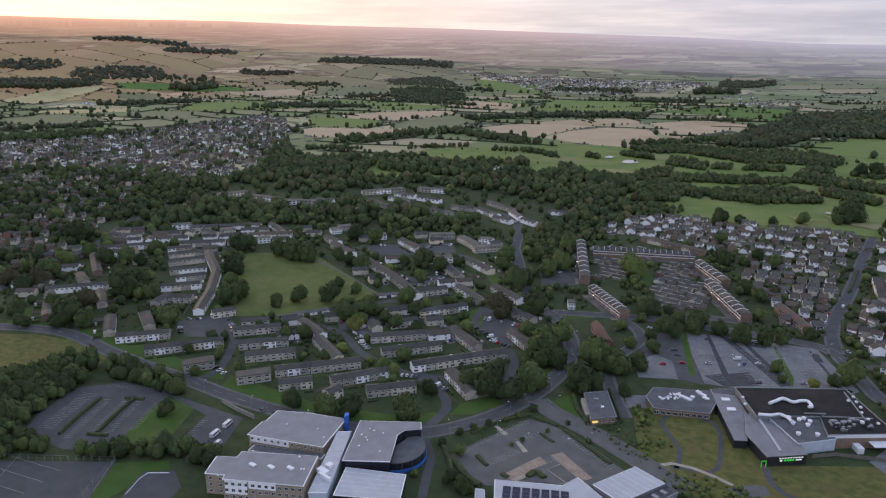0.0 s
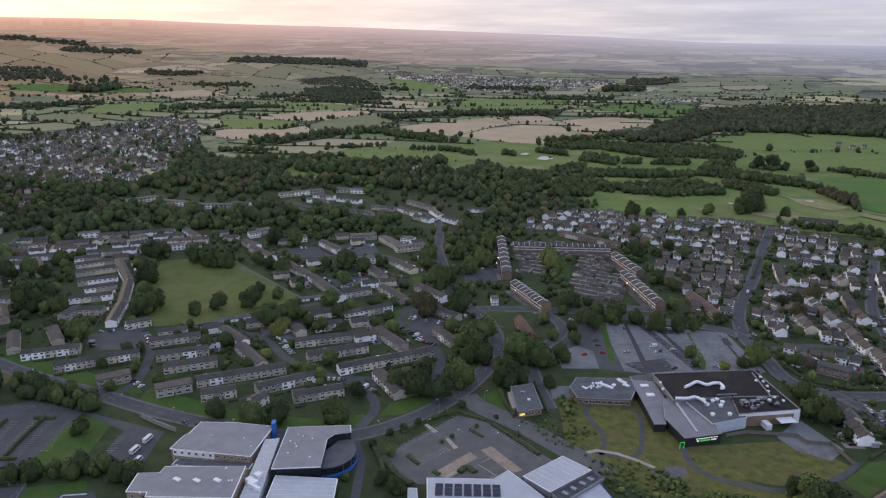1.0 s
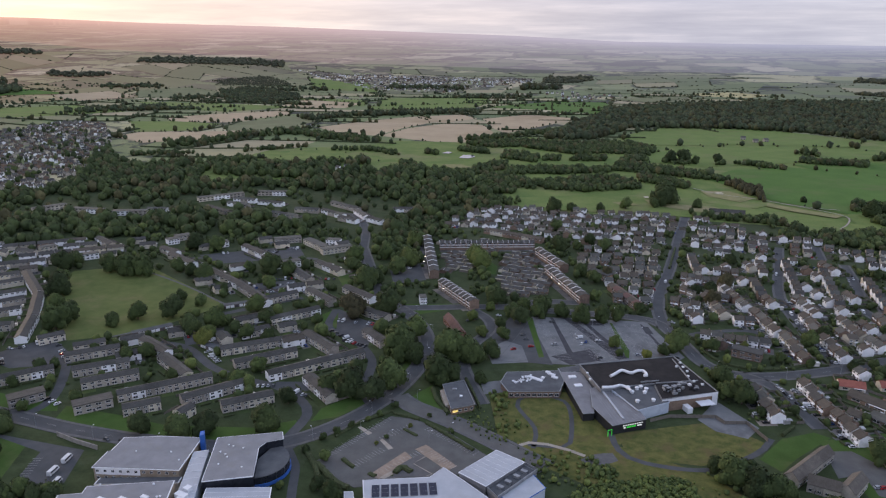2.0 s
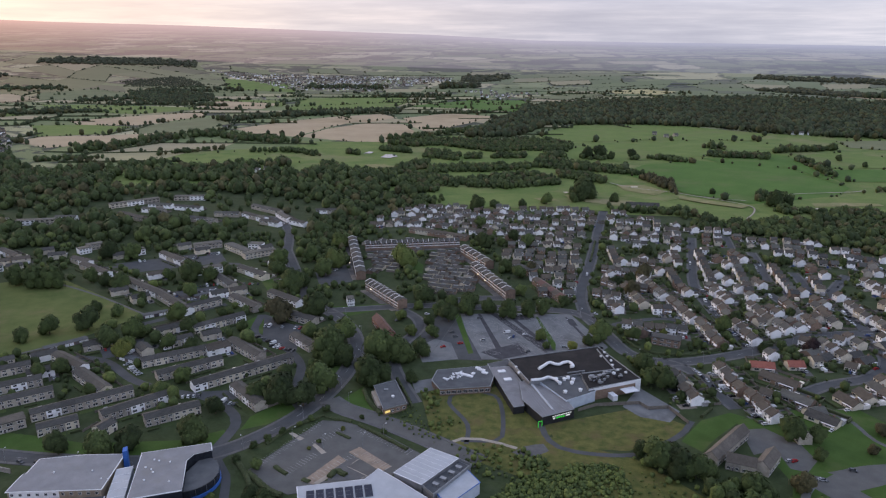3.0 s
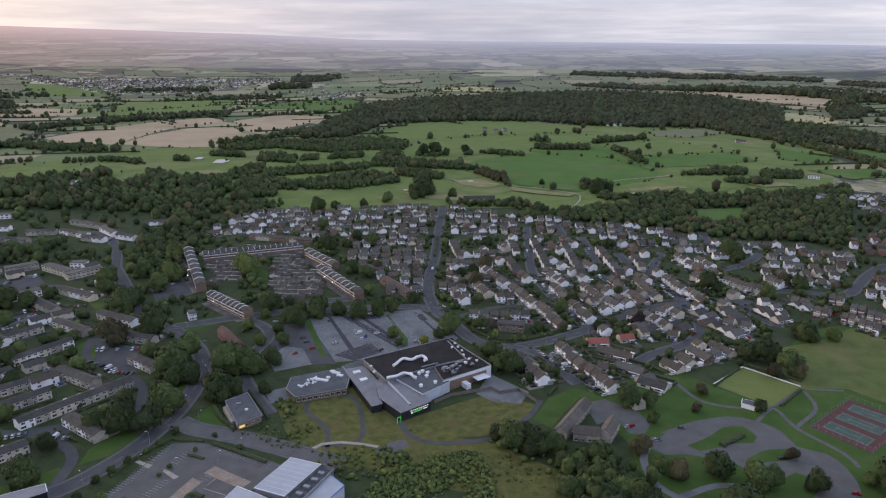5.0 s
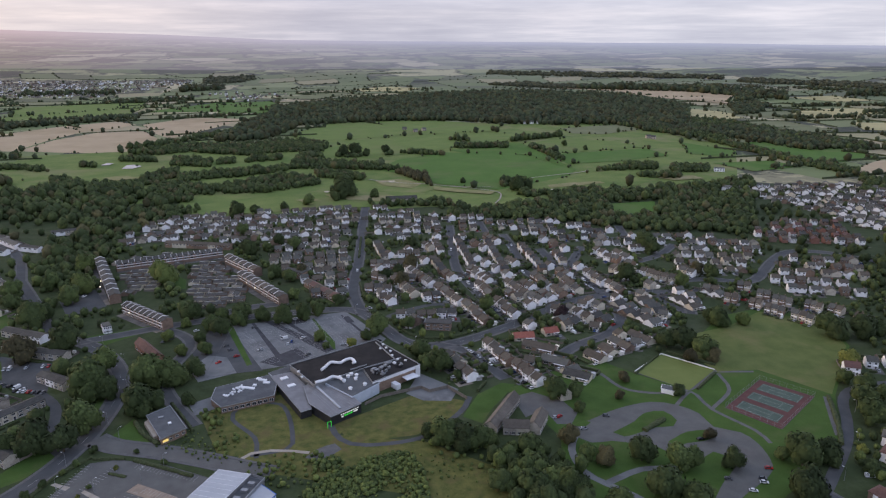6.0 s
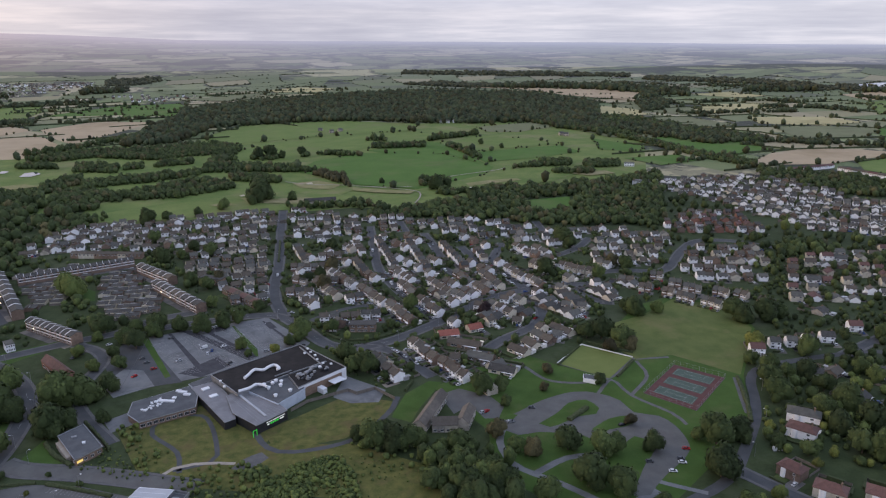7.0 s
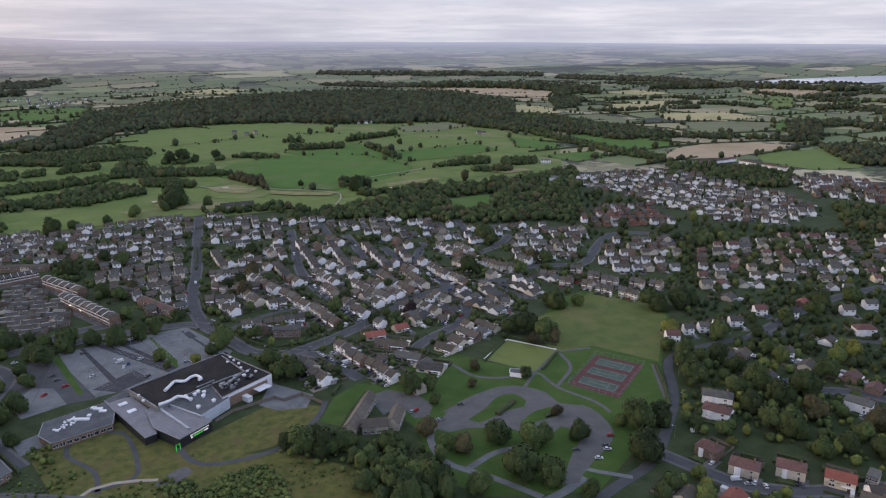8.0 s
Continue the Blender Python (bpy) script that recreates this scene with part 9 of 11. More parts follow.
tree(*(199.9, 374.2), 4.5, 2)
tree(*(187.1, 354.2), 3.6, 2)
tree(*(139.1, 256.4), 7.4, 0)
tree(*(120.1, 273.3), 8.6, 1)
tree(*(114.9, 278.4), 7.5, 0)
tree(*(103.6, 276.5), 8.6, 0)
tree(*(113.9, 309.4), 7.4, 0)
tree(*(105.0, 310.9), 4.9, 0)
tree(*(88.9, 283.7), 5.7, 0)
tree(*(184.9, 231.2), 5.2, 4)
tree(*(239.8, 275.3), 4.7, 0)
tree(*(214.5, 301.9), 4.0, 2)
tree(*(322.9, 312.8), 8.6, 4)
tree(*(312.6, 295.8), 9.1, 4)
tree(*(337.8, 329.3), 7.3, 0)
tree(*(378.8, 409.2), 10.3, 4)
tree(*(380.6, 401.4), 8.4, 4)
tree(*(399.0, 399.1), 10.5, 4)
tree(*(411.6, 399.7), 7.7, 0)
tree(*(342.9, 272.4), 10.0, 4)
tree(*(324.7, 273.3), 7.5, 0)
tree(*(337.6, 251.5), 9.7, 4)
tree(*(361.5, 255.0), 10.1, 4)
tree(*(317.5, 254.2), 7.9, 4)
tree(*(312.2, 236.0), 8.4, 0)
tree(*(317.0, 227.0), 9.1, 4)
tree(*(344.0, 233.8), 8.1, 2)
tree(*(348.6, 295.3), 7.1, 4)
tree(*(351.7, 312.5), 7.3, 4)
tree(*(341.6, 317.6), 5.7, 0)
tree(*(405.6, 327.2), 6.2, 4)
tree(*(388.8, 294.0), 6.7, 1)
tree(*(391.4, 307.6), 6.0, 0)
tree(*(479.8, 338.3), 7.9, 4)
tree(*(445.4, 307.3), 6.4, 4)
tree(*(422.5, 277.1), 6.9, 1)
tree(*(393.7, 263.9), 8.2, 4)
tree(*(329.2, 202.4), 6.9, 4)
tree(*(346.1, 206.2), 6.5, 0)
tree(*(363.9, 210.2), 8.2, 2)
tree(*(312.7, 204.8), 6.8, 4)
tree(*(283.9, 243.5), 5.4, 0)
tree(*(274.4, 254.8), 4.7, 4)
tree(*(279.2, 233.3), 3.3, 3)
tree(*(283.8, 270.9), 3.5, 3)
tree(*(499.7, 348.5), 8.1, 4)
tree(*(533.4, 345.7), 8.5, 0)
tree(*(440.8, 277.9), 7.1, 3)
tree(*(438.1, 284.3), 6.2, 1)
tree(*(450.6, 340.2), 6.7, 4)
tree(*(427.6, 351.7), 4.7, 4)
tree(*(334.0, 341.5), 5.8, 0)
tree(*(380.3, 339.9), 8.7, 4)
tree(*(242.2, 220.4), 4.3, 1)
tree(*(230.8, 203.6), 5.9, 1)
tree(*(222.8, 217.3), 5.3, 4)
tree(*(340.1, 191.1), 7.0, 4)
tree(*(297.1, 185.4), 3.2, 4)
tree(*(373.9, 256.9), 5.5, 4)
tree(*(75.5, 953.7), 13.9, 4)
tree(*(-59.7, 879.0), 11.4, 4)
tree(*(-38.0, 887.0), 7.2, 4)
tree(*(-2.7, 899.1), 6.6, 4)
tree(*(28.6, 920.9), 9.0, 0)
tree(*(64.4, 939.1), 7.6, 4)
tree(*(80.8, 966.1), 17.2, 4)
tree(*(320.4, 946.3), 12.9, 4)
tree(*(338.4, 952.7), 8.2, 4)
tree(*(-44.0, 1637.6), 11.7, 4)
tree(*(149.8, 1299.1), 8.4, 4)
tree(*(187.8, 1310.3), 10.6, 4)
tree(*(130.4, 1313.2), 13.7, 4)
tree(*(109.0, 1307.7), 12.6, 4)
tree(*(258.7, 1015.2), 5.1, 4)
tree(*(548.7, 1332.7), 6.9, 4)
tree(*(566.6, 1271.5), 5.6, 4)
tree(*(358.1, 899.2), 6.3, 4)
tree(*(117.6, 946.1), 7.7, 4)

tree(*(-122.5, 277.6), 4.5, 4)
tree(*(-128.5, 302.6), 3.6, 0)
tree(*(-113.3, 274.2), 5.0, 4)
tree(*(-140.5, 306.2), 2.6, 4)
tree(*(-140.7, 275.0), 2.6, 1)
tree(*(-126.4, 335.9), 2.4, 4)
tree(*(-131.8, 327.5), 2.6, 4)
tree(*(-137.0, 320.6), 2.4, 4)
tree(*(-104.1, 329.4), 1.6, 0)
tree(*(-107.4, 322.2), 1.4, 3)
tree(*(-94.7, 344.1), 1.5, 3)
tree(*(-86.8, 356.8), 1.8, 0)
tree(*(-115.0, 351.4), 2.2, 0)
tree(*(-119.6, 345.0), 2.0, 1)
tree(*(-71.2, 343.1), 2.0, 0)
tree(*(-109.0, 362.6), 2.6, 4)
# woods and belts
MID, FAR = [], list(HEDGETREES)
FLATS = [(-737.8, 769.5), (-689.1, 803.7), (-578.7, 802.7), (-554.9, 881.8), (-502.0, 923.4), (-434.9, 938.7), (-338.1, 917.4), (-241.3, 888.9), (-230.6, 852.3), (-250.7, 782.0), (-285.1, 779.6), (-334.7, 792.7), (-417.1, 799.2), (-499.7, 794.5), (-546.4, 733.2), (-678.0, 711.3)]
MID.append(wood_points([(-660.2, 497.8), (-676.8, 571.5), (-676.8, 659.6), (-656.8, 801.9), (-596.0, 946.7), (-484.2, 962.3), (-380.0, 1026.1), (-251.6, 1009.6), (-158.8, 984.5), (-134.7, 911.4), (-194.0, 848.0), (-205.7, 767.6), (-226.5, 730.2), (-279.3, 764.5), (-353.3, 706.7), (-452.2, 670.8), (-521.8, 635.5), (-580.9, 563.8), (-606.7, 488.9)], 10.6, 4.1, 8.1, clump=-0.75, clear=[FLATS]))
MID.append(wood_points(FLATS, 24, 3.5, 7.0))
MID.append(wood_points([(-230.0, 703.2), (-217.3, 784.3), (-195.9, 815.8), (-179.2, 741.4), (-180.5, 681.6), (-194.0, 632.9)], 7.6, 3.0, 4.8))
MID.append(belt_points([(-744.2, 938.5), (-686, 1018), (-562.2, 1032.5), (-461.8, 1037.9), (-302.3, 1066.1), (-187.3, 1011.6)], 60, 10.0, 4.3, 8.2, True))
MID.append(belt_points([(-848, 1140), (-789, 1170), (-750, 1191)], 22, 6.4, 3.1, 4.7, True))
MID.append(belt_points([(-745, 1034), (-630, 1114), (-502.6, 1081.5), (-402, 1165)], 45, 9.6, 4.3, 7.8, True))
MID.append(belt_points([(-843, 1250), (-783, 1382), (-707, 1512), (-603, 1466), (-466, 1410)], 45, 9.6, 4.3, 7.8, True))
MID.append(belt_points([(-672, 1231), (-606, 1300), (-579, 1323)], 18, 7.2, 3.1, 5.1, True))
MID.append(belt_points([(-519, 1295), (-431, 1308), (-372, 1263)], 22, 7.2, 3.1, 5.1, True))
MID.append(belt_points([(-511, 1122), (-490, 1173)], 18, 7.2, 3.1, 5.1, True))
MID.append(belt_points([(-332.2, 1133.4), (-292.1, 1142.5)], 16, 7.2, 3.1, 5.1, True))
MID.append(belt_points([(-286, 1485), (-209, 1563), (-109, 1684), (1, 1794)], 35, 8.8, 3.9, 6.2, True))
MID.append(belt_points([(-285.3, 1117.7), (-242.7, 1128.6)], 20, 7.2, 3.1, 5.1, True))
FAR.append(belt_points([(-1637, 1045), (-1572, 1140), (-1495, 1220)], 40, 10.4, 4.7, 7.0, True))
FAR.append(belt_points([(-1382, 1067), (-1290, 1170), (-1344, 1326)], 26, 9.6, 3.9, 6.2, True))
FAR.append(belt_points([(-1931, 1625), (-1870, 1752), (-1822, 1854)], 45, 11.2, 4.7, 7.0, True))
FAR.append(wood_points([(-1618, 2747), (-1480, 2964), (-1355, 2878), (-1235, 2704), (-1499, 2636)], 10.6, 3.7, 5.9))
FAR.append(wood_points([(-1465, 2531), (-1335, 2624), (-1135, 2539), (-1051, 2329), (-1189, 2253), (-1342, 2341)], 9.9, 3.7, 5.9))
FAR.append(belt_points([(-1395, 1849), (-1287, 1908), (-1202, 1954)], 40, 10.4, 4.7, 7.0, True))
FAR.append(belt_points([(-1328, 2177), (-1113, 2190), (-928, 2148)], 28, 10.4, 4.7, 7.0, True))
FAR.append(belt_points([(-780, 1773), (-707, 1877), (-569, 1951), (-380, 2086)], 55, 11.2, 5.5, 7.8, True))
FAR.append(belt_points([(-308, 2025), (-196, 2054), (-99, 2075)], 18, 8.8, 3.9, 6.2, True))
FAR.append(belt_points([(-1425, 3149), (-962, 3251), (-463, 3230), (-244, 3295)], 30, 20.8, 3.9, 6.2, True))
FAR.append(wood_points([(-140, 1532), (-103, 1550), (-30, 1550), (21, 1698), (50, 1800), (272, 1839), (446, 1804), (518, 1725), (652, 1662), (816, 1634), (874, 1411), (1222, 1998), (1199, 2419), (1006, 2597), (811, 2695), (479, 2589), (220, 2448), (64, 2322), (-1, 2226), (-38, 2028), (-82, 1861)], 12.5, 6.0, 9.5))
MID.append(wood_points([(181.2, 823.6), (253.4, 848.4), (329.7, 862.4), (398.7, 924.4), (474.2, 903.2), (581.8, 914.9), (687.8, 930.9), (501.1, 662.6), (424.5, 692.9), (372.7, 710.6), (336.6, 748.8), (277.3, 781.4), (226.2, 799.6)], 8.4, 3.7, 6.3, clear=[[(412.0, 843.0), (480.3, 842.5), (451.6, 782.5), (401.2, 762.3), (386.8, 780.8)]]))
MID.append(belt_points([(104.6, 899.3), (177.7, 895.5), (234.9, 832.0), (301.9, 785.2)], 26, 7.2, 3.1, 5.1, True))
MID.append(belt_points([(825, 1625), (859, 1438), (901, 1287)], 45, 9.6, 4.7, 7.0, True))
MID.append(belt_points([(679, 1696), (873, 1709), (908, 1523), (1025, 1472)], 60, 10.4, 4.7, 7.0, True))
MID.append(belt_points([(322.4, 928.4), (372.9, 898.4), (413.9, 923.6)], 22, 7.2, 3.1, 5.1, True))
FAR.append(wood_points([(853, 1757), (941, 1561), (1066, 1494), (1116, 1338), (1105, 1177), (970, 1161), (923, 1405), (811, 1500)], 10.6, 5.2, 7.4))
MID.append(wood_points([(855, 905), (926, 838), (969, 755), (926.5, 705.6), (856.7, 682.3), (814.0, 744.7), (784.1, 828.9)], 8.4, 3.7, 5.9))
FAR.append(wood_points([(1266, 943), (1372, 831), (1162, 699), (1131, 775)], 10.6, 4.4, 7.4))
FAR.append(wood_points([(1536, 1229), (1608, 1190), (1329, 972), (1260, 990)], 10.6, 4.4, 7.4))
FAR.append(wood_points([(1350, 1990), (1519, 2100), (1480, 1967), (1296, 1763), (1226, 1763)], 10.6, 4.4, 7.4))
FAR.append(wood_points([(1641, 2421), (1778, 2422), (1661, 2209), (1484, 2119)], 13.7, 5.9, 8.9))
FAR.append(belt_points([(1295, 1706), (1297, 1651)], 14, 8.0, 3.9, 6.2, True))
FAR.append(belt_points([(1308, 1645), (1463, 1634), (1616, 1589)], 26, 9.6, 4.7, 7.0, True))
FAR.append(belt_points([(1537, 1935), (1777, 1904), (1860, 1807)], 20, 9.6, 4.7, 7.0, True))
FAR.append(belt_points([(1633, 2711), (1885, 2451), (2009, 2423), (2160, 2133)], 45, 16.0, 6.2, 9.4, True))
FAR.append(belt_points([(2296, 2118), (2479, 1978), (2699, 1826)], 50, 16.0, 6.2, 9.4, True))
FAR.append(belt_points([(1617, 1731), (1769, 1648), (1760, 1510)], 30, 10.4, 4.7, 7.0, True))
FAR.append(belt_points([(2151, 1878), (2154, 1669), (2332, 1633), (2485, 1599)], 40, 14.4, 5.5, 8.6, True))
FAR.append(belt_points([(1860, 1400), (1988, 1386), (1993, 1274)], 40, 12.0, 5.5, 7.8, True))
FAR.append(belt_points([(1529, 1130), (1637, 1136), (1596, 1013)], 60, 12.0, 5.5, 7.8, True))
FAR.append(belt_points([(1038, 1244), (1112, 1184), (1154, 1112), (1230, 1062), (1274, 1001)], 40, 10.4, 4.7, 7.0, True))
MID.append(wood_points([(560.3, 564.7), (605.9, 560.2), (602.8, 517.9), (573.2, 502.1), (538.4, 533.7)], 7.6, 3.7, 5.5))
MID.append(wood_points([(840.6, 591.1), (867.7, 535.3), (765.7, 468.3), (737.0, 493.5)], 9.1, 3.7, 5.9))
MID.append(wood_points([(602.1, 506.1), (658.7, 489.5), (616.1, 443.1), (563.9, 439.3)], 8.4, 3.3, 5.2))
MID.append(wood_points([(-207.4, 775.1), (-183.4, 823.8), (-143.6, 912.3), (-120.1, 898.3), (-151.7, 830.1), (-165.5, 749.9), (-173.6, 718.3)], 9.1, 3.0, 5.2))
MID.append(wood_points([(-175.1, 868.3), (-148.7, 945.7), (-97.7, 932.6), (-120.4, 885.2)], 9.1, 3.0, 5.2))
# belts and clumps between the fairways and pastures
MID.append(wood_points([(-273, 1070), (-205.7, 1068.7), (-210, 1118), (-280.2, 1118.6)], 6.5, 3.2, 5.5))
MID.append(wood_points([(-205.2, 1088), (-161.6, 1160.4), (-165.4, 1229.9), (-192.5, 1212.8), (-214.3, 1144.9)], 6.5, 3.2, 5.5))
MID.append(wood_points([(-181.9, 1039), (-94.8, 1012.9), (-93.7, 1050.5), (-158.7, 1115.2), (-187.8, 1094.8)], 6.5, 3.2, 5.5))
MID.append(wood_points([(-156.3, 1114.5), (-107.2, 1134.9), (-66.9, 1141.2), (9.4, 1177), (10.1, 1208.4), (-68.8, 1190.4), (-110.7, 1183.1), (-158.6, 1168.8)], 6.5, 3.2, 5.5))
MID.append(wood_points([(-91.6, 1019.3), (-24.9, 1010.6), (50.2, 1052.3), (52.4, 1086.8), (-0.1, 1135.2), (-47.8, 1099.1), (-97.5, 1063.6)], 6.5, 3.2, 5.5))
MID.append(wood_points([(8.1, 1198.3), (63, 1181.7), (185.9, 1139.2), (157.4, 1197.1), (67.5, 1247.5), (21.8, 1291.6)], 6.5, 3.2, 5.5))
MID.append(wood_points([(45.3, 1107.3), (123.4, 1065.4), (112.8, 1120.5), (52.9, 1163.8)], 6.5, 3.2, 5.5))
MID.append(wood_points([(-185.9, 1273.3), (-119.3, 1242.2), (-119.3, 1304.3), (-186.4, 1336.6)], 6.5, 3.2, 5.5))
MID.append(wood_points([(-109.5, 1266.7), (-79, 1268.8), (-82.4, 1305), (-110.4, 1307.5)], 6.5, 3.2, 5.5))
MID.append(wood_points([(-67.3, 1271), (2.6, 1291.2), (-1.6, 1330.2), (-54.6, 1314.8)], 6.5, 3.2, 5.5))
MID.append(wood_points([(23.5, 1284.9), (71.2, 1301.7), (69.2, 1348.5), (33.9, 1352.5)], 6.5, 3.2, 5.5))
MID.append(wood_points([(-325.6, 1100.9), (-280.4, 1087.3), (-297.9, 1148.6), (-354.1, 1209.3)], 6.5, 3.2, 5.5))
MID.append(wood_points([(-171.4, 967.3), (-119.9, 974.8), (-126.2, 1004.3), (-177.5, 1023.2)], 6.5, 3.2, 5.5))
MID.append(wood_points([(-282.9, 1336.4), (-210.6, 1314.5), (-233.8, 1363.1), (-281.2, 1365.4)], 6.5, 3.2, 5.5))
MID.append(wood_points([(-334.7, 1291.5), (-303.7, 1282.1), (-314.2, 1312.2), (-339.6, 1319.8)], 6.5, 3.2, 5.5))
MID.append(wood_points([(96.4, 1294), (139, 1281), (142.8, 1312.5), (101.1, 1325.2)], 6.5, 3.2, 5.5))
MID.append(wood_points([(175.6, 1295.9), (196.3, 1289.6), (199.4, 1315.6), (180.3, 1321.5)], 6.5, 3.2, 5.5))
MID.append(wood_points([(211.4, 1312), (291.2, 1267.3), (261, 1324.9), (217.7, 1323.9)], 6.5, 3.2, 5.5))
MID.append(wood_points([(330.4, 1347.8), (429.2, 1325.2), (443.2, 1368.2), (345.6, 1390)], 6.5, 3.2, 5.5))
MID.append(wood_points([(343.3, 1457.9), (379.7, 1429.4), (383.8, 1463.2), (350.4, 1482.4)], 7.5, 3.8, 6.4))
MID.append(wood_points([(457.7, 1405.4), (597.3, 1462.4), (604.3, 1489.7), (471.5, 1436.1)], 7.5, 3.8, 6.4))
MID.append(wood_points([(302.4, 972.1), (353.3, 978.3), (360.4, 1003), (320.9, 1019.5)], 6.5, 3.2, 5.5))
MID.append(wood_points([(309.4, 906.4), (333.5, 891.8), (337.9, 917), (310.4, 921.4)], 6.5, 3.2, 5.5))
MID.append(wood_points([(487.6, 1058.4), (594.4, 1047.7), (613.3, 1081.7), (591.1, 1100.3), (518.2, 1076.4)], 6.5, 3.2, 5.5))
MID.append(wood_points([(530.1, 999.3), (588.6, 967), (606.1, 996.5), (542.5, 1015.7)], 6.5, 3.2, 5.5))
MID.append(wood_points([(603.4, 1023.3), (665.8, 1009.8), (686.6, 1042.2), (637.2, 1074.5)], 6.5, 3.2, 5.5))
MID.append(wood_points([(812.3, 1519.9), (861.7, 1380.7), (855.9, 1172.1), (851.4, 1009.5), (873.5, 931), (900.2, 960.5), (884.5, 1079.8), (884.7, 1309), (895.7, 1562.9)], 6.5, 3.2, 5.5))
MID.append(wood_points([(852.3, 1625.3), (1019.4, 1444.6), (1019.6, 1249.9), (1066.3, 1130.1), (1123.2, 1192.4), (1096.1, 1327.8), (1095.4, 1627.6), (902.5, 1787.7)], 7.5, 3.8, 6.4))
MID.append(wood_points([(-277.3, 1420.7), (-222, 1397.4), (-172.2, 1422.2), (-55.4, 1346.6), (-6, 1378.3), (75.6, 1367.3), (90.6, 1428.8), (73.2, 1498.2), (17.8, 1515.2), (-101.1, 1487.6), (-176, 1510.5), (-233.8, 1483.3), (-274.7, 1433.1)], 6.5, 3.2, 5.5))
MID.append(belt_points([(481.4, 1340.4), (482.5, 1264.4), (476.8, 1165.6)], 14, 6, 3, 5.5, True))
BRONZE = wood_points([(174.7, 1116.8), (209.7, 991.7), (215.7, 1051.2), (194.6, 1126.1)], 6.0, 3.0, 5.0)
BIGOAKS = wood_points([(59.7, 966.6), (89.8, 957.5), (88.8, 991.8), (66.1, 998.6)], 7.0, 4.0, 6.5)
MID += [BIGOAKS]
MID.append(wood_points([(-737, 798), (-691, 831), (-650, 902), (-598, 967), (-632, 1021), (-724, 1005), (-840, 1094), (-948, 1213), (-883, 1088), (-776, 893)], 11, 4.5, 8.0))
MID.append(wood_points([(-948, 765), (-801, 751), (-713, 760), (-743, 804), (-864, 847), (-958, 852)], 12, 4.5, 8.0))
MID.append(wood_points([(-1411, 897), (-1350, 1002), (-1297, 1070), (-1343, 1108), (-1451, 1051), (-1507, 959)], 14, 5, 9))
# woods along the far slopes
FAR.append(wood_points([(-2937, 2356), (-2769, 2493), (-2605, 2642), (-2679, 2681), (-2832, 2518), (-2961, 2391)], 18, 9, 14))
FAR.append(wood_points([(-2608, 2437), (-2406, 2724), (-2486, 2776), (-2647, 2542)], 18, 9, 14))
FAR.append(wood_points([(-2524, 1923), (-2383, 1991), (-2284, 2151), (-2374, 2225), (-2527, 2118), (-2606, 1994)], 18, 9, 14))
FAR.append(wood_points([(-2780, 1809), (-2694, 1887), (-2674, 1997), (-2751, 2046), (-2823, 1960), (-2871, 1874)], 18, 9, 14))
FAR.append(wood_points([(-2503, 1618), (-2389, 1728), (-2332, 1903), (-2424, 1960), (-2558, 1857), (-2635, 1709)], 18, 9, 14))
FAR.append(wood_points([(-2102, 2001), (-2021, 2032), (-1989, 2130), (-2045, 2176), (-2138, 2050)], 18, 9, 14))
FAR.append(wood_points([(-2137, 2412), (-2055, 2493), (-2001, 2618), (-2044, 2655), (-2165, 2462)], 18, 9, 14))
FAR.append(wood_points([(-2075, 2892), (-1798, 3054), (-1530, 3246), (-1589, 3369), (-1865, 3224), (-2118, 2999)], 18, 9, 14))
FAR.append(wood_points([(-369, 2905), (-194, 2986), (-227, 3124), (-364, 3054)], 18, 9, 14))
FAR.append(wood_points([(-300, 3254), (-190, 3318), (-91, 3462), (-113, 3566), (-318, 3493)], 18, 9, 14))
FAR.append(wood_points([(1008, 3470), (1444, 3110), (1910, 2866), (1965, 2950), (1491, 3212), (1076, 3600)], 18, 9, 14))
FAR.append(wood_points([(1896, 2755), (2146, 2373), (2249, 2103), (2310, 2191), (2264, 2504), (2006, 2868)], 18, 9, 14))
FAR.append(wood_points([(872, 3014), (1027, 2884), (1497, 2484), (1665, 2130), (1778, 2276), (1577, 2618), (1088, 3053)], 18, 9, 14))
FAR.append(wood_points([(1947, 2181), (2233, 2032), (2367, 1702), (2517, 1638), (2620, 1707), (2466, 1776), (2312, 2106), (2056, 2271)], 18, 9, 14))
SCRUB, THICKET = [], []
SCRUB.append(wood_points([(16.9, 317.9), (33.8, 326.6), (51.9, 327.9), (57.3, 310.3), (56.1, 285.6), (48.2, 267.4), (-15.2, 285.8), (-4.8, 297.5), (9.6, 314.1)], 1.35, 0.5, 1.5, avoid=False, clump=-0.9))
SCRUB.append(wood_points([(2.3, 328.9), (13.9, 330.8), (19.0, 324.0), (12.5, 315.7), (3.2, 319.9)], 2.0, 0.7, 1.8, avoid=False))
SCRUB.append(wood_points([(-50.1, 339.0), (-3.2, 332.0), (63.3, 324.6), (100.8, 287.6), (79.8, 258.2), (-12.7, 285.1), (-22.6, 309.4)], 3.2, 0.35, 1.0, avoid=False, clump=0.35))
SCRUB.append(wood_points([(-79.4, 360.7), (-41.7, 334.0), (-37.8, 338.0), (-58.2, 371.4), (-64.7, 379.3)], 3.0, 0.4, 1.1, avoid=False, clump=0.3))
THICKET.append(wood_points([(-408.8, 262.2), (-403.5, 290.8), (-388.4, 298.4), (-371.8, 270.2), (-364.5, 230.9), (-352.9, 212.8), (-366.2, 193.6), (-430.3, 232.7)], 4.6, 2.2, 4.6, avoid=False))
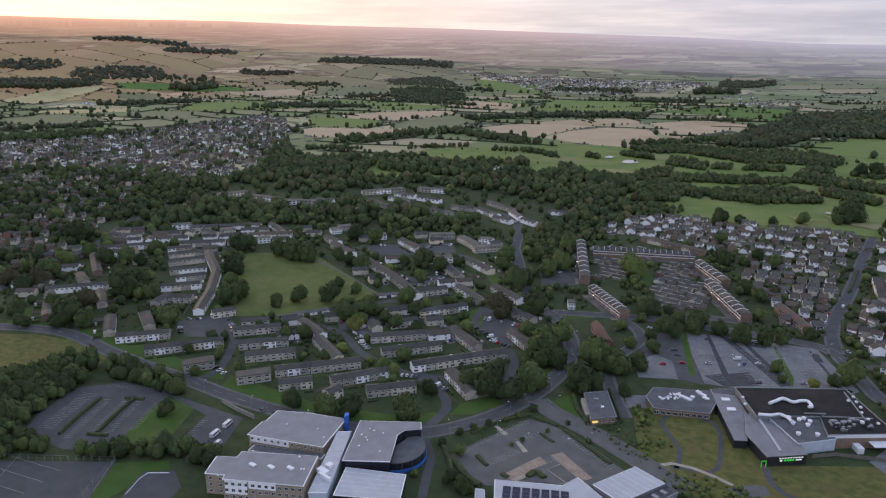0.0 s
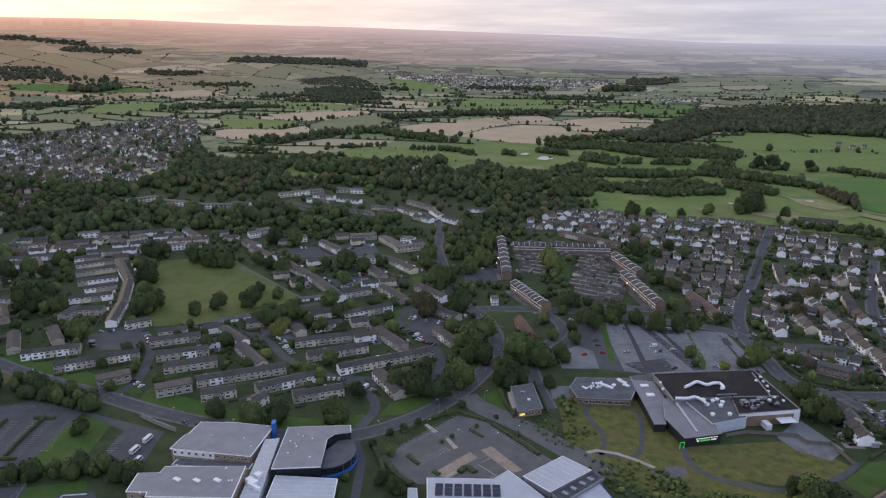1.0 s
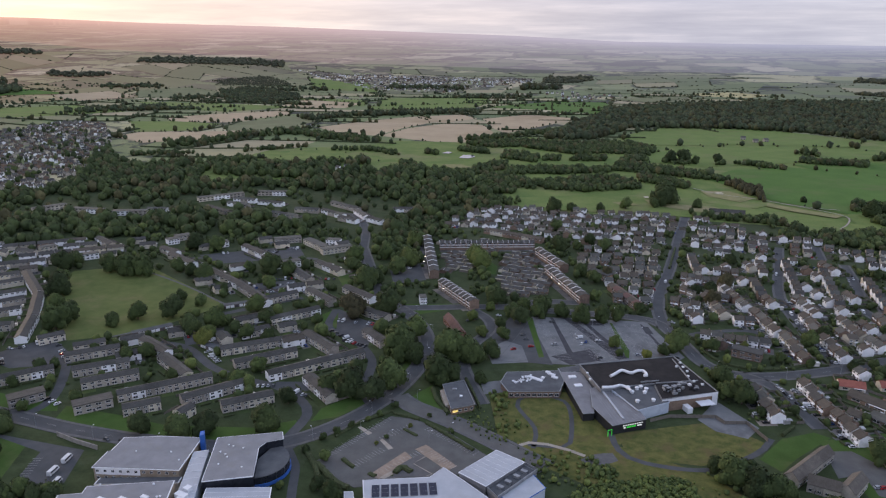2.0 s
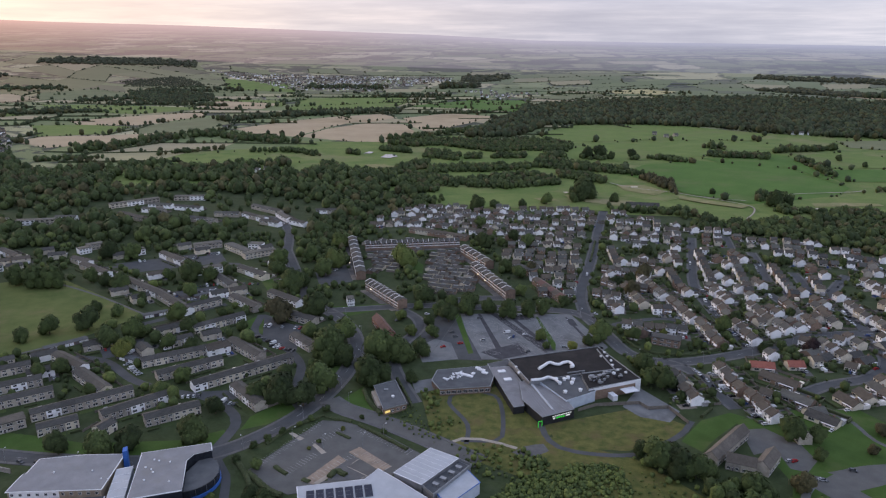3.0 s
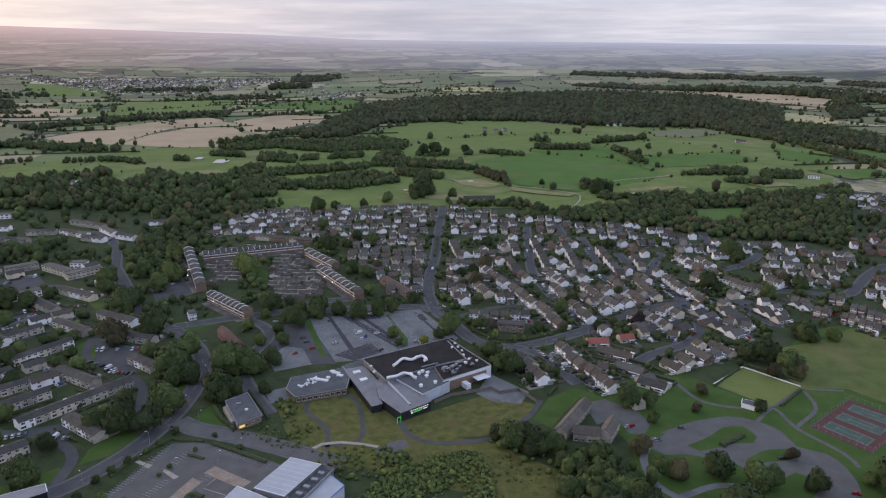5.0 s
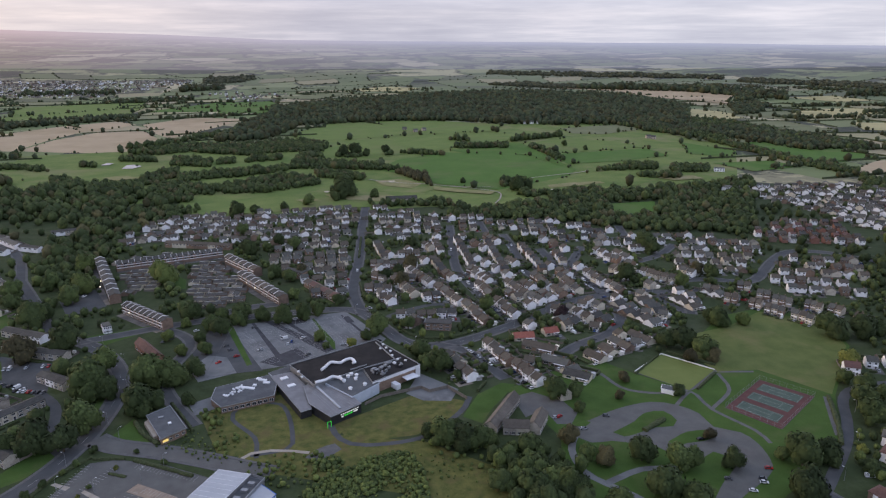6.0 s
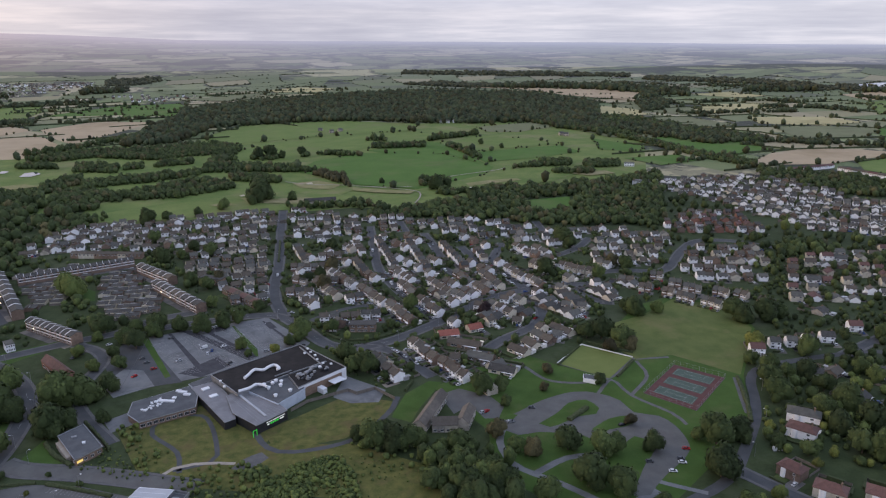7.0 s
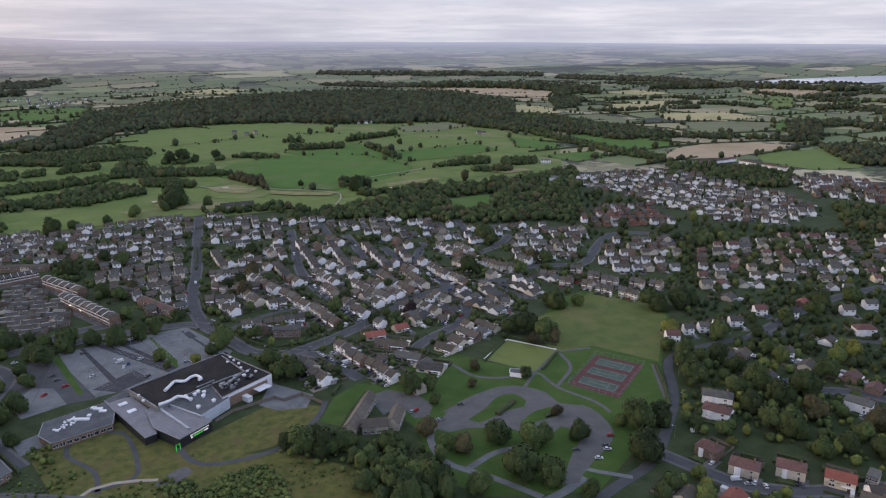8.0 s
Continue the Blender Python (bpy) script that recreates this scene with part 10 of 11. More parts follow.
THICKET.append(wood_points([(-430.3, 232.7), (-413.3, 265.3), (-407.4, 293.8), (-392.7, 286.6), (-371.5, 262.0), (-367.5, 233.0), (-355.7, 214.7), (-316.0, 212.5), (-338.9, 194.1), (-354.4, 186.4)], 4.6, 2.2, 4.6, avoid=False))
THICKET.append(wood_points([(-380.9, 294.4), (-378.3, 303.4), (-329.3, 298.3), (-308.0, 293.6), (-306.1, 284.9), (-334.3, 280.5), (-361.3, 282.4)], 4.6, 2.2, 4.6, avoid=False))
THICKET.append(wood_points([(-305.8, 214.6), (-296.8, 228.1), (-262.6, 242.1), (-240.2, 247.2), (-230.7, 235.0), (-259.8, 231.7), (-298.6, 212.4)], 4.6, 2.2, 4.6, avoid=False))
THICKET.append(wood_points([(87.4, 279.6), (98.7, 294.3), (115.9, 291.3), (127.1, 275.0), (123.2, 260.8), (97.1, 260.7)], 6.2, 2.6, 5.2, avoid=False))
SCRUB.append(wood_points([(57.8, 337.3), (80.0, 329.3), (100.6, 316.1), (110.7, 293.8), (99.5, 273.6), (83.5, 301.9), (61.2, 326.9)], 6.0, 1.0, 2.6, avoid=False))
THICKET.append(wood_points([(116.6, 308.1), (132.6, 300.1), (136.4, 281.1), (134.9, 265.9), (119.8, 254.0), (97.9, 269.6)], 6.2, 2.6, 5.2, avoid=False))
SCRUB.append(wood_points([(-29.2, 335.0), (-8.3, 340.0), (12.8, 332.7), (4.6, 310.1), (-19.5, 307.1)], 4.5, 0.8, 2.0, avoid=False))
THICKET.append(wood_points([(91.8, 308.8), (116.0, 314.5), (127.3, 302.8), (119.0, 284.3), (102.0, 287.4), (87.8, 297.1)], 6.2, 2.6, 5.2, avoid=False))
SCRUB.append(wood_points([(-58.4, 394.3), (-44.4, 397.5), (-43.5, 366.6), (-27.8, 361.8), (-39.1, 343.0), (-47.3, 352.1)], 4.0, 0.8, 2.0, avoid=False))
GARDEN = []
GARDEN.append(wood_points([(-654.2, 400.8), (-670.0, 505.6), (-608.5, 591.5), (-548.1, 667.9), (-359.2, 718.1), (-277.4, 759.6), (-198.9, 744.2), (-132.3, 517.5), (-120.6, 413.2), (-163.1, 365.8), (-209.1, 334.8), (-262.9, 316.1), (-349.6, 317.8), (-458.4, 328.8), (-507.1, 304.4)], 6.5, 0.9, 3.4, clump=0.15))
GARDEN.append(wood_points([(-198.9, 744.2), (-68.4, 785.0), (-41.1, 563.3), (-132.3, 517.5)], 6.5, 0.9, 3.2, clump=0.15))
GARDEN.append(wood_points([(-102.6, 806.5), (88.2, 881.2), (251.1, 793.1), (362.7, 690.0), (458.8, 627.7), (374.7, 502.3), (285.8, 463.3), (184.6, 390.8), (147.1, 385.5), (79.5, 396.4), (63.4, 496.2), (50.1, 537.9), (-9.3, 560.5)], 5.4, 0.9, 2.9, clump=0.15))
GARDEN.append(wood_points([(404.5, 670.8), (487.9, 614.8), (533.6, 540.9), (465.5, 434.5), (392.0, 424.1), (315.9, 477.5), (245.7, 407.3), (213.8, 434.7), (158.3, 409.2), (111.6, 387.7), (110.6, 433.1), (165.5, 496.0), (251.7, 509.8)], 5.4, 0.9, 2.9, clump=0.15))
SUBURB = []
SUBURB.append(wood_points([(577.3, 825.9), (618.6, 734.9), (626.5, 638.7), (635.3, 567.4), (693.9, 532.0), (680.2, 506.5), (520.9, 519.5), (500.5, 582.3), (468.2, 619.4), (476.2, 662.8)], 13, 2.6, 6.0, clump=-0.6))
SUBURB.append(wood_points([(465.5, 626.2), (541.4, 549.1), (456.6, 456.3), (411.4, 516.3)], 17, 1.8, 4.2))
GARDEN.append(wood_points([(-654.2, 400.8), (-670.0, 505.6), (-608.5, 591.5), (-548.1, 667.9), (-359.2, 718.1), (-277.4, 759.6), (-198.9, 744.2), (-132.3, 517.5), (-120.6, 413.2), (-163.1, 365.8), (-209.1, 334.8), (-262.9, 316.1), (-349.6, 317.8), (-458.4, 328.8), (-507.1, 304.4)], 19, 2.6, 6.0))
GARDEN.append(wood_points([(-198.9, 744.2), (-68.4, 785.0), (-41.1, 563.3), (-132.3, 517.5)], 20, 2.4, 5.6))
GARDEN.append(wood_points([(-102.6, 806.5), (88.2, 881.2), (251.1, 793.1), (362.7, 690.0), (458.8, 627.7), (374.7, 502.3), (285.8, 463.3), (184.6, 390.8), (147.1, 385.5), (79.5, 396.4), (63.4, 496.2), (50.1, 537.9), (-9.3, 560.5)], 27, 2.0, 4.2))
SUBURB.append(wood_points([(-1185, 711), (-1009, 773), (-817.3, 766.3), (-760.9, 861.8), (-696.2, 679.0), (-694.3, 562.6), (-625.0, 457.1), (-595.5, 342.7)], 10, 2.8, 6.4))
SUBURB.append(wood_points([(-1515, 917), (-1328, 1257), (-1320, 1549), (-998, 1291), (-824, 993), (-827.3, 775.9), (-1022, 783), (-1185, 711)], 13.5, 2.6, 5.4))
SUBURB.append(wood_points([(617.7, 884.3), (825, 873), (824.1, 637.3), (785.2, 557.7), (691.0, 544.8), (639.2, 652.1), (616.4, 819.0)], 10.5, 1.6, 3.6))
SUBURB.append(wood_points([(911.8, 713.2), (1005, 685), (1010.8, 603.1), (917.9, 544.4), (851.3, 615.6)], 15, 1.8, 3.8))
SUBURB.append(wood_points([(480.4, 652.0), (603.4, 705.3), (612.2, 623.7), (574.4, 592.7), (484.9, 611.0)], 12, 1.6, 3.4))
SUBURB.append(wood_points([(-1462, 3229), (-836, 3364), (-351, 3434), (-645, 2793), (-1253, 3080)], 85, 4.0, 7.0))
SUBURB.append(wood_points([(518.7, 525.1), (594.8, 522.0), (698.8, 521.1), (787.9, 462.3), (462.9, 257.0), (431.8, 292.5), (391.1, 334.5), (389.9, 383.4)], 8.5, 1.4, 3.6))
SUBURB.append(wood_points([(328.0, 324.4), (383.4, 327.3), (434.6, 312.7), (462.9, 257.0), (326.5, 170.8), (316.0, 209.0), (289.4, 240.8), (265.9, 252.5), (295.6, 287.8)], 7.0, 1.4, 3.7))
SUBURB.append(wood_points([(226.8, 225.5), (250.6, 208.5), (274.7, 186.6), (317.7, 165.3), (301.4, 154.9), (198.7, 205.9)], 7, 1.6, 4.2))
for a, b, dense in HEDGES:
    L3 = math.hypot(b[0] - a[0], b[1] - a[1])
    n = int(L3 / 9 * dense)
    if n:
        t = tree_rng.random(n)
        x, y = a[0] + (b[0] - a[0]) * t + tree_rng.uniform(-3, 3, n), a[1] + (b[1] - a[1]) * t + tree_rng.uniform(-3, 3, n)
        FAR.append((x, y, np.where(tree_rng.random(n) < 0.16, tree_rng.uniform(4.5, 8.0, n), tree_rng.uniform(1.4, 3.2, n))))
mats7 = [WOODLEAF[0], WOODLEAF[1], WOODLEAF[1], WOODLEAF[0], WOODLEAF[1], WOODLEAF[0], WOODLEAF[1], WOODLEAF[2]]
many_trees("woodland", "dense green belts of mixed woodland", *gather(*MID), 1.3, mats7, MIDS, "woodland")
fx, fy, fr = gather(*FAR)
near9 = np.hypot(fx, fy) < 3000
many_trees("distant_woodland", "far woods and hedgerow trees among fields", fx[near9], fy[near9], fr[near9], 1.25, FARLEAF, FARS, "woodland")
many_trees("horizon_woodland", "woods on the far hills with haze painted into the leaf colour", fx[~near9], fy[~near9], fr[~near9], 0.75, [HAZELEAF], FARS, "woodland")
# lines of hedge trees and long woods on the far slopes
hx, hy, hr = [], [], []
for i in range(70):
    far8, az8 = tree_rng.uniform(2300, 3150), math.radians(tree_rng.uniform(-48, 62))
    along = az8 + math.pi / 2 + (tree_rng.uniform(-0.25, 0.25) if tree_rng.random() < 0.75 else tree_rng.uniform(-1.3, 1.3))
    long8 = tree_rng.uniform(80, 380)
    wood8 = tree_rng.random() < 0.22
    n = int(long8 / (3.2 if wood8 else 13))
    t = tree_rng.uniform(-0.5, 0.5, n) * long8
    o = tree_rng.normal(0, 26 if wood8 else 2.5, n)
    hx.append(far8 * math.sin(az8) + t * math.sin(along) + o * math.cos(along))
    hy.append(far8 * math.cos(az8) + t * math.cos(along) - o * math.sin(along))
    hr.append(tree_rng.uniform(5, 9, n) if wood8 else np.where(tree_rng.random(n) < 0.3, tree_rng.uniform(4.5, 7, n), tree_rng.uniform(2.2, 4, n)))
hx, hy, hr = np.concatenate(hx), np.concatenate(hy), np.concatenate(hr)
many_trees("hillside_hedgerows", "lines of hedge trees and woods on far slopes", hx, hy, hr, 1.15, FARLEAF, FARS, "hedgerows")
many_trees("bronze_trees", "tall bronze-tinted trees beside the golf course", *BRONZE, 1.9, [LEAF[2], WOODLEAF[2]], MIDS, "trees")
many_trees("thicket", "dark thickets of trees beside the roads", *gather(*THICKET), 1.6, [WOODLEAF[0], LEAF[4], WOODLEAF[1], LEAF[0]], NEARS, "thicket")
many_trees("scrub", "thickets of young trees and bushes", *gather(*SCRUB), 1.1, [LEAF[1], LEAF[1], LEAF[0], LEAF[1], LEAF[0]], LOWS, "bushes")
many_trees("garden_shrubs", "shrubs and small trees in gardens", *gather(*GARDEN), 1.3, [LEAF[0], LEAF[4], LEAF[0], LEAF[1], LEAF[4], WOODLEAF[0]], LOWS, "shrubs")
sx, sy, sr = gather(*SUBURB)
near10 = np.hypot(sx, sy) < 500
leaf10 = [LEAF[0], LEAF[4], LEAF[1], LEAF[0], WOODLEAF[0], LEAF[4], LEAF[1], LEAF[3]]
many_trees("garden_trees", "leafy garden trees among suburban houses", sx[near10], sy[near10], sr[near10] * tree_rng.uniform(0.65, 1.2, near10.sum()), 1.4, leaf10, NEARS, "trees")
many_trees("suburban_trees", "small garden trees in far streets", sx[~near10], sy[~near10], sr[~near10], 1.35, leaf10[:7], MIDS, "trees")

# ---- gardens: drives, lawns, fences, sheds ----
g9 = random.Random(77)
M["drive"] = surface("drive_surface", (0.09, 0.088, 0.09), (0.19, 0.175, 0.165), 6.0, 0.4, 0.9, 0.3, island=0.4)
M["gardenlawn"] = surface("garden_lawn", (0.034, 0.055, 0.018), (0.068, 0.092, 0.035), 5.0, 0.6, 0.95, 0.5, island=0.3)
M["shed"] = surface("shed_and_conservatory", (0.34, 0.33, 0.32), (0.72, 0.72, 0.73), 3.0, 0.4, 0.7, 0.1, island=0.5)
BOX = np.array([(x, y, z) for z in (0, 1) for y in (-0.5, 0.5) for x in (-0.5, 0.5)], float)
BOXF = np.array([(0, 2, 3, 1), (4, 5, 7, 6), (0, 1, 5, 4), (2, 6, 7, 3), (0, 4, 6, 2), (1, 3, 7, 5)])
QUAD = np.array([(-0.5, -0.5, 0), (0.5, -0.5, 0), (0.5, 0.5, 0), (-0.5, 0.5, 0)], float)


class Heap:
    """Many like boxes or flat quads joined into one mesh."""

    def __init__(self, v8, f8):
        self.v8, self.f8, self.vs = v8, f8, []

    def add(self, x, y, z, w, d, h, turn):
        c, s = math.cos(turn), math.sin(turn)
        p = self.v8 * (w, d, h)
        self.vs.append(np.stack([x + p[:, 0] * c - p[:, 1] * s, y + p[:, 0] * s + p[:, 1] * c, z + p[:, 2]], -1))

    def make(self, name, mat, label, category, kind="stuff"):
        n = len(self.vs)
        if n:
            f8 = (self.f8[None] + (np.arange(n) * len(self.v8))[:, None, None]).reshape(-1, self.f8.shape[1])
            tagged(new(name, raw_mesh(name, np.concatenate(self.vs), f8, [M[mat]])), label, category, kind=kind)


hedges9 = Heap(BOX, BOXF)
drives, lawns, fences, sheds = Heap(QUAD, np.array([(0, 1, 2, 3)])), Heap(QUAD, np.array([(0, 1, 2, 3)])), Heap(BOX, BOXF), Heap(BOX, BOXF)
CARS = []
for r, x, y, turn, style, wall, roof, wide, extra, group in PLAN:
    if r > 1250 or style in ("barn",):
        continue
    w, d = STYLE[style][0] * wide, STYLE[style][1]
    c, s = math.cos(turn), math.sin(turn)

    def at(lx, ly):
        return x + lx * c - ly * s, y + lx * s + ly * c

    zz = 0.012 + g9.random() * 0.006
    if style in ("semi", "detached", "bungalow", "hipped", "pair", "villa", "dormer"):
        lawns.add(*at(-w * 0.15, -d / 2 - 3.2), zz, w * 0.5, 5.0, 1, turn)
        drives.add(*at(w * 0.42, -d / 2 - 2.2), zz + 0.006, 6.2, 10.5, 1, turn)
        if g9.random() < 0.5:
            drives.add(*at(0, d / 2 + 1.8), zz + 0.006, w * 0.8, 3.4, 1, turn)
        if g9.random() < 0.7:
            hedges9.add(*at(-w * 0.15, -d / 2 - 6.0), 0, w * 0.66, 0.9, g9.uniform(0.9, 1.6), turn)
        for sx in (-1, 1):
            if g9.random() < 0.6:
                hedges9.add(*at(sx * (w / 2 + 1.0), d / 2 + g9.uniform(4, 7)), 0, 1.2, g9.uniform(3, 8), g9.uniform(1.2, 2.4), turn)
        if g9.random() < 0.6:
            hedges9.add(*at(0, d / 2 + 10.0), 0, w * g9.uniform(0.5, 1.0), 1.3, g9.uniform(1.4, 2.6), turn)
        lawns.add(*at(0, d / 2 + 6.0), zz, w * 0.9, 9.0, 1, turn)
        if g9.random() < 0.95:
            CARS.append((*at(w * 0.42 + g9.uniform(-0.2, 0.2), -d / 2 - 3.0 + g9.uniform(-1, 1)), turn + math.pi / 2 + g9.uniform(-0.06, 0.06)))
        if g9.random() < 0.55:
            CARS.append((*at(w * 0.42 - 2.3, -d / 2 - 3.5 + g9.uniform(-1, 1)), turn + math.pi / 2 + g9.uniform(-0.06, 0.06)))
        if g9.random() < 0.5:
            sheds.add(*at(w * 0.45, d / 2 + 1.2), 0, 2.8, 5.0, 2.4, turn)
        if g9.random() < 0.35:
            sheds.add(*at(-w * 0.2, d / 2 + 1.4), 0, 3.4, 2.8, 2.3, turn)
        for sx in (-1, 1):
            fences.add(*at(sx * (w / 2 + 0.4), d / 2 + 5.5), 0, 0.08, 10.5, 1.7, turn)
        fences.add(*at(0, d / 2 + 10.8), 0, w + 0.8, 0.08, 1.7, turn)
    elif style == "terrace":
        lawns.add(*at(0, -d / 2 - 2.6), zz, w * 0.92, 4.4, 1, turn)
        lawns.add(*at(0, d / 2 + 4.0), zz, w * 0.9, 6.5, 1, turn)
        fences.add(*at(w / 2, d / 2 + 3.8), 0, 0.08, 7.4, 1.6, turn)
        fences.add(*at(0, d / 2 + 7.5), 0, w, 0.08, 1.6, turn)
        if g9.random() < 0.4:
            sheds.add(*at(w * 0.25, d / 2 + 6.3), 0, 2.2, 1.6, 2.0, turn)
        if g9.random() < 0.45:
            hedges9.add(*at(g9.uniform(-1, 1), -d / 2 - 4.6), 0, w * 0.8, 0.8, g9.uniform(0.9, 1.5), turn)
        if g9.random() < 0.35:
            hedges9.add(*at(-w / 2, d / 2 + 4), 0, 1.0, 5.0, g9.uniform(1.3, 2.4), turn)
    elif style == "patio":
        fences.add(*at(0, -d / 2 - 1.8), 0, w, 0.12, 1.9, turn)
    elif style == "tall":
        drives.add(*at(0, -d / 2 - 3.0), zz, w, 5.5, 1, turn)
hedges9.make("garden_hedges", "hedge", "clipped dark green hedges round gardens", "hedges")
drives.make("driveways", "drive", "paved drives in front of houses", "driveways")
lawns.make("garden_lawns", "gardenlawn", "small garden lawns round houses", "lawns")
fences.make("garden_fences", "timber", "weathered board fences between gardens", "fences")
sheds.make("garden_sheds", "shed", "sheds, garages and conservatories behind houses", "sheds")

# ---- cars ----
PAINTS = {"white": (0.62, 0.63, 0.64), "silver": (0.38, 0.40, 0.42), "grey": (0.10, 0.105, 0.11), "black": (0.015, 0.015, 0.017), "red": (0.34, 0.02, 0.02), "blue": (0.03, 0.07, 0.22)}
for n9, c9 in PAINTS.items():
    M["car" + n9] = surface("car_paint_" + n9, tuple(a * 0.92 for a in c9), c9, 2.0, 0.3, 0.25, 0.0)


def solid(bm, profile, half, taper=0.0, mi=0):
    """A side profile (x, z) drawn across the car's width."""
    zs9 = [z for _, z in profile]
    lo9, hi9 = min(zs9), max(zs9)
    sides = []
    for s in (-1, 1):
        sides.append([bm.verts.new((x, s * (half - taper * (z - lo9) / (hi9 - lo9)), z)) for x, z in profile])
    bm.faces.new(sides[0]).material_index = mi
    bm.faces.new(sides[1][::-1]).material_index = mi
    n = len(profile)
    for i in range(n):
        bm.faces.new((sides[0][i], sides[1][i], sides[1][(i + 1) % n], sides[0][(i + 1) % n])).material_index = mi
    bmesh.ops.recalc_face_normals(bm, faces=bm.faces)


def build_car(paint, van=False):
    kind = "van" if van else "car"
    root = thing(kind, f"parked {paint} {'panel van' if van else 'hatchback car'} on asphalt", kind, "parked cars")
    bm = bmesh.new()
    if van:
        solid(bm, [(-2.5, 0.35), (2.5, 0.35), (2.55, 0.9), (2.0, 1.15), (1.55, 2.05), (-2.45, 2.15), (-2.55, 0.9)], 0.95, 0.08)
    else:
        solid(bm, [(-2.05, 0.32), (2.05, 0.32), (2.12, 0.62), (1.95, 0.80), (1.05, 0.95), (-1.75, 0.98), (-2.08, 0.86)], 0.87, 0.05)
        solid(bm, [(-1.45, 1.40), (0.35, 1.40), (0.25, 1.46), (-1.30, 1.47)], 0.66)
    part("body", bm, M["car" + paint], root)
    bm = bmesh.new()
    if van:
        solid(bm, [(1.60, 1.25), (2.05, 1.25), (1.68, 1.95), (1.55, 1.95)], 0.96, 0.05)
    else:
        solid(bm, [(-1.78, 0.97), (1.10, 0.94), (0.38, 1.41), (-1.42, 1.41)], 0.80, 0.13)
    part("glazing", bm, M["glass"], root, "dark tinted car glass")
    for sx in ((-1.6, 1.6) if van else (-1.3, 1.3)):
        for sy in (-1, 1):
            bm = bmesh.new()
            tube(bm, (sx, sy * 0.66, 0.32), (sx, sy * 0.90, 0.32), 0.32, 0.32, 10)
            part("wheel", bm, M["rubber"], root)
    return root


def lot(a, b, n, fill, lean=0.0):
    """Cars standing side by side along a line, some bays empty."""
    a, b = Vector(a), Vector(b)
    d = b - a
    ang = math.atan2(d.y, d.x) + math.pi / 2 + lean
    for i in range(n):
        if g9.random() < fill:
            q = a + d * ((i + 0.5) / n)
            CARS.append((q.x, q.y, ang + (math.pi if g9.random() < 0.5 else 0) + g9.uniform(-0.04, 0.04)))


def single(p, turn):
    CARS.append((*p, radians(turn)))


# parking courts of the western estate
lot((-389.1, 381.0), (-378.5, 394.1), 6, 0.7)
lot((-391.8, 368.2), (-377.3, 355.1), 4, 0.8)
lot((-366.6, 393.6), (-335.6, 366.8), 7, 0.7)
lot((-282.9, 555.6), (-263.3, 567.3), 8, 0.8)
lot((-273.7, 542.4), (-258.8, 553.4), 8, 0.9)
lot((-280.0, 522.2), (-260.8, 536.9), 9, 0.8)
lot((-305.0, 546.3), (-283.7, 532.2), 5, 0.8)
lot((-258.9, 407.4), (-240.2, 392.7), 6, 0.8)
lot((-207.6, 366.1), (-189.1, 371.7), 6, 0.8)
lot((-179.7, 367.7), (-164.0, 363.7), 6, 0.9)
lot((-173.9, 447.6), (-153.6, 440.2), 7, 0.9)
lot((-191.3, 481.4), (-160.8, 480.2), 9, 0.6)
lot((-190.4, 463.0), (-165.4, 446.3), 5, 0.5)
lot((-176.6, 622.2), (-161.0, 611.6), 5, 0.8)
lot((-243.0, 570.3), (-228.3, 572.3), 6, 0.8)
lot((-374.7, 613.1), (-354.3, 630.6), 6, 0.6)
lot((-323.8, 655.7), (-299.6, 653.5), 6, 0.6)
lot((-328.5, 638.9), (-314.2, 636.7), 4, 0.7)
lot((-317.2, 324.4), (-301.8, 319.1), 3, 1.0)
lot((-266.2, 425.0), (-254.1, 421.4), 3, 0.8)
lot((-78.0, 551.5), (-57.0, 555.3), 5, 0.5)
# shoppers' car park
lot((-39.9, 510.6), (-16.1, 452.6), 14, 0.35)
lot((-21.1, 516.4), (9.2, 454.0), 16, 0.25)
lot((-12.5, 520.6), (19.3, 461.9), 16, 0.2)
lot((13.0, 519.2), (38.1, 472.5), 14, 0.15)
lot((-50.1, 489.5), (-40.3, 466.0), 6, 0.85)
lot((-60.6, 471.9), (-47.0, 452.4), 6, 0.4)
for q, t9 in (((31.9, 470.9), 10), ((36.6, 468.7), 10), ((57.1, 471.5), 30), ((-6.6, 481.0), 80), ((-3.7, 484.9), 80), ((-72.3, 520.3), 20), ((-88.1, 509.8), 60), ((-93.6, 504.6), 60), ((-30.7, 516.9), 10), ((-0.1, 527.0), 15)):
    single(q, t9)
# school bus yard and park
for q, t9 in (((141.2, 342.0), 20), ((151.8, 326.7), -10), ((170.3, 337.1), -20), ((209.3, 302.3), 0), ((227.8, 270.1), -25), ((219.2, 263.1), -25), ((217.9, 260.1), -25), ((208.6, 255.3), -25), ((202.6, 266.6), -25), ((257.1, 210.4), -20), ((259.9, 204.9), -20), ((265.8, 200.0), 60), ((272.2, 252.6), -20), ((-250.2, 292.8), -20), ((-240.9, 293.1), -20), ((-392.9, 379.1), 0),
              ((97.0, 725.1), 80), ((69.8, 705.4), 80), ((184.1, 495.3), 20), ((234.5, 461.0), 30), ((208.5, 438.7), 15), ((253.7, 518.3), 10), ((67.6, 681.7), 80), ((59.9, 635.1), 80), ((59.2, 537.4), -40), ((143.7, 342.3), 30), ((152.4, 326.7), -10)):
    single(q, t9)
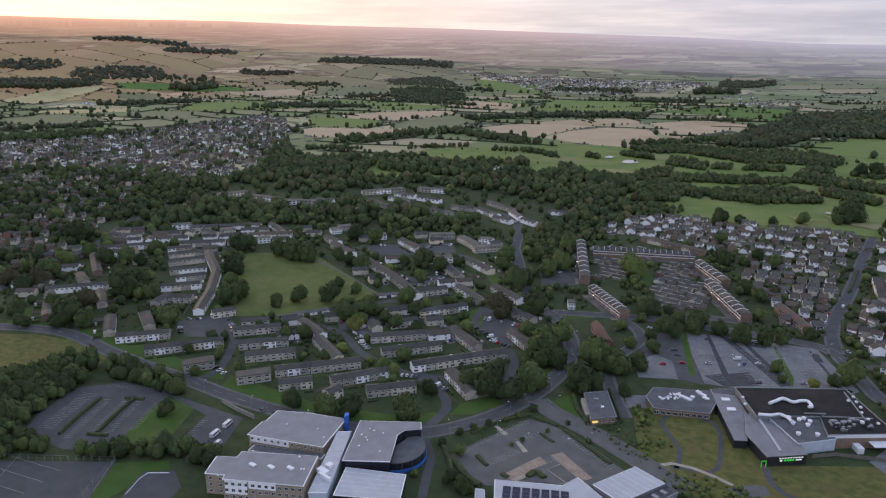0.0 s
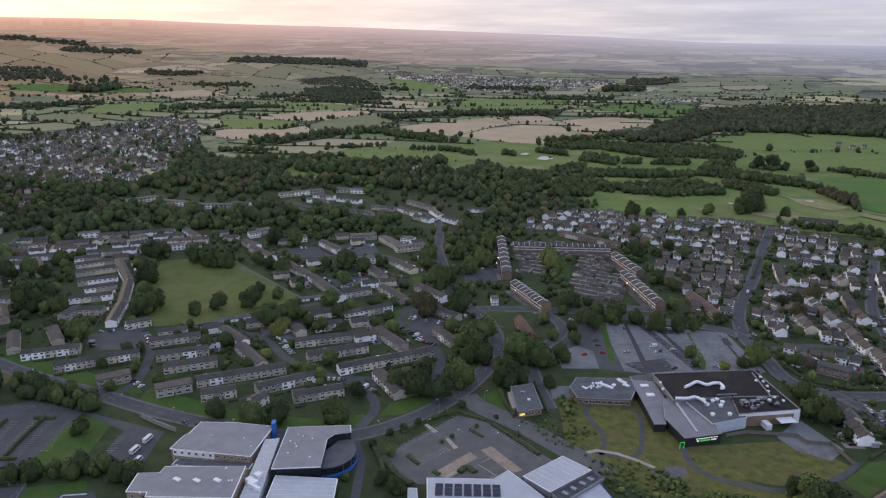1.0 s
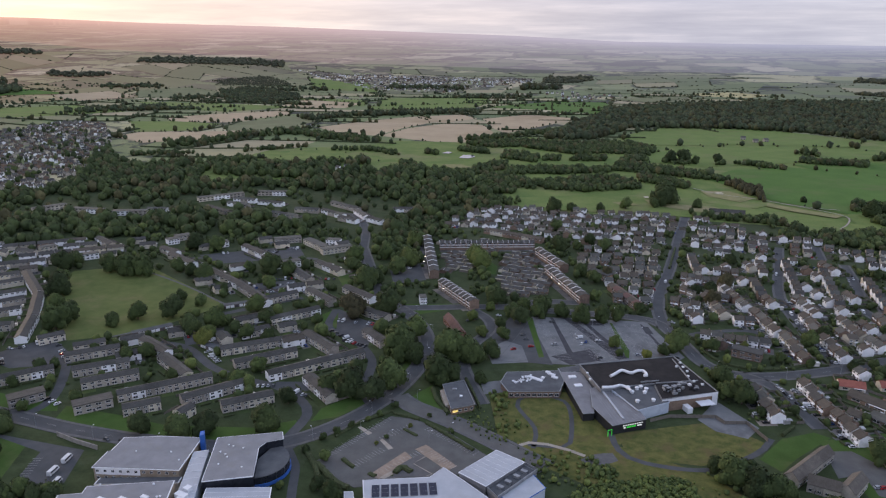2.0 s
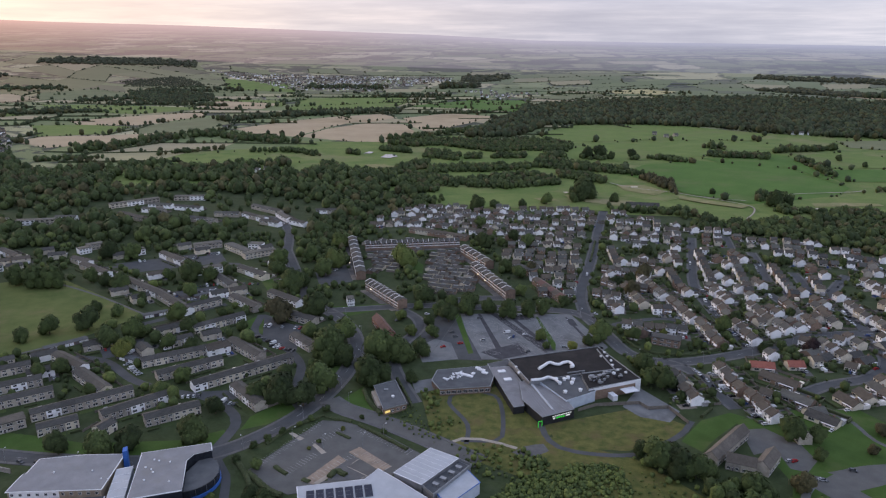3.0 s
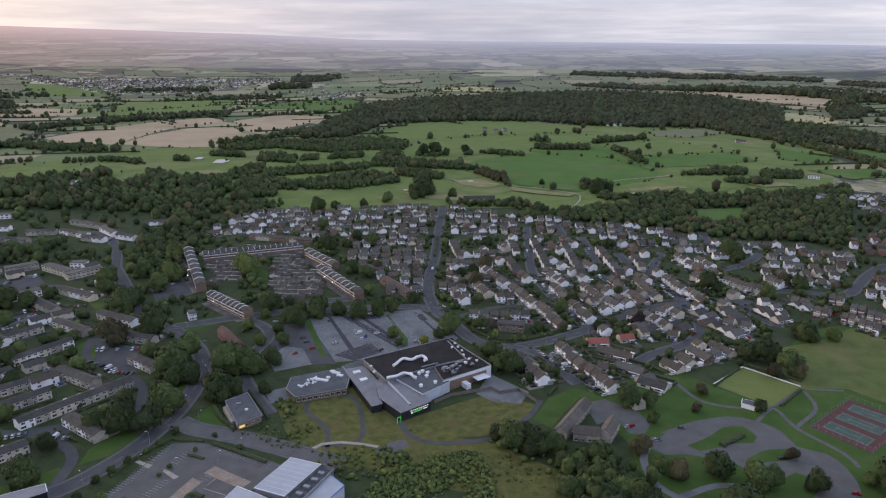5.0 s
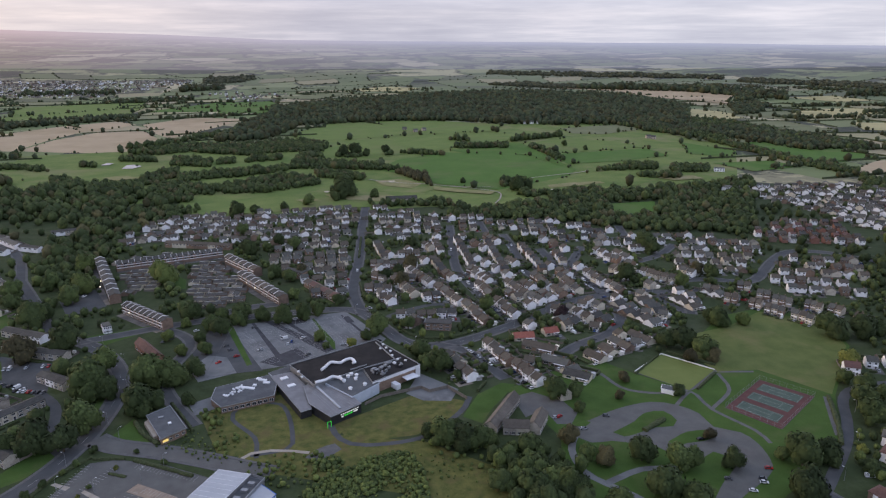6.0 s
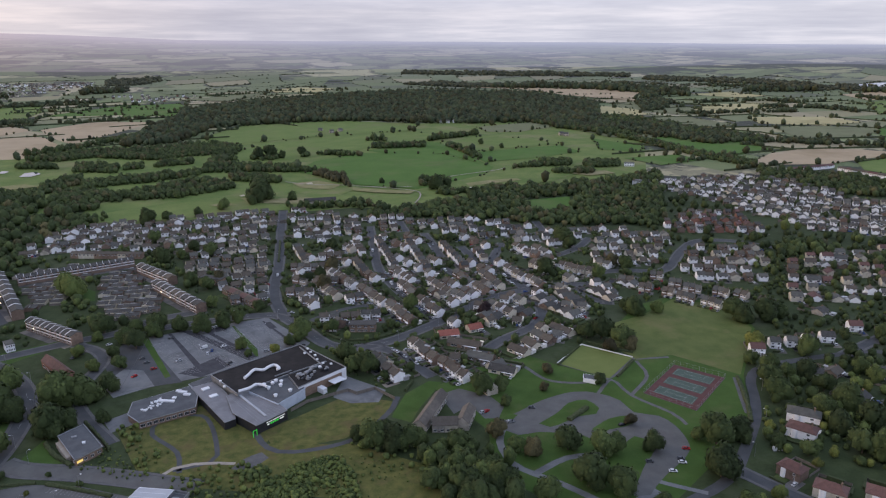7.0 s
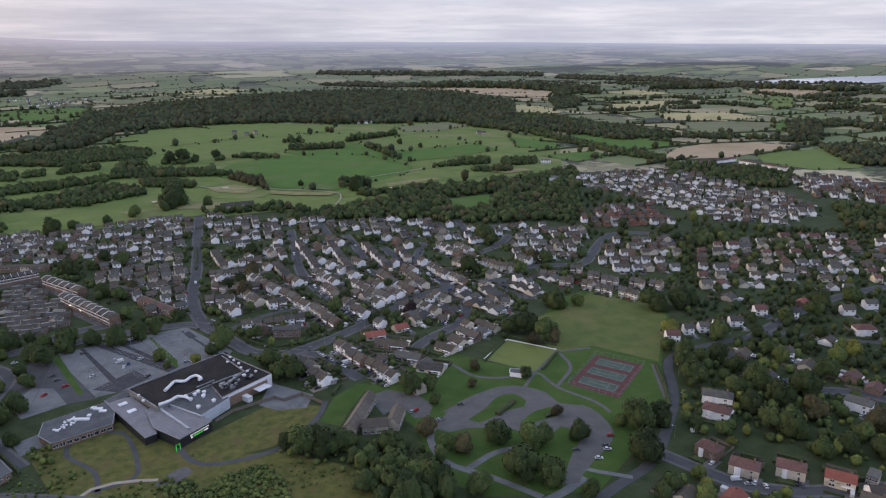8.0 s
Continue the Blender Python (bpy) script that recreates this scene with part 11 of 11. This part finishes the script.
# kerbside cars along the eastern streets
for a, b, n in (((152.2, 610.4), (155.9, 545.0), 9), ((153.2, 526.2), (156.1, 485.8), 7), ((178.2, 754.8), (155.6, 643.8), 5), ((225.5, 697.2), (218.8, 644.0), 5), ((210.4, 604.1), (215.0, 529.1), 9), ((245.2, 613.6), (255.6, 533.3), 11), ((112.0, 445.7), (127.1, 401.4), 8), ((288.7, 654.8), (253.7, 597.1), 5), ((301.3, 512.2), (303.0, 474.8), 6)):
    a, b = Vector(a), Vector(b)
    d = (b - a).normalized()
    for i in range(n):
        if g9.random() < 0.7:
            q = a.lerp(b, (i + g9.random() * 0.6) / n) + Vector((d.y, -d.x)) * g9.choice((-2.4, 2.4))
            CARS.append((q.x, q.y, math.atan2(d.y, d.x)))
CARS.sort(key=lambda q: q[0] ** 2 + q[1] ** 2)
PAINTLIST = "white white white white silver silver silver grey grey grey black black black red blue".split()
protos9, heaps9 = {}, {}
for i, (x, y, t9) in enumerate(CARS):
    key = (g9.choice(PAINTLIST), g9.random() < 0.08)
    if key[1]:
        key = ("white", True)
    m = Matrix.Translation((x, y, LAYER["road"] + 0.02)) @ Matrix.Rotation(t9, 4, "Z")
    if i < 260:
        if key in protos9:
            copy_thing(protos9[key], m)
        else:
            protos9[key] = build_car(*key)
            protos9[key].matrix_basis = m
    else:
        heaps9.setdefault(key, []).append(m)
vs, fs, mi, mats9, base = [], [], [], [], 0
for key, ms in heaps9.items():
    root = build_car(*key)
    bv, bf, bi, n = [], [], [], 0
    for c in root.children:
        if c.name.split(".")[0] == "wheel":
            continue
        c.data.calc_loop_triangles()
        if c.data.materials[0] not in mats9:
            mats9.append(c.data.materials[0])
        bv += [q.co[:] for q in c.data.vertices]
        bf += [[n + j for j in t.vertices] for t in c.data.loop_triangles]
        bi += [mats9.index(c.data.materials[0])] * len(c.data.loop_triangles)
        n = len(bv)
    for c in list(root.children):
        bpy.data.objects.remove(c)
    bpy.data.objects.remove(root)
    bv, bf, bi = np.array(bv), np.array(bf), np.array(bi)
    for m in ms:
        m = np.array(m)
        vs.append(bv @ m[:3, :3].T + m[:3, 3])
        fs.append(bf + base)
        mi.append(bi)
        base += len(bv)
if vs:
    tagged(new("distant_cars", raw_mesh("distant_cars", np.concatenate(vs), np.concatenate(fs), mats9, np.concatenate(mi))), "many cars parked along far streets", "cars", kind="stuff")


# school minibuses
def minibus(p, turn):
    root = thing("minibus", "white school minibus parked in the yard", "minibus", "school buses", Matrix.Translation((*p, 0.09)) @ Matrix.Rotation(radians(turn), 4, "Z"))
    bm = bmesh.new()
    solid(bm, [(-3.6, 0.4), (3.4, 0.4), (3.6, 1.1), (3.1, 1.5), (2.7, 2.6), (-3.5, 2.7), (-3.65, 1.2)], 1.1, 0.1)
    part("body", bm, M["carwhite"], root)
    for s in (-1, 1):
        bm = bmesh.new()
        slab(bm, -3.2, s * 1.06 - 0.03, 1.5, 2.4, s * 1.06 + 0.03, 2.3)
        part("window", bm, M["glass"], root, "dark strip of side windows")
    bm = bmesh.new()
    solid(bm, [(2.75, 1.55), (3.13, 1.5), (2.78, 2.45), (2.70, 2.45)], 1.02, 0.05)
    part("windscreen", bm, M["glass"], root)
    for sx in (-2.3, 2.3):
        for sy in (-1, 1):
            bm = bmesh.new()
            tube(bm, (sx, sy * 0.85, 0.4), (sx, sy * 1.12, 0.4), 0.4, 0.4, 10)
            part("wheel", bm, M["rubber"], root)


for a, b in (((-256.3, 266.0), (-257.9, 276.8)), ((-255.4, 255.5), (-256.5, 265.3)), ((-246.7, 248.8), (-248.1, 256.6))):
    minibus(((a[0] + b[0]) / 2, (a[1] + b[1]) / 2), math.degrees(math.atan2(b[1] - a[1], b[0] - a[0])))


# ---- bay lines ----
def bays(a, b, n, deep, label="white parking bay lines"):
    a, b = Vector(a), Vector(b)
    d = b - a
    u = d.normalized()
    v9 = Vector((-u.y, u.x))
    bm = bmesh.new()
    for i in range(n + 1):
        q = a + d * (i / n)
        p0, p1 = q - u * 0.07, q + u * 0.07
        bm.faces.new([bm.verts.new((*c, LAYER["mark"] + 0.03)) for c in (p0 - v9 * deep, p1 - v9 * deep, p1 + v9 * deep, p0 + v9 * deep)])
    bmesh.ops.recalc_face_normals(bm, faces=bm.faces)
    tagged(new("bay_marking", mesh_of("bay_marking", bm, M["paint"])), label, "road marking", kind="structure")


bays((-346.2, 224.7), (-357.8, 263.1), 22, 4.8)
bays((-325.6, 223.1), (-342.1, 262.2), 22, 2.4)
bays((-318.3, 233.3), (-331.8, 268.9), 20, 2.4)
bays((-310.3, 234.0), (-324.0, 271.2), 20, 2.4)
bays((-301.3, 245.0), (-311.8, 271.9), 14, 2.4)
bays((-357.3, 274.9), (-321.9, 286.7), 20, 2.4)
bays((-129.4, 305.2), (-117.5, 331.2), 16, 2.4)
bays((-117.9, 332.3), (-109.5, 350.0), 9, 2.4)
bays((-106.7, 328.8), (-95.8, 343.9), 9, 2.4)
bays((-113.0, 300.6), (-102.9, 318.4), 11, 2.4)
bays((-84.8, 344.8), (-54.2, 326.5), 18, 2.4)
bays((-99.2, 296.5), (-82.3, 321.6), 14, 2.2)
bays((-77.9, 322.0), (-62.7, 311.4), 10, 2.2)
bays((-264.6, 244.1), (-273.1, 269.3), 12, 2.4)
for a, b, n in (((-39.9, 510.6), (-16.1, 452.6), 26), ((-21.1, 516.4), (9.2, 454.0), 30), ((-12.5, 520.6), (19.3, 461.9), 30), ((13.0, 519.2), (38.1, 472.5), 26), ((6.5, 524.3), (32.1, 474.9), 26), ((26.6, 525.6), (52.5, 473.8), 26)):
    bays(a, b, n, 4.6)
for a, b, n in (((-325.1, 186.5), (-281.1, 211.6), 1), ((-319.5, 199.2), (-317.2, 169.0), 3)):
    bays(a, b, n, 18.0, "faded games court lines")


# ---- hedges ----
def hedge(pts, wide=1.6, high=1.8, mat="hedge", label="clipped green hedge beside the path"):
    line = smooth_line(pts, 1.6)
    g = random.Random(len(pts) * 31 + int(abs(pts[0][0])))
    bm = bmesh.new()
    rows9 = []
    for i, q in enumerate(line):
        d = line[min(i + 1, len(line) - 1)] - line[max(i - 1, 0)]
        nrm = Vector((d.y, -d.x, 0)).normalized()
        rows9.append([bm.verts.new((q + nrm * (o * wide / 2 * g.uniform(0.8, 1.25))) + Vector((0, 0, z * high * g.uniform(0.82, 1.2)))) for o, z in ((-1, 0), (-1.05, 0.55), (-0.7, 0.95), (0, 1.03), (0.7, 0.95), (1.05, 0.55), (1, 0))])
    for a, b in zip(rows9, rows9[1:]):
        for j in range(6):
            bm.faces.new((a[j], b[j], b[j + 1], a[j + 1]))
    bm.faces.new(rows9[0])
    bm.faces.new(rows9[-1][::-1])
    for i in range(len(line) * 5):
        q = line[g.randrange(len(line))] + Vector((g.uniform(-1, 1) * wide * 0.55, g.uniform(-1, 1) * wide * 0.55, high * g.uniform(0.3, 1.1)))
        e = [Vector((g.uniform(-1, 1), g.uniform(-1, 1), g.uniform(-1, 1))) * 0.32 for _ in range(3)]
        bm.faces.new([bm.verts.new(q + w9) for w9 in e])
    bmesh.ops.recalc_face_normals(bm, faces=bm.faces)
    tagged(new("hedge", mesh_of("hedge", bm, M[mat])), label, "hedge", "hedges of the town")


hedge([(-332.3, 223.0), (-339.7, 241.1), (-346.9, 261.4)])
hedge([(-314.9, 233.0), (-322.5, 251.7), (-328.7, 271.2)])
hedge([(-318.6, 229.9), (-308.0, 233.9)], 2.0, 1.5)
hedge([(-333.6, 268.0), (-322.5, 272.0)], 2.0, 1.5)
hedge([(-143.5, 309.8), (-132.8, 297.7), (-124.9, 285.7)], 2.4, 2.0)
hedge([(-130.7, 297.5), (-115.2, 284.3), (-108.1, 281.7)], 3.0, 2.2)
hedge([(-131.4, 324.2), (-123.4, 341.7), (-108.9, 358.0)], 1.6, 1.2)
hedge([(-97.3, 340.6), (-88.6, 335.6)], 1.5, 1.0)
hedge([(-86.9, 350.1), (-71.3, 339.4), (-55.9, 328.7)], 2.0, 1.4)
hedge([(-108.3, 356.2), (-92.0, 352.5)], 1.6, 1.2)
hedge([(-120.0, 305.1), (-112.0, 299.8)], 2.0, 1.0)
hedge([(-102.7, 296.3), (-98.8, 294.6)], 2.2, 1.1)
hedge([(-90.3, 299.2), (-87.9, 304.7), (-82.3, 302.1)], 3.0, 1.6)
hedge([(-93.4, 390.8), (-86.8, 376.4), (-77.2, 363.3)], 2.2, 1.8)
hedge([(-75.7, 407.7), (-67.4, 389.8), (-60.3, 373.0)], 1.6, 1.8)
hedge([(75.0, 493.4), (82.5, 476.2), (96.5, 467.4), (117.2, 468.3), (142.1, 481.3)], 1.8, 1.5)
hedge([(157.2, 495.6), (170.3, 492.7), (199.6, 511.6)], 1.8, 1.6)
hedge([(189.9, 605.2), (216.6, 607.0)], 2.5, 2.2)
hedge([(163.7, 594.1), (184.0, 611.9)], 2.5, 2.2)
hedge([(67.3, 614.9), (86.0, 607.6), (109.7, 604.7)], 2.0, 2.0)
hedge([(213.3, 497.1), (233.1, 507.5), (242.1, 502.3)], 2.0, 1.8)
hedge([(194.0, 463.2), (230.5, 461.2)], 3.0, 2.4)
hedge([(106.1, 382.0), (114.2, 393.1)], 1.6, 1.8)
hedge([(64.7, 514.1), (77.4, 504.3), (90.3, 503.6)], 2.0, 2.0)
hedge([(58.2, 599.8), (58.1, 563.6)], 2.0, 2.0)
hedge([(76.5, 748.5), (65.9, 676.0)], 2.0, 2.0)
hedge([(81.5, 704.8), (108.9, 703.4)], 2.0, 2.0)
hedge([(212.1, 382.3), (226.0, 393.4), (240.6, 404.3)], 1.2, 1.2)
hedge([(248.6, 408.1), (269.9, 382.0)], 1.6, 1.6)
hedge([(262.9, 371.9), (239.6, 354.3)], 1.6, 1.4)
hedge([(183.8, 317.1), (200.6, 325.9)], 3.0, 1.8)
hedge([(311.5, 327.8), (292.4, 297.5), (279.7, 280.4)], 2.4, 1.8)


# ---- fences, lamps ----
def fence(pts, high, mat, label, gap=2.4, rails=True):
    root = thing("fence", label, "fence")
    for a, b in zip(pts, pts[1:]):
        a, b = Vector(a), Vector(b)
        n = max(1, int((b - a).length / gap))
        for i in range(n):
            p, q = a.lerp(b, i / n), a.lerp(b, (i + 1) / n)
            bm = bmesh.new()
            tube(bm, (p.x, p.y, 0), (p.x, p.y, high + 0.1), 0.06, 0.06, 6)
            part("post", bm, M["steel" if rails else "timber"], root)
            bm = bmesh.new()
            if rails:
                tube(bm, (p.x, p.y, high), (q.x, q.y, high), 0.035, 0.035, 5)
                tube(bm, (p.x, p.y, high * 0.5), (q.x, q.y, high * 0.5), 0.025, 0.025, 5)
                part("rail", bm, M["steel"], root)
            else:
                ribbon(bm, [Vector((*p, 0)), Vector((*q, 0))], -0.04, 0.04, 0.05, high)
                bmesh.ops.recalc_face_normals(bm, faces=bm.faces)
                part("panel", bm, M[mat], root)
    return root


fence([(36.3, 381.0), (47.0, 388.5), (73.0, 394.2), (77.1, 388.2), (89.2, 391.0), (97.3, 374.2)], 2.2, "timber", "grey timber yard fence behind the supermarket", 3.0, False)
fence([tuple(q) for q in COURT] + [tuple(COURT[0])], 3.2, "steel", "tall steel posts and rails round the tennis courts", 4.0)
fence([(-283.2, 218.4), (-276.1, 199.3), (-266.3, 178.0)], 3.0, "steel", "steel fence beside the games court", 4.0)
fence([(-354.4, 186.4), (-283.2, 218.4)], 3.0, "steel", "steel fence beside the games court", 4.0)
fence([(-251.1, 223.2), (-260.6, 218.5), (-260.3, 212.3), (-258.3, 207.1), (-256.3, 201.1)], 0.6, "clad", "low white boards along the turning yard", 4.0, False)


def lamp_post(p, turn, lit=False):
    m = Matrix.Translation((*p, 0.1)) @ Matrix.Rotation(turn, 4, "Z")
    key = "lit" if lit else "dark"
    if key in LAMPS:
        return copy_thing(LAMPS[key], m)
    root = LAMPS[key] = thing("street_lamp", "slim grey street lamp" + (" shining white" if lit else " beside the road"), "street lamp", "street lamps", m)
    bm = bmesh.new()
    tube(bm, (0, 0, 0), (0, 0, 7.6), 0.10, 0.06, 8)
    part("pole", bm, M["steel"], root)
    bm = bmesh.new()
    tube(bm, (0, 0, 7.5), (1.3, 0, 7.9), 0.05, 0.04, 6)
    part("arm", bm, M["steel"], root)
    bm = bmesh.new()
    slab(bm, 1.1, -0.18, 7.82, 1.9, 0.18, 8.0)
    part("lantern", bm, M["lamp"] if lit else M["whitemetal"], root)
    return root


LAMPS = {}
for pts in (MAIN[2:], EAST, LANE[2:10]):
    line = smooth_line(pts, 2.0)
    step9 = 0.0
    for a, b in zip(line, line[1:]):
        step9 += (b - a).length
        if step9 > 38:
            step9 = 0.0
            d = (b - a).normalized()
            lamp_post((a.x + d.y * 5.2, a.y - d.x * 5.2), math.atan2(d.x, -d.y))
for q in ((-118.9, 330.5), (-98.4, 372.9), (-100.7, 325.5), (-80.2, 329.7), (-71.0, 340.3), (-12.7, 479.3), (16.1, 482.8), (-0.2, 510.7), (34.0, 503.3)):
    lamp_post(q, 0.4)


def wall_lamp(p, z):
    bm = bmesh.new()
    bmesh.ops.create_icosphere(bm, subdivisions=1, radius=0.42)
    root = thing("wall_lamp", "bright white lamp shining on a terrace wall", "lamp", "lit wall lamps", Matrix.Translation((*p, z)))
    part("globe", bm, M["lamp"], root)
    bm = bmesh.new()
    tube(bm, (0, 0, -z + 0.05), (0, 0, -0.3), 0.05, 0.05, 6)
    part("post", bm, M["steel"], root)


for q in ((-126.2, 561.5), (-101.7, 540.5), (-164.6, 647.6), (-161.6, 631.3), (-35.2, 664.7), (-35.6, 648.5), (-39.1, 613.5), (-31.8, 597.6), (-128.8, 566.8)):
    wall_lamp(q, 4.0)
